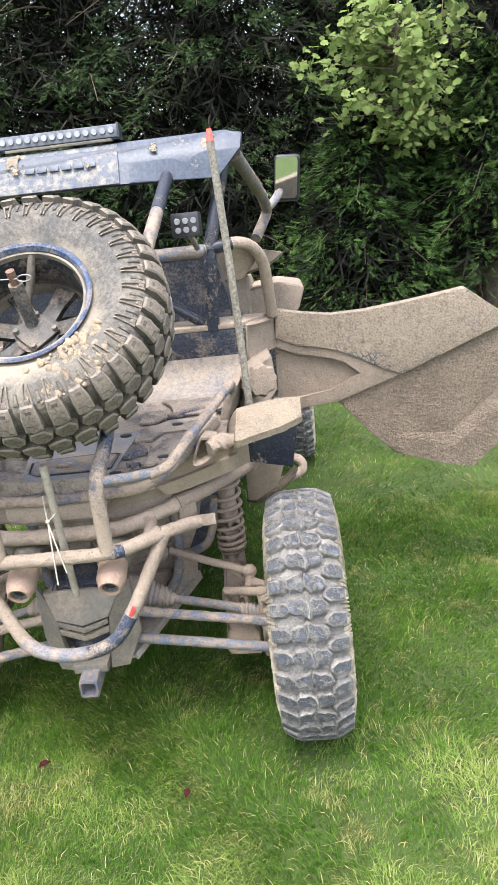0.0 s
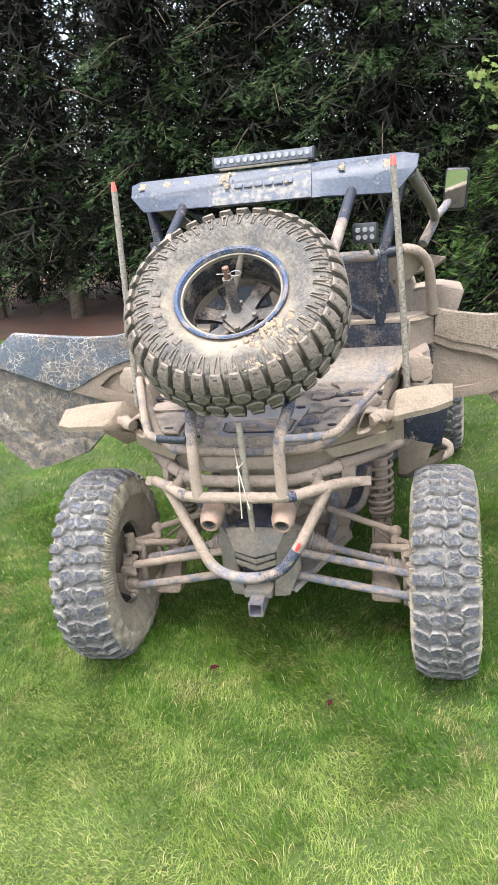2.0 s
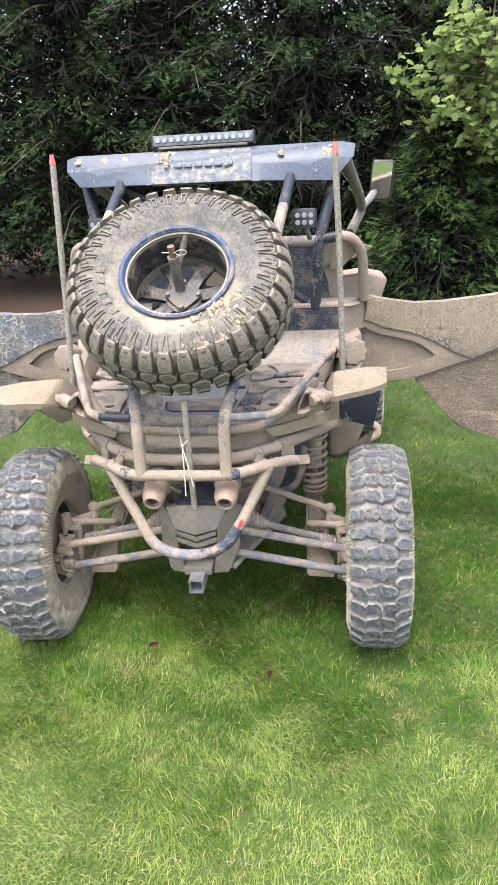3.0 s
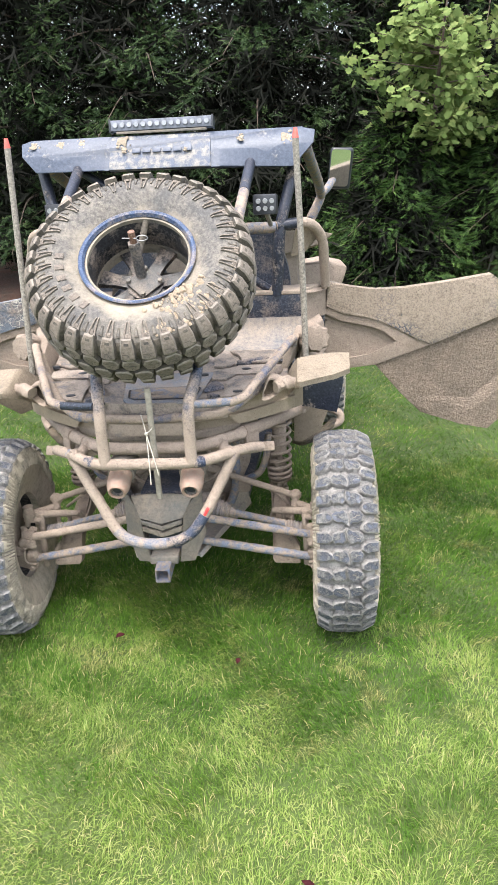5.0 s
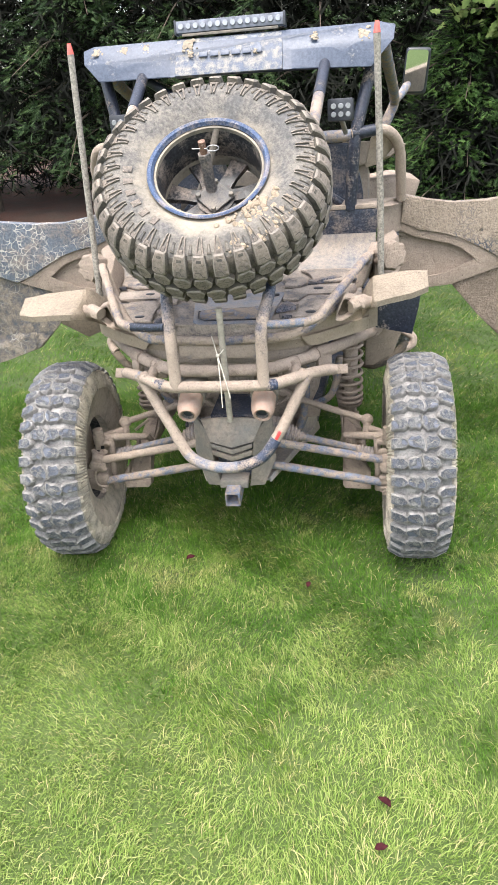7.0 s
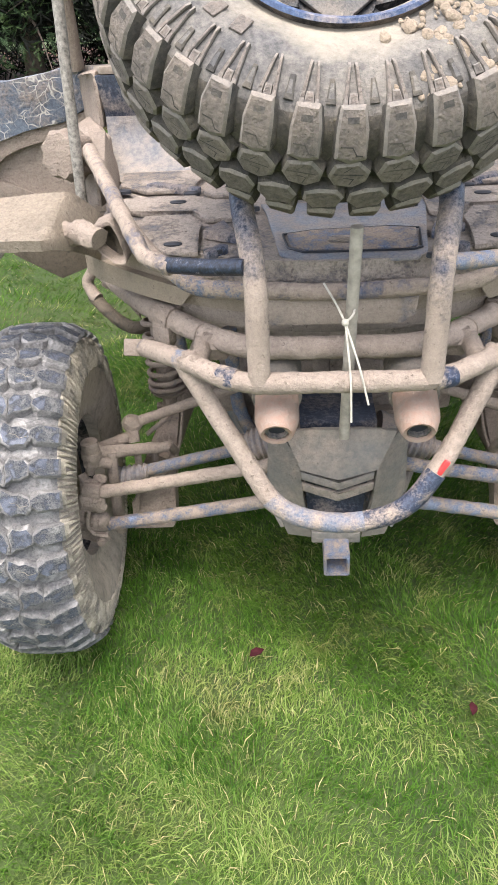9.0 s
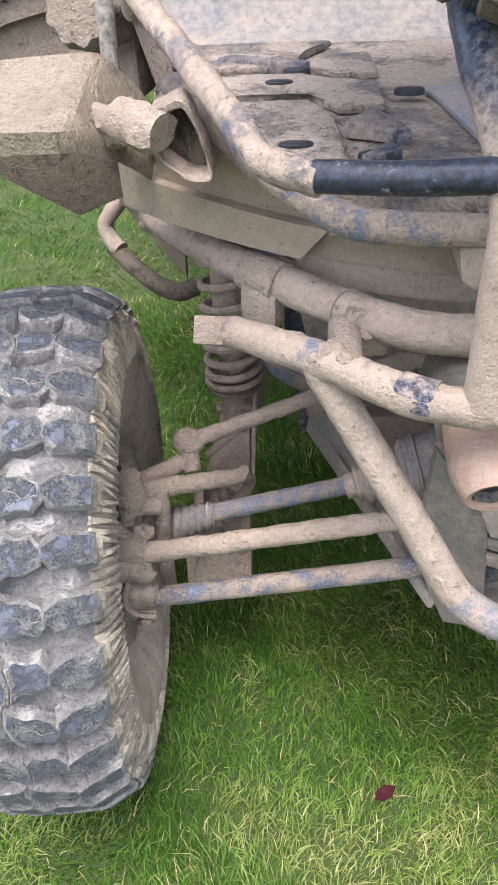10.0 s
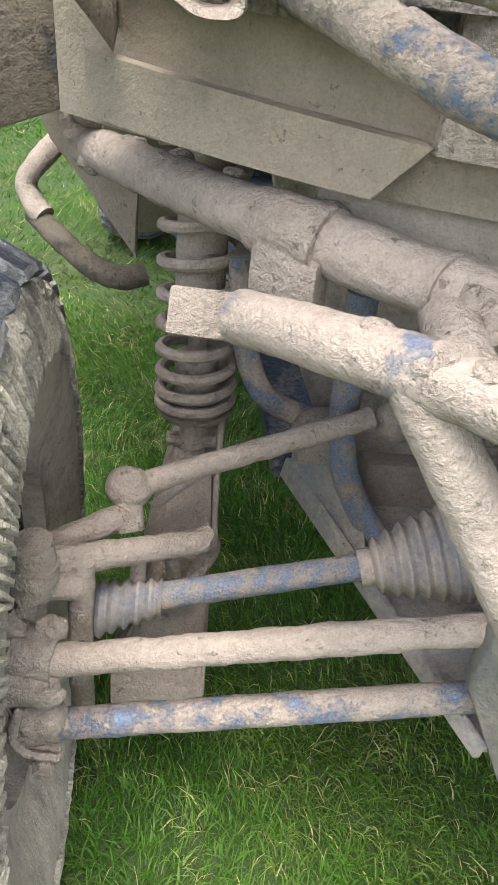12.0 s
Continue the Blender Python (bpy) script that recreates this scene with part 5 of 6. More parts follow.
# seats and front end
for s in (-1, 1):
    bm = bmesh.new()

    def back_rest(u, v):
        w = 0.21 - 0.05 * max(0, v - 0.7) / 0.3
        x = -w + 2 * w * u
        return (CX + s * 0.30 + x, 1.10 + 0.14 * v + 0.10 * (abs(2 * u - 1) ** 3) * -0.4, 0.80 + 0.62 * v)

    solid_sheet(bm, back_rest, 10, 12, (0, 0.09, 0))
    seat = part("seat", bm, dark_plastic, buggy, "dark moulded seat dusted with mud")
    bm = bmesh.new()
    slab(bm, [(CX + s * 0.515, 0.97, 1.345), (CX + s * 0.58, 0.98, 1.36), (CX + s * 0.645, 1.0, 1.43), (CX + s * 0.635, 0.96, 1.49), (CX + s * 0.54, 0.93, 1.47)], (0, 0.05, 0), 0.012)
    part("bolster", bm, mud_plastic, seat, "tan muddy seat bolster")
    bm = bmesh.new()
    box(bm, (CX + s * 0.40, 1.30, 0.72), (0.40, 0.45, 0.14), rot(8, 0, 0), 0.03)
    part("cushion", bm, dark_plastic, seat)
    bm = bmesh.new()
    slab(bm, [(CX + s * 0.45, 2.05, 0.98), (CX + s * 0.80, 2.15, 1.0), (CX + s * 0.845, 2.2, 1.12), (CX + s * 0.70, 2.15, 1.16), (CX + s * 0.45, 2.05, 1.14)], (0, 0.75, -0.06), 0.02)
    rough_up(bm, 0.002)
    part("front_fender", bm, mud_thick, buggy, "muddy front fender flare")
    bm = bmesh.new()
    slab(bm, [(CX + s * 0.40, 1.95, 1.22), (CX + s * 0.66, 1.9, 1.290), (CX + s * 0.745, 1.9, 1.345), (CX + s * 0.64, 1.9, 1.37), (CX + s * 0.40, 1.95, 1.37)], (0, 0.35, -0.05), 0.012)
    part("dash_cowl", bm, mud_plastic, buggy, "mud-covered cowl side")
bm = bmesh.new()
slab(bm, [(CX - 0.55, 1.95, 0.45), (CX + 0.55, 1.95, 0.45), (CX + 0.55, 2.02, 1.25), (CX - 0.55, 2.02, 1.25)], (0, 0.8, -0.1), 0.05)
part("front_body", bm, mud_plastic, buggy, "muddy nose of the buggy")
bm = bmesh.new()
slab(bm, [(CX - 0.30, 0.62, 0.30), (CX + 0.30, 0.62, 0.30), (CX + 0.34, 1.3, 0.33), (CX + 0.52, 1.6, 0.345), (CX + 0.55, 2.6, 0.38), (CX - 0.55, 2.6, 0.38), (CX - 0.52, 1.6, 0.345), (CX - 0.34, 1.3, 0.33)], (0, 0, 0.03), 0.005)
part("floor_pan", bm, dark_plastic, buggy)
# mirror
bm = bmesh.new()
box(bm, (0.785, 2.2, 1.680), (0.134, 0.035, 0.232), rot(10.6, 4, 10), 0.022, 3)
mir = part("wing_mirror", bm, lamp_black, buggy, "black framed rectangular wing mirror")
bm = bmesh.new()
turn = Matrix.Translation((0.781, 2.180, 1.682)) @ rot(10.6, 4, 10).to_4x4()
rim = rounded([(0, 0, -0.102), (0.057, 0, -0.102), (0.057, 0, 0.102), (-0.057, 0, 0.102), (-0.057, 0, -0.102), (0, 0, -0.102)], 0.022, 5)[:-1]
slab(bm, [turn @ p for p in rim], (0, 0.006, 0))
part("mirror_glass", bm, mirror_mat, mir)
bm = bmesh.new()
tube(bm, [(0.665, 2.08, 1.545), (0.715, 2.16, 1.585), (0.750, 2.215, 1.635)], 0.022, 0.03)
part("mirror_arm", bm, mud_tube_worn, mir, "blue mirror arm")

# rear guard plate, hitch, exhausts
bm = bmesh.new()
slab(bm, [(CX - 0.105, 0.13, 0.585), (CX - 0.04, 0.125, 0.592), (CX + 0.06, 0.125, 0.592), (CX + 0.135, 0.13, 0.585), (CX + 0.095, 0.10, 0.505), (CX + 0.012, 0.09, 0.485), (CX - 0.07, 0.10, 0.505)], (0, 0.012, 0), 0.003)
guard = part("guard_plate", bm, dirty_steel, buggy, "grey muddy steel guard plate with chevron slots")
for z in (0.462, 0.432):
    bm = bmesh.new()
    slab(bm, [(CX - 0.07, 0.108, z + 0.034), (CX + 0.012, 0.096, z + 0.012), (CX + 0.09, 0.108, z + 0.034), (CX + 0.088, 0.108, z + 0.014), (CX + 0.012, 0.096, z - 0.008), (CX - 0.068, 0.108, z + 0.014)], (0, 0.01, 0), 0.002)
    part("chevron_slat", bm, dirty_steel, guard)
for s in (-1, 1):
    bm = bmesh.new()
    slab(bm, [(CX + 0.012 + s * 0.085, 0.11, 0.53), (CX + 0.012 + s * 0.150, 0.16, 0.60), (CX + 0.012 + s * 0.158, 0.17, 0.40), (CX + 0.012 + s * 0.112, 0.13, 0.302), (CX + 0.012 + s * 0.055, 0.115, 0.305), (CX + 0.012 + s * 0.075, 0.10, 0.42)], (0, 0.02, 0), 0.003)
    part("guard_side", bm, dirty_steel, guard)
bm = bmesh.new()
slab(bm, [(CX - 0.07, 0.16, 0.59), (CX + 0.095, 0.16, 0.59), (CX + 0.07, 0.16, 0.31), (CX - 0.05, 0.16, 0.31)], (0, 0.20, 0))
part("gearcase", bm, dark_plastic, buggy, "dark gearcase behind the guard")
bm = bmesh.new()
o, wd = Vector((-0.006, 0.035, 0.288)), 0.0285
rings = []
for y, k in ((0.17, 1.0), (0.0, 1.0), (0.0, 0.78), (0.12, 0.78)):
    rings.append([bm.verts.new(o + Vector((a * wd * k, y, c * wd * k + y * 0.12))) for a, c in ((-1, -1), (1, -1), (1, 1), (-1, 1))])
for a, c in zip(rings, rings[1:]):
    bridge(bm, a, c)
bm.faces.new(rings[0]), bm.faces.new(rings[-1])
bmesh.ops.bevel(bm, geom=list(bm.edges), offset=0.0025, segments=2, affect="EDGES")
part("hitch_receiver", bm, mud_tube_worn, buggy, "square steel hitch receiver tube")
bm = bmesh.new()
box(bm, (-0.006, 0.14, 0.325), (0.11, 0.10, 0.03), None, 0.004)
part("hitch_mount", bm, dirty_steel, buggy)
for s in (-1, 1):
    bm = bmesh.new()
    c = Vector((0.003 + s * 0.134, -0.042, 0.010))
    a, e = c + Vector((0, 0.120, 0.690)), c + Vector((0, 0.035, 0.655))
    d = (e - a).normalized()
    u, v = Vector((1, 0, 0)), d.cross(Vector((1, 0, 0)))
    rings = [ring_at(bm, a + d * q, u, v, r, r, 28) for q, r in ((0.0, 0.043), (0.05, 0.043), (0.062, 0.042), (0.088, 0.033), (0.092, 0.030), (0.090, 0.024), (0.070, 0.023))]
    for r1, r2 in zip(rings, rings[1:]):
        bridge(bm, r1, r2)
    rough_up(bm, 0.0006)
    ex = part("exhaust_tip", bm, rust_mud, buggy, "heat-browned exhaust tip dusted with mud")
    bm = bmesh.new()
    rings = [ring_at(bm, a + d * q, u, v, r, r, 8) for q, r in ((0.074, 0.0225), (0.086, 0.0225), (0.086, 0.019), (0.074, 0.019))]
    for r1, r2 in zip(rings, rings[1:]):
        bridge(bm, r1, r2)
    part("outlet", bm, old_steel, ex)
    # Black disc closes the outlet; its colour is the bore's shade.
    bm = bmesh.new()
    lens_disc(bm, a + d * 0.072, d, 0.0235, 0.003, 16)
    part("outlet_bore", bm, lamp_black, ex, "black disc painting the shade inside the outlet")
    bm = bmesh.new()
    tube(bm, [a, a + Vector((0, 0.10, 0.02))], 0.05, seg=20)
    part("muffler_end", bm, dirty_steel, ex)
bm = bmesh.new()
tube(bm, [(0.010, 0.035, 1.045), (0.004, 0.085, 0.60)], 0.0110, seg=12, lump=0.0004)
part("stake", bm, plain("weathered_stake", (0.25, 0.225, 0.185), 0.8, 0, 50, 0.3), buggy, "thin dusty strip tied to the rack")
bm = bmesh.new()
kn = Vector((-0.006, 0.018, 0.882))
for q in ((-0.040, 0.11, 0.920), (0.036, -0.035, 0.745), (0.006, -0.04, 0.712), (0.015, 0.06, 0.90)):
    tube(bm, [kn, (kn + Vector(q)) / 2 + Vector((0.004, -0.012, 0)), Vector(q)], 0.0021, 0.05, seg=8)
bmesh.ops.create_icosphere(bm, subdivisions=2, radius=0.007, matrix=Matrix.Translation(kn))
part("white_tie", bm, white_cord, buggy, "knotted off-white plastic tie")

# suspension, each side
for s in (-1, 1):
    def sd(x, y, z):
        return Vector((CX + 0.015 * (1 if s < 0 else 1) - 0.0 + s * x, y, z))

    bm = bmesh.new()
    tube(bm, [sd(0.578, 0.209, 0.367), sd(0.02, 0.1895, 0.483)], 0.0156, lump=0.0018, seg=28, step=0.005)
    link = part("upper_link", bm, mud_tube if s < 0 else mud_tube_splash, buggy, "muddy upper suspension link")
    bm = bmesh.new()
    tube(bm, [sd(0.568, 0.206, 0.271), sd(0.02, 0.1864, 0.382)], 0.0165, lump=0.0011, seg=28, step=0.005)
    part("lower_link", bm, mud_tube_splash if s < 0 else mud_tube_worn, buggy, "blue lower suspension link splashed with mud")
    bm = bmesh.new()
    tube(bm, [sd(0.490, 0.375, 0.467), sd(0.230, 0.452, 0.523)], 0.0128, lump=0.0013, seg=22, step=0.005)
    toe = part("toe_rod", bm, mud_tube, buggy, "thin muddy toe rod")
    for q in ((0.505, 0.372, 0.464), (0.198, 0.460, 0.513)):
        bm = bmesh.new()
        bmesh.ops.create_icosphere(bm, subdivisions=4, radius=0.022, matrix=Matrix.Translation(sd(*q)) @ Matrix.Diagonal((1.1, 0.9, 1.1, 1)))
        rough_up(bm, 0.003, scale=30)
        rough_up(bm, 0.001, scale=110)
        part("rod_end", bm, mud_thick, toe)
    bm = bmesh.new()
    tube(bm, [sd(0.530, 0.300, 0.352), sd(0.24, 0.305, 0.425)], 0.0150, lump=0.0008, seg=24, step=0.006)
    axle = part("axle_shaft", bm, mud_tube_worn, buggy, "blue drive shaft smeared with mud")
    bm = bmesh.new()
    a, e = sd(0.250, 0.305, 0.420), sd(0.095, 0.308, 0.463)
    d = (e - a)
    u = d.normalized().cross(Vector((0, 0, 1))).normalized()
    v = d.normalized().cross(u)
    rings = []
    for i in range(101):
        t = i / 100
        if t < 0.1:
            rr = 0.021
        elif t < 0.62:
            k = (t - 0.1) / 0.52
            rr = 0.025 + 0.027 * k ** 0.75 + 0.0034 * math.sin(k * 5.5 * 2 * math.pi)
        elif t < 0.66:
            rr = 0.053
        else:
            rr = 0.056 + (0.004 if 0.70 < t < 0.74 or t > 0.9 else 0)
        rings.append(ring_at(bm, a + d * t, u, v, rr, rr, 28))
    for r1, r2 in zip(rings, rings[1:]):
        bridge(bm, r1, r2)
    bm.faces.new(rings[0]), bm.faces.new(rings[-1])
    part("axle_boot", bm, boot_rubber, axle, "ribbed dark rubber axle boot")
    bm = bmesh.new()
    a, e = sd(0.545, 0.303, 0.338), sd(0.462, 0.302, 0.366)
    rings = [ring_at(bm, a.lerp(e, i / 30), Vector((0, 1, 0)), Vector((0, 0, 1)), 0.033 - 0.014 * i / 30 + 0.0028 * math.sin(i * 1.3), 0.033 - 0.014 * i / 30 + 0.0028 * math.sin(i * 1.3), 24) for i in range(31)]
    for r1, r2 in zip(rings, rings[1:]):
        bridge(bm, r1, r2)
    bm.faces.new(rings[-1]), bm.faces.new(rings[0])
    part("outer_boot", bm, boot_rubber, axle)
    # knuckle
    bm = bmesh.new()
    tube(bm, [sd(0.600, 0.266, 0.446), sd(0.560, 0.278, 0.440), sd(0.500, 0.310, 0.424), sd(0.418, 0.355, 0.404)], 0.0165, 0.04, seg=20, lump=0.0022, step=0.006, taper=0.0125)
    tube(bm, [sd(0.542, 0.276, 0.440), sd(0.547, 0.264, 0.320), sd(0.547, 0.262, 0.205)], 0.0130, 0.05, seg=16, lump=0.0016, step=0.006)
    kn2 = part("wheel_knuckle", bm, mud_thick, buggy, "wheel knuckle thick with mud")
    bm = bmesh.new()
    box(bm, sd(0.655, 0.275, 0.36), (0.03, 0.10, 0.24), None, 0.012)
    rough_up(bm, 0.003)
    part("hub_carrier", bm, mud_thick, kn2)
    for name, pts, r, lp in (("bushing", ((0.584, 0.250, 0.489), (0.582, 0.250, 0.462)), 0.0205, 0.0016), ("bushing_ring", ((0.583, 0.250, 0.464), (0.584, 0.249, 0.444)), 0.0240, 0.0018), ("bushing", ((0.584, 0.249, 0.446), (0.587, 0.248, 0.424)), 0.0195, 0.0016), ("pin", ((0.589, 0.247, 0.430), (0.594, 0.244, 0.400)), 0.0105, 0.002), ("knuckle_arm", ((0.588, 0.250, 0.430), (0.570, 0.254, 0.427), (0.546, 0.264, 0.418)), 0.0140, 0.002), ("strut", ((0.490, 0.322, 0.405), (0.491, 0.322, 0.328)), 0.0090, 0.0015), ("thin_rod", ((0.482, 0.41, 0.405), (0.425, 0.44, 0.440)), 0.006, 0.001), ("jaw", ((0.614, 0.238, 0.402), (0.600, 0.226, 0.380), (0.580, 0.226, 0.384), (0.560, 0.230, 0.396)), 0.0115, 0.003), ("hook_arm", ((0.418, 0.365, 0.405), (0.404, 0.392, 0.360), (0.425, 0.370, 0.338), (0.455, 0.335, 0.318)), 0.0105, 0.002), ("cross_strut", ((0.455, 0.350, 0.405), (0.450, 0.352, 0.335)), 0.009, 0.002), ("toe_arm", ((0.590, 0.300, 0.430), (0.548, 0.330, 0.432), (0.505, 0.362, 0.432)), 0.0145, 0.0025), ("ball_stud", ((0.506, 0.368, 0.455), (0.501, 0.348, 0.422)), 0.015, 0.002), ("clevis", ((0.604, 0.212, 0.372), (0.562, 0.209, 0.370)), 0.0215, 0.004), ("clevis", ((0.606, 0.202, 0.276), (0.562, 0.206, 0.283)), 0.0235, 0.003), ("bracket_rim", ((0.590, 0.172, 0.338), (0.597, 0.172, 0.318), (0.601, 0.172, 0.290), (0.590, 0.172, 0.268), (0.556, 0.173, 0.262)), 0.0045, 0.0008)):
        bm = bmesh.new()
        tube(bm, [sd(*q) for q in pts], r, 0.03, lump=lp)
        part(name, bm, mud_thick, kn2)
    bm = bmesh.new()
    tube(bm, [sd(0.392, 0.58, 0.66), sd(0.400, 0.56, 0.44), sd(0.404, 0.48, 0.36), sd(0.404, 0.400, 0.352)], 0.0045, 0.05, seg=8)
    part("brake_line", bm, mud_tube, kn2, "thin muddy brake line")
    for q, r, k in (((0.598, 0.232, 0.374), 0.019, (1.0, 0.9, 1.1)), ((0.568, 0.230, 0.392), 0.017, (1.1, 0.9, 0.9)), ((0.588, 0.200, 0.349), 0.029, (1.15, 0.7, 1.0)), ((0.574, 0.196, 0.336), 0.017, (1.2, 0.8, 0.8)), ((0.578, 0.200, 0.292), 0.021, (1.2, 0.9, 1.0))):
        bm = bmesh.new()
        bmesh.ops.create_icosphere(bm, subdivisions=4, radius=r, matrix=Matrix.Translation(sd(*q)) @ Matrix.Diagonal((*k, 1)))
        rough_up(bm, 0.006, scale=24)
        rough_up(bm, 0.0012, scale=120)
        part("mud_lump", bm, mud_thick, kn2)
    bm = bmesh.new()
    slab(bm, [sd(0.640, 0.180, 0.342), sd(0.603, 0.178, 0.338), sd(0.598, 0.178, 0.288), sd(0.588, 0.178, 0.268), sd(0.556, 0.178, 0.266), sd(0.552, 0.178, 0.246), sd(0.574, 0.178, 0.232), sd(0.640, 0.182, 0.252)], (0, 0.006, 0), 0.002)
    part("link_bracket", bm, mud_thick, kn2)
    for q in ((0.573, 0.174, 0.247),):
        bm = bmesh.new()
        lens_disc(bm, sd(*q), (0, -1, 0), 0.012, 0.012, 6)
        part("bolt", bm, mud_thick, kn2)
    # trailing arm
    bm = bmesh.new()
    slab(bm, [sd(0.520, 0.300, 0.265), sd(0.520, 0.285, 0.190), sd(0.416, 0.285, 0.194), sd(0.406, 0.290, 0.210), sd(0.407, 0.33, 0.30), sd(0.409, 0.42, 0.36), sd(0.410, 0.53, 0.405), sd(0.462, 0.53, 0.405), sd(0.470, 0.42, 0.355), sd(0.49, 0.33, 0.30)], (0, 0.05, -0.012), 0.006)
    tube(bm, [sd(0.46, 0.40, 0.31), sd(0.43, 0.65, 0.35), sd(0.38, 1.1, 0.38)], 0.040, 0.1, lump=0.002)
    part("trailing_arm", bm, arm_mud, buggy, "boxed trailing arm with a muddy end plate")
    # shock
    top, foot = sd(0.441, 0.575, 0.80), sd(0.437, 0.552, 0.412)
    d = (foot - top)
    bm = bmesh.new()
    tube(bm, [top, top + d * 0.58], 0.030, seg=20, lump=0.001)
    tube(bm, [top + d * 0.58, top + d * 0.68], 0.012, seg=12)
    tube(bm, [top + d * 0.68, top + d * 0.86], 0.028, seg=20, lump=0.001)
    tube(bm, [top + d * 0.86, top + d * 1.05], 0.021, seg=16, lump=0.001, flat=0.8)
    shock = part("shock_absorber", bm, mud_tube, buggy, "muddy shock absorber")
    bm = bmesh.new()
    u = d.normalized().orthogonal().normalized()
    v = d.normalized().cross(u)
    coil = [top + d * (0.02 + 0.83 * (1 - (1 - t) ** 1.35)) + (u * math.cos(t * 9.2 * 2 * math.pi) + v * math.sin(t * 9.2 * 2 * math.pi)) * 0.0465 for t in [i / 240 for i in range(241)]]
    tube(bm, coil, 0.0070, 0.0, seg=8, step=0.05, lump=0.0009)
    part("coil_spring", bm, mud_tube, shock, "mud-caked coil spring")
    bm = bmesh.new()
    for q in (0.845, 0.875):
        lens_disc(bm, top + d * q, d, 0.050, 0.010, 24)
    part("spring_seat", bm, mud_thick, shock)
    bm = bmesh.new()
    tube(bm, [foot + Vector((-0.036, -0.004, 0)), foot + Vector((0.036, -0.004, 0))], 0.010, seg=6)
    part("bolt", bm, mud_thick, shock)
    # frame behind
    bm = bmesh.new()
    tube(bm, [sd(0.395, 0.53, 0.68), sd(0.383, 0.53, 0.565), sd(0.352, 0.53, 0.492), sd(0.285, 0.53, 0.466)], 0.0150, 0.06, lump=0.001)
    part("subframe_tube", bm, mud_tube_splash, buggy, "bent subframe tube")
    bm = bmesh.new()
    tube(bm, [sd(0.255, 0.50, 0.66), sd(0.252, 0.50, 0.50), sd(0.243, 0.50, 0.42), sd(0.205, 0.48, 0.345), sd(0.155, 0.42, 0.315)], 0.0185, 0.08, lump=0.0006)
    part("subframe_tube", bm, mud_tube_worn, buggy, "blue bent subframe tube")
    bm = bmesh.new()
    box(bm, sd(0.280, 0.515, 0.452), (0.055, 0.05, 0.06), rot(0, 0, 10), 0.012)
    rough_up(bm, 0.004)
    part("clamp", bm, mud_thick, buggy)
    bm = bmesh.new()
    tube(bm, [sd(0.185, 0.445, 0.535), sd(0.155, 0.440, 0.515), sd(0.097, 0.440, 0.487), sd(0.04, 0.45, 0.49)], 0.0075, 0.05, seg=12, lump=0.0005)
    part("hose", bm, mud_tube, buggy, "muddy rubber hose")
    bm = bmesh.new()
    tube(bm, [sd(0.195, 0.47, 0.53), sd(0.14, 0.47, 0.555), sd(0.05, 0.48, 0.56)], 0.020, 0.04, lump=0.004)
    part("rod_mount", bm, mud_thick, buggy)
    bm = bmesh.new()
    slab(bm, [sd(0.296, 0.62, 0.310), sd(0.126, 0.165, 0.300), sd(0.0, 0.16, 0.300), sd(0.0, 0.62, 0.310)], (0, 0, 0.010), 0.003)
    slab(bm, [sd(0.302, 0.62, 0.306), sd(0.132, 0.16, 0.298), sd(0.130, 0.16, 0.322), sd(0.296, 0.62, 0.34)], (-s * 0.008, 0, 0.0), 0.002)
    slab(bm, [sd(0.295, 0.56, 0.43), sd(0.290, 0.60, 0.33), sd(0.20, 0.38, 0.315), sd(0.205, 0.46, 0.345), sd(0.245, 0.51, 0.42), sd(0.255, 0.52, 0.46)], (0, 0.012, 0.0), 0.003)
    part("belly_plate", bm, belly_steel, buggy, "grey belly plate with a raised edge")
    bm = bmesh.new()
    slab(bm, [sd(0.21, 0.60, 0.31), sd(0.0, 0.58, 0.31), sd(0.0, 0.58, 0.76), sd(0.36, 0.66, 0.76), sd(0.30, 0.62, 0.50)], (0, 0.15, 0), 0.01)
    part("engine_side", bm, engine_mud, buggy, "dark engine side")
    bm = bmesh.new()
    box(bm, sd(0.09, 0.575, 0.335), (0.20, 0.06, 0.085), rot(-12, 0, 0), 0.008)
    part("gearcase_cover", bm, mud_tube, buggy)

# ---- grass ----
m_grass, n, l, b = node_mat("grass_blades")
k1 = noise_node(n, l, 0.8, 4, 0.6)
k2 = noise_node(n, l, 3.2, 4, 0.65)
geo = n.new("ShaderNodeNewGeometry")
c1 = ramp(n, l, geo.outputs["Random Per Island"], [(0.0, (0.022, 0.062, 0.006)), (0.40, (0.039, 0.102, 0.008)), (0.80, (0.073, 0.158, 0.015)), (0.95, (0.12, 0.20, 0.036)), (1.0, (0.40, 0.36, 0.17))])
patch = arith(n, l, "ADD", arith(n, l, "MULTIPLY", k1, 0.5), arith(n, l, "MULTIPLY", k2, 0.5))
tcx = n.new("ShaderNodeTexCoord")
sep = n.new("ShaderNodeSeparateXYZ")
l.new(tcx.outputs["Object"], sep.inputs[0])
across_lawn = arith(n, l, "ADD", arith(n, l, "MULTIPLY", sep.outputs["X"], 0.12), sep.outputs["Y"])
# Paler worn lawn away from the buggy; holds part of its shade as colour.
worn_and_lit = arith(n, l, "ADD", arith(n, l, "MULTIPLY", across_lawn, -0.8), arith(n, l, "ADD", arith(n, l, "MULTIPLY", k2, 2.4), arith(n, l, "MULTIPLY", k1, 1.6)))
pale = ramp(n, l, worn_and_lit, [(2.15, 0.0), (2.70, 0.90)])
rnd = geo.outputs["Random Per Island"]
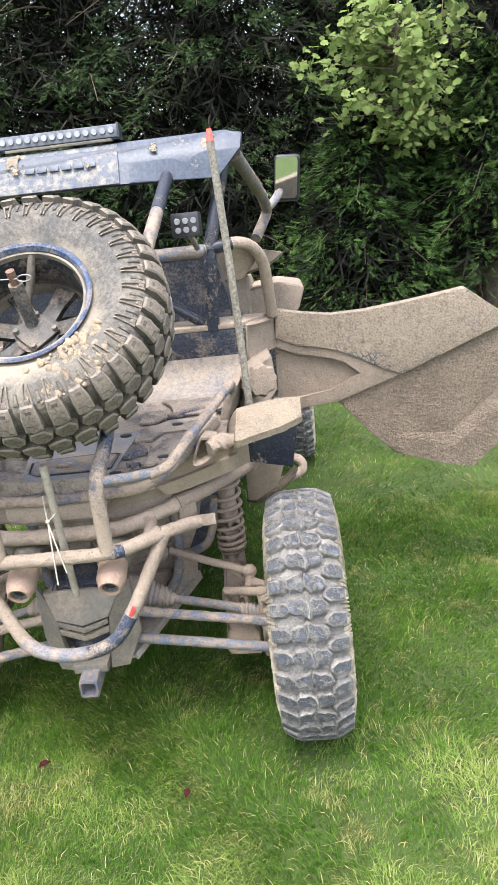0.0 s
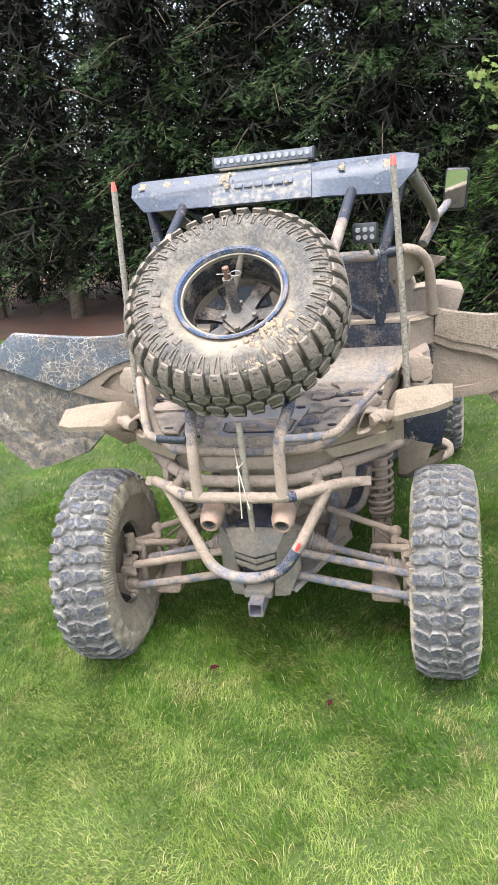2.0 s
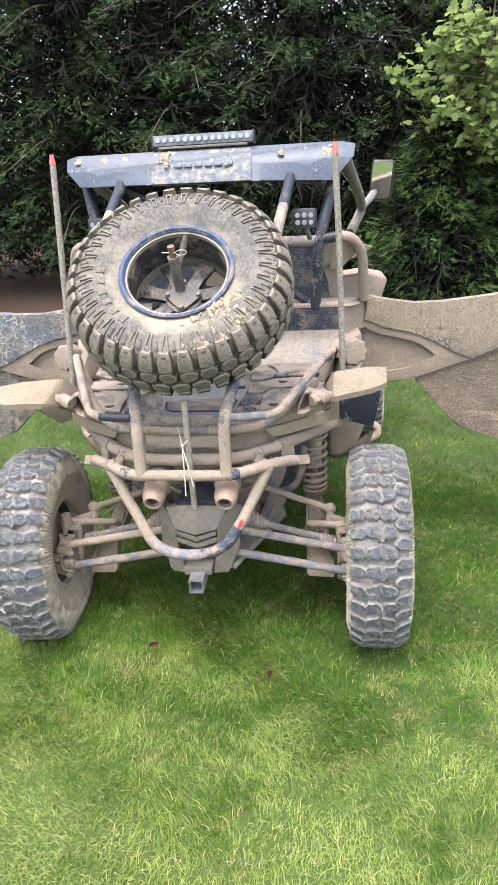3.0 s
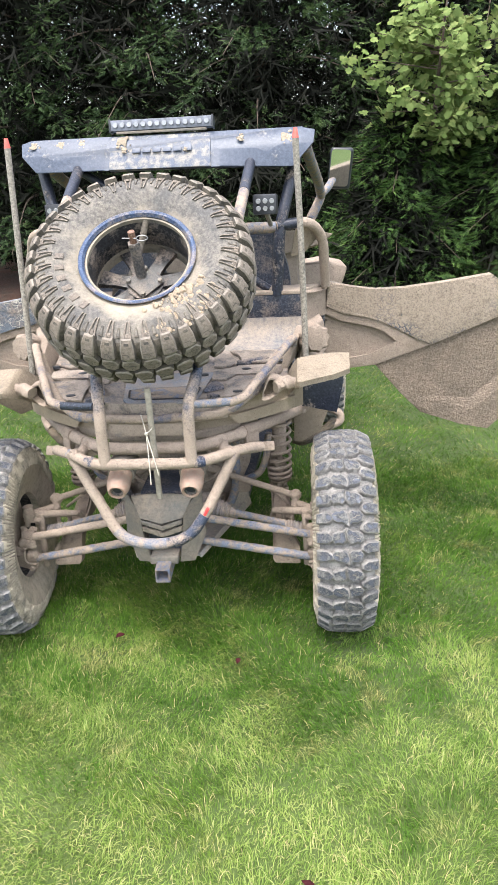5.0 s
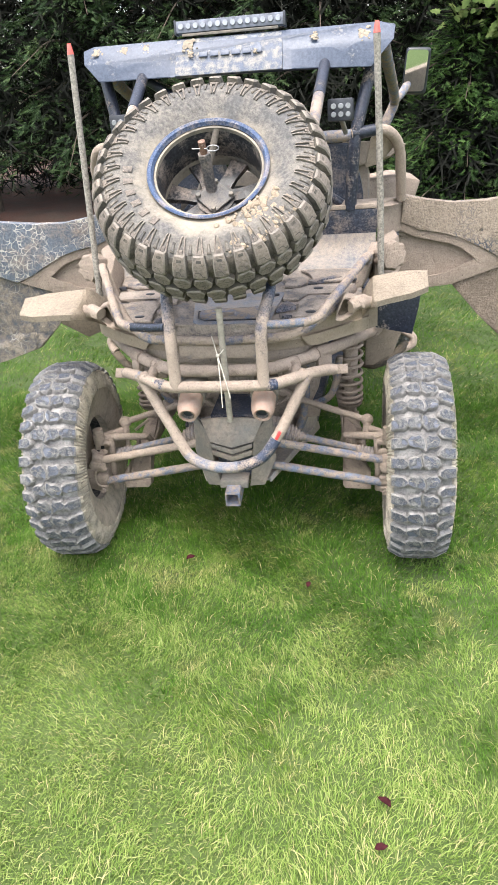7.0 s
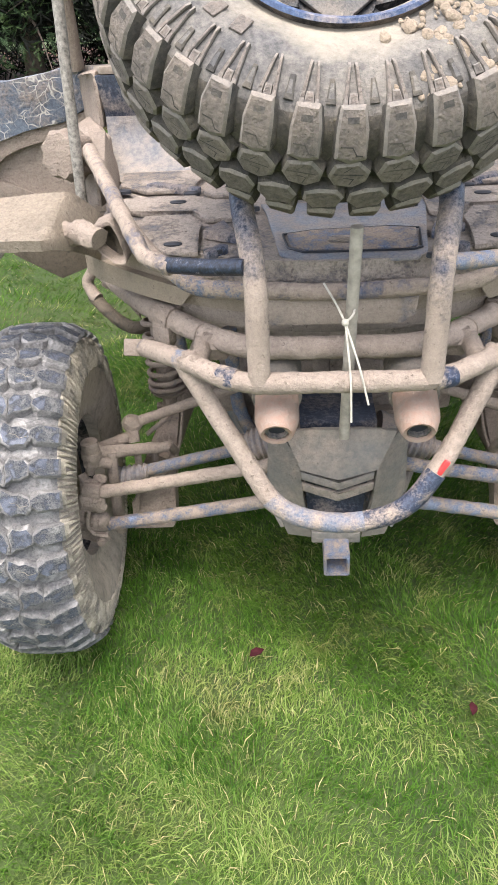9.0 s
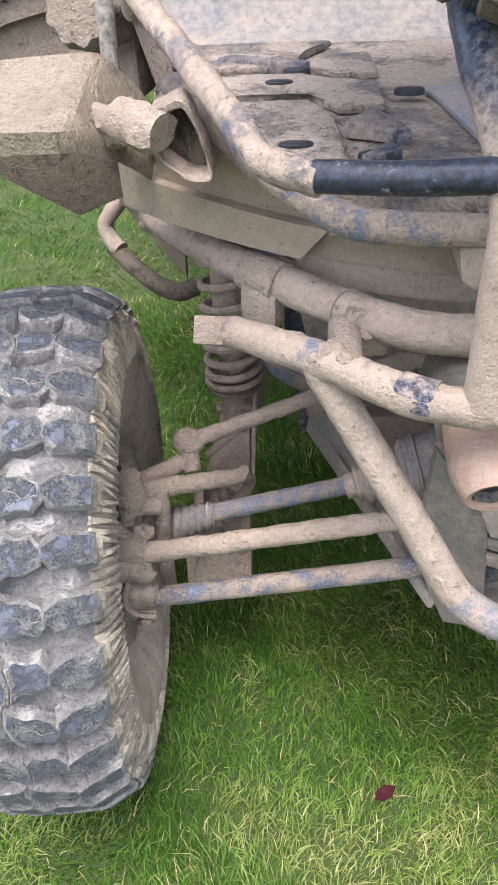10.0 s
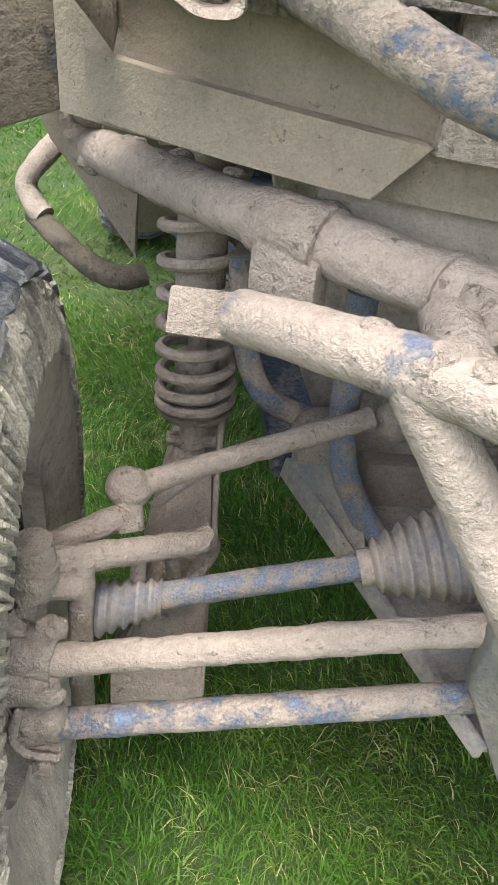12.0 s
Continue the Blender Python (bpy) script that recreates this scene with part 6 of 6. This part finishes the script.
pale_c = ramp(n, l, rnd, [(0.0, (0.095, 0.165, 0.028)), (0.45, (0.205, 0.29, 0.066)), (0.8, (0.32, 0.38, 0.12)), (1.0, (0.46, 0.42, 0.22))])
k3 = noise_node(n, l, 9, 6, 0.75)
thatch = noise_node(n, l, 6.0, 5, 0.7)
wide_k = noise_node(n, l, 1.5, 6, 0.68)
k4 = noise_node(n, l, 1.7, 5, 0.7, stretch=(1, 2.2, 1))
c2 = mixer(n, l, ramp(n, l, patch, [(0.49, 0.0), (0.64, 0.6)]), c1, (0.125, 0.235, 0.033))
c2 = mixer(n, l, ramp(n, l, wide_k, [(0.53, 0.0), (0.66, 0.25)]), c2, ramp(n, l, rnd, [(0.0, (0.16, 0.23, 0.03)), (0.6, (0.34, 0.43, 0.08)), (1.0, (0.60, 0.56, 0.26))]))
c2 = mixer(n, l, ramp(n, l, thatch, [(0.53, 0.0), (0.66, 0.6)]), c2, ramp(n, l, rnd, [(0.0, (0.11, 0.11, 0.035)), (0.5, (0.27, 0.235, 0.10)), (1.0, (0.48, 0.395, 0.21))]))
c2 = mixer(n, l, ramp(n, l, k3, [(0.34, 0.26), (0.48, 0.0)]), c2, (0.06, 0.13, 0.015))
c2 = mixer(n, l, ramp(n, l, k4, [(0.33, 0.18), (0.46, 0.0)]), c2, (0.10, 0.215, 0.026))
c2 = mixer(n, l, pale, c2, pale_c)
c2 = mixer(n, l, ramp(n, l, rnd, [(0.955, 0.0), (0.965, 0.75)]), c2, (0.44, 0.37, 0.19))
l.new(c2, b.inputs["Base Color"])
b.inputs["Roughness"].default_value = 0.55
b.inputs["Specular IOR Level"].default_value = 0.15
tr = n.new("ShaderNodeBsdfTranslucent")
l.new(c2, tr.inputs["Color"])
ms = n.new("ShaderNodeMixShader")
ms.inputs[0].default_value = 0.36
l.new(b.outputs[0], ms.inputs[1])
l.new(tr.outputs[0], ms.inputs[2])
l.new(ms.outputs[0], n["Material Output"].inputs["Surface"])


def blades(name, count, x0, x1, y0, y1, high, wide, seed, label, simple=False, fade=0.0):
    rng = np.random.default_rng(seed)
    x, y = rng.uniform(x0, x1, count), rng.uniform(y0, y1, count)
    keep = np.abs(x - 0.15) < 0.95 + 0.62 * (y + 1.8)
    if fade:
        rim = np.minimum(np.minimum(x - x0, x1 - x), np.minimum(y - y0, y1 - y)) / fade
        keep &= rng.uniform(0, 1, count) < rim
    x, y = x[keep], y[keep]
    count = len(x)
    tuft = np.sin(x * 7.3 + 2.1 * np.sin(y * 5.1)) + np.sin(y * 8.9 + 1.7 * np.sin(x * 6.3 + 1)) + 0.7 * np.sin(x * 19 + 2 * np.sin(y * 17)) + 0.7 * np.sin(y * 23 + 2 * np.sin(x * 15))
    h = high * rng.uniform(0.5, 1.2, count) * (1 + 0.13 * tuft)
    w = wide * rng.uniform(0.7, 1.3, count)
    lie = 1.6 * np.sin(x * 2.1 + 1.3 + 0.8 * np.sin(y * 2.6)) + 1.4 * np.cos(y * 2.3 + np.sin(x * 3.1)) + 0.9 * np.sin(x * 9 + y * 7) + 0.5 * tuft
    az = rng.normal(0, 0.95, count) + lie
    bend = rng.uniform(0.55, 1.7, count)
    face = rng.uniform(0, 2 * np.pi, count)
    px, py = np.cos(face) * w / 2, np.sin(face) * w / 2
    dx, dy = np.cos(az), np.sin(az)
    v = np.zeros((count, 5, 3))
    v[:, 0] = np.stack([x - px, y - py, np.full(count, -0.004)], 1)
    v[:, 1] = np.stack([x + px, y + py, np.full(count, -0.004)], 1)
    mx, my, mz = x + dx * h * 0.30 * bend, y + dy * h * 0.30 * bend, h * (0.60 - 0.14 * bend)
    v[:, 2] = np.stack([mx + px * 0.8, my + py * 0.8, mz], 1)
    v[:, 3] = np.stack([mx - px * 0.8, my - py * 0.8, mz], 1)
    v[:, 4] = np.stack([x + dx * h * 0.90 * bend, y + dy * h * 0.90 * bend, h * (1.02 - 0.48 * bend)], 1)
    order, sizes = ([0, 1, 2], [0]) if simple else ([0, 1, 2, 3, 3, 2, 4], [0, 4])
    if simple:
        v = v[:, [0, 1, 4]]
    nv, nl = v.shape[1], len(order)
    loops = (np.arange(count)[:, None] * nv + np.array(order)).ravel()
    me = bpy.data.meshes.new("mesh")
    me.vertices.add(count * nv)
    me.vertices.foreach_set("co", np.ascontiguousarray(v).ravel())
    me.loops.add(count * nl)
    me.loops.foreach_set("vertex_index", loops.astype(np.int32))
    me.polygons.add(count * len(sizes))
    starts = (np.arange(count)[:, None] * nl + np.array(sizes)).ravel()
    me.polygons.foreach_set("loop_start", starts.astype(np.int32))
    me.update()
    me.validate()
    ob = part(name, me, m_grass, None)
    return tagged(ob, label, "grass", kind="stuff")


blades("grass", 375000, -2.1, 2.3, -1.95, 1.9, 0.036, 0.0025, 1, "mown lawn grass lying in swirls, with straw-coloured blades", fade=0.35)
blades("grass", 80000, -1.35, 0.65, -0.75, 1.2, 0.034, 0.0016, 6, "fine lawn grass under the buggy", fade=0.5)
blades("grass", 190000, -3.8, 3.8, 1.0, 4.4, 0.042, 0.005, 2, "short mown lawn grass in front of the buggy", True, fade=0.5)
blades("grass", 90000, -6.5, 6.5, 4.0, 7.6, 0.06, 0.011, 3, "mown lawn grass towards the trees", True)
# ---- trees ----
m_bark = plain("grey_brown_bark", (0.075, 0.055, 0.042), 0.9, 0, 22, 0.5, 0.8)


def leaf_mat(name, stops, trans=0.25):
    m, n, l, b = node_mat(name)
    geo = n.new("ShaderNodeNewGeometry")
    k = noise_node(n, l, 1.4, 4)
    kb = noise_node(n, l, 5.5, 3)
    kc = noise_node(n, l, 11, 3, 0.6)
    pick = arith(n, l, "ADD", arith(n, l, "MULTIPLY", kc, 1.5), arith(n, l, "MULTIPLY", geo.outputs["Random Per Island"], 0.3))
    c1 = ramp(n, l, arith(n, l, "SUBTRACT", pick, 0.4), stops)
    c2 = mixer(n, l, ramp(n, l, k, [(0.38, 0.65), (0.60, 0.0)]), c1, tuple(v * 0.5 for v in stops[0][1]))
    c2 = mixer(n, l, ramp(n, l, kb, [(0.52, 0.0), (0.68, 0.55)]), c2, stops[-1][1])
    l.new(c2, b.inputs["Base Color"])
    b.inputs["Roughness"].default_value = 0.7
    b.inputs["Specular IOR Level"].default_value = 0.12
    tr = n.new("ShaderNodeBsdfTranslucent")
    l.new(c2, tr.inputs["Color"])
    ms = n.new("ShaderNodeMixShader")
    ms.inputs[0].default_value = trans
    l.new(b.outputs[0], ms.inputs[1])
    l.new(tr.outputs[0], ms.inputs[2])
    l.new(ms.outputs[0], n["Material Output"].inputs["Surface"])
    return m


conifer_leaf = leaf_mat("conifer_spray", [(0.0, (0.019, 0.040, 0.018)), (0.45, (0.037, 0.067, 0.028)), (0.8, (0.065, 0.103, 0.041)), (1.0, (0.113, 0.163, 0.058))], 0.15)
fresh_leaf = leaf_mat("fresh_conifer_spray", [(0.0, (0.023, 0.054, 0.018)), (0.45, (0.045, 0.092, 0.026)), (1.0, (0.129, 0.214, 0.054))], 0.2)
# Near-black twigs: the shade inside the crown, given as colour.
crown_shade_leaf = leaf_mat("inner_shade_sprays", [(0.0, (0.007, 0.008, 0.006)), (1.0, (0.012, 0.013, 0.009))], 0.0)
maple_leaf_mat = leaf_mat("maple_leaf", [(0.0, (0.088, 0.141, 0.040)), (0.5, (0.150, 0.211, 0.066)), (0.9, (0.220, 0.273, 0.097)), (1.0, (0.273, 0.290, 0.114))], 0.35)


def spray_shape():
    """One flat frond: a rib with leaflets to both sides, in the xy plane, tip towards +x, one metre long."""
    tris = []
    for i in range(6):
        t = 0.05 + 0.82 * i / 5
        for s in (-1, 1):
            ln = 0.46 * (1 - 0.55 * t) * (1.0 if i % 2 else 0.75) + 0.08
            tris.append(((t - 0.05, 0, 0), (t + 0.09, s * 0.02, 0.025), (t + ln * 0.74, s * ln * 0.66, 0.04 * t - 0.16 * ln)))
    tris.append(((0.0, -0.012, 0), (0.0, 0.012, 0), (1.05, 0, -0.06)))
    return np.array(tris)


SPRAY = spray_shape()
TWIG = np.array([[(0, -0.05, 0), (0.12, 0.05, 0), (1.0, 0.10, -0.1)], [(0.1, 0, 0), (0.3, 0.06, 0), (0.75, 0.55, -0.1)], [(0.2, 0.02, 0), (0.4, -0.04, 0), (0.85, -0.5, 0.05)]])


def scatter(shape, pos, fwd, up, size, name, mat, parent, label=""):
    """Copies of a small shape joined into one crown mesh."""
    fwd = fwd / np.linalg.norm(fwd, axis=1, keepdims=True)
    right = np.cross(fwd, up)
    right /= np.linalg.norm(right, axis=1, keepdims=True) + 1e-9
    upv = np.cross(right, fwd)
    q, k = shape.shape[0], shape.shape[1]
    flat = shape.reshape(-1, 3)
    v = pos[:, None] + size[:, None, None] * (flat[None, :, 0:1] * fwd[:, None] + flat[None, :, 1:2] * right[:, None] + flat[None, :, 2:3] * upv[:, None])
    count = len(pos) * q
    me = bpy.data.meshes.new("mesh")
    me.vertices.add(count * k)
    me.vertices.foreach_set("co", v.astype(np.float32).ravel())
    me.loops.add(count * k)
    me.loops.foreach_set("vertex_index", np.arange(count * k, dtype=np.int32))
    me.polygons.add(count)
    me.polygons.foreach_set("loop_start", np.arange(0, count * k, k, dtype=np.int32))
    me.update()
    me.validate()
    return part(name, me, mat, parent, label)


def conifer(x, y, high, reach, seed, dense, low=0.35, leaf=None, thick=1.0, label="tall dark green conifer with drooping feathery sprays"):
    rng = np.random.default_rng(seed)
    tree = tagged(new("conifer_tree"), label, "tree", group="conifer row")
    tree.location = (x, y, 0)
    bm = bmesh.new()
    tube(bm, [(0, 0, -0.1), (0.05, 0.02, high * 0.4), (0.0, 0.0, high)], 0.13, 1.0, seg=10, step=0.3, taper=0.02)
    part("trunk", bm, m_bark, tree)
    bm = bmesh.new()
    pos, fwd, size = [], [], []
    nb = int(dense)
    for i in range(nb):
        h = low + (high - low) * (i + rng.uniform()) / nb
        az = i * 2.399 + rng.uniform(-0.4, 0.4)
        ln = reach * (1 - (h / high) ** 1.6) * rng.uniform(0.6, 1.12) + 0.2
        d = np.array([math.cos(az), math.sin(az), 0])
        rise = rng.uniform(0.0, 0.3)
        line = lambda t: np.array([0, 0, h]) + d * ln * t + np.array([0, 0, ln * (rise * t - 0.42 * t * t)])  # noqa: E731
        if i % 2 == 0:
            tube(bm, [Vector(line(t)) for t in (0, 0.5, 1)], 0.018, 0.3, seg=5, step=0.4, taper=0.004)
        m = int((11 + 18 * ln) * thick * (2.3 if h < 4.0 else 0.2))
        for _ in range(m):
            t = rng.uniform(0.3, 1.0) ** 0.6
            side_off = rng.normal(0, 0.13 * ln * (1.15 - t) + 0.05)
            perp = np.array([-d[1], d[0], 0])
            p = line(t) + perp * side_off + np.array([0, 0, rng.normal(0, 0.06) - 0.25 * abs(side_off)])
            f = d * rng.uniform(0.4, 1.0) + perp * (np.sign(side_off) * rng.uniform(0, 0.9)) + np.array([0, 0, rng.uniform(-0.75, 0.35)])
            pos.append(p), fwd.append(f), size.append(rng.uniform(0.06, 0.135))
    part("limb_frame", bm, m_bark, tree)
    # Dark core twigs fill the crown and close gaps to the sky.
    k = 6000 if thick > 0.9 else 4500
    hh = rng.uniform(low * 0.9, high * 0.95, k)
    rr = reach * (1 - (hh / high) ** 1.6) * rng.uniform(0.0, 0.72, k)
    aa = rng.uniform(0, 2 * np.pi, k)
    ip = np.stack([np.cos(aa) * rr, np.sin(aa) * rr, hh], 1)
    scatter(TWIG, ip, rng.normal(0, 1, (k, 3)) + np.array([0, 0, -0.6]), rng.normal(0, 1, (k, 3)), rng.uniform(0.2, 0.45, k), "inner_crown", crown_shade_leaf, tree)
    up = np.array([0, 0, 1.0]) + rng.normal(0, 0.45, (len(pos), 3))
    scatter(SPRAY, np.array(pos), np.array(fwd), up, np.array(size), "crown", leaf or conifer_leaf, tree)
    return tree


spots = [(-6.6, 8.7, 7.2, 2.1), (-4.9, 8.3, 7.6, 2.0), (-3.2, 8.6, 7.4, 2.2), (-1.6, 8.9, 7.9, 2.2), (0.0, 8.5, 7.3, 2.2), (1.5, 8.8, 7.7, 2.1), (3.0, 8.2, 7.2, 2.3), (4.7, 8.6, 7.5, 2.1), (6.4, 8.5, 7.4, 2.1)]
for i, (x, y, high, reach) in enumerate(spots):
    conifer(x, y, high, reach, 30 + i, 150, low=1.0 if x < -1 or x > 2.5 else 0.5, thick=1.0 if abs(x - 0.2) < 5 else 0.4)
conifer(1.7, 6.8, 2.3, 1.15, 81, 110, low=0.12, leaf=fresh_leaf, label="low bushy conifer with fresh green tips")
conifer(3.1, 6.7, 2.75, 1.2, 82, 120, low=0.8, leaf=fresh_leaf, label="low bushy conifer with fresh green tips")
# Row added behind the trees to close bright sky gaps with dark.
for i in range(7):
    conifer(-7.2 + 2.3 * i, 10.9 + 0.4 * (i % 2), 8.2, 2.4, 60 + i, 80, low=0.25, thick=0.45, label="dark conifer added behind to close the sky gaps")


def maple_shape():
    pts = [(0, 0), (0.18, 0.20), (0.10, 0.42), (0.36, 0.36), (0.46, 0.52), (0.60, 0.26), (0.78, 0.30), (1.0, 0.0), (0.78, -0.30), (0.60, -0.26), (0.46, -0.52), (0.36, -0.36), (0.10, -0.42), (0.18, -0.20)]
    return np.array([[(x, y, -0.12 * abs(y) * 2 - 0.1 * x * x) for x, y in pts]])


rng = np.random.default_rng(9)
maple = tagged(new("young_maple"), "young maple with light yellow-green leaves among the conifers", "tree")
maple.location = (2.05, 6.4, 0)
bm = bmesh.new()
tube(bm, [(0, 0.5, -0.05), (-0.05, 0.3, 1.2), (0.0, 0.0, 2.6), (0.05, -0.1, 3.4)], 0.035, 0.5, seg=8, step=0.2, taper=0.008)
part("trunk", bm, m_bark, maple)
bm = bmesh.new()
pos, fwd, size = [], [], []
for i in range(52):
    h = rng.uniform(1.7, 3.05)
    az = rng.uniform(0, 2 * np.pi)
    ln = rng.uniform(0.25, 1.0) * (1.1 - abs(h - 2.3) * 0.55)
    d = np.array([math.cos(az), math.sin(az), rng.uniform(0.0, 0.35)])
    a = np.array([0, 0.0, h])
    tube(bm, [Vector(a), Vector(a + d * ln)], 0.008, seg=5, step=0.3, taper=0.003)
    for _ in range(30):
        t = rng.uniform(0.35, 1.05)
        p = a + d * ln * t + rng.normal(0, 0.075, 3)
        pos.append(p), fwd.append(d * 0.5 + rng.normal(0, 0.75, 3) + np.array([0, -0.2, -0.5])), size.append(rng.uniform(0.055, 0.13))
part("limb_frame", bm, m_bark, maple)
scatter(maple_shape(), np.array(pos), np.array(fwd), np.array([0, -0.55, 0.8]) + rng.normal(0, 0.35, (len(pos), 3)), np.array(size), "crown", maple_leaf_mat, maple)

# ---- fallen leaves ----
for i, (x, y, ang, sz) in enumerate(((-0.193, 0.01, 30, 0.042), (0.285, -0.14, 80, 0.036), (0.535, -1.02, 140, 0.044), (0.524, -1.145, 15, 0.036))):
    bm = bmesh.new()
    pts = [(0, 0), (0.25, 0.22), (0.6, 0.25), (1, 0), (0.6, -0.25), (0.25, -0.22)]
    slab(bm, [((px - 0.5) * sz, py * sz, 0.004 * math.sin(px * 5) + abs(py) * sz * 0.5) for px, py in pts], (0, 0, 0.0012))
    leaf = part("fallen_leaf", bm, dead_leaf, None)
    leaf.matrix_basis = pose(x, y, 0.034, 12, -8, ang)
    tagged(leaf, "dark red fallen leaf lying on the grass", "leaf", group="fallen leaves")
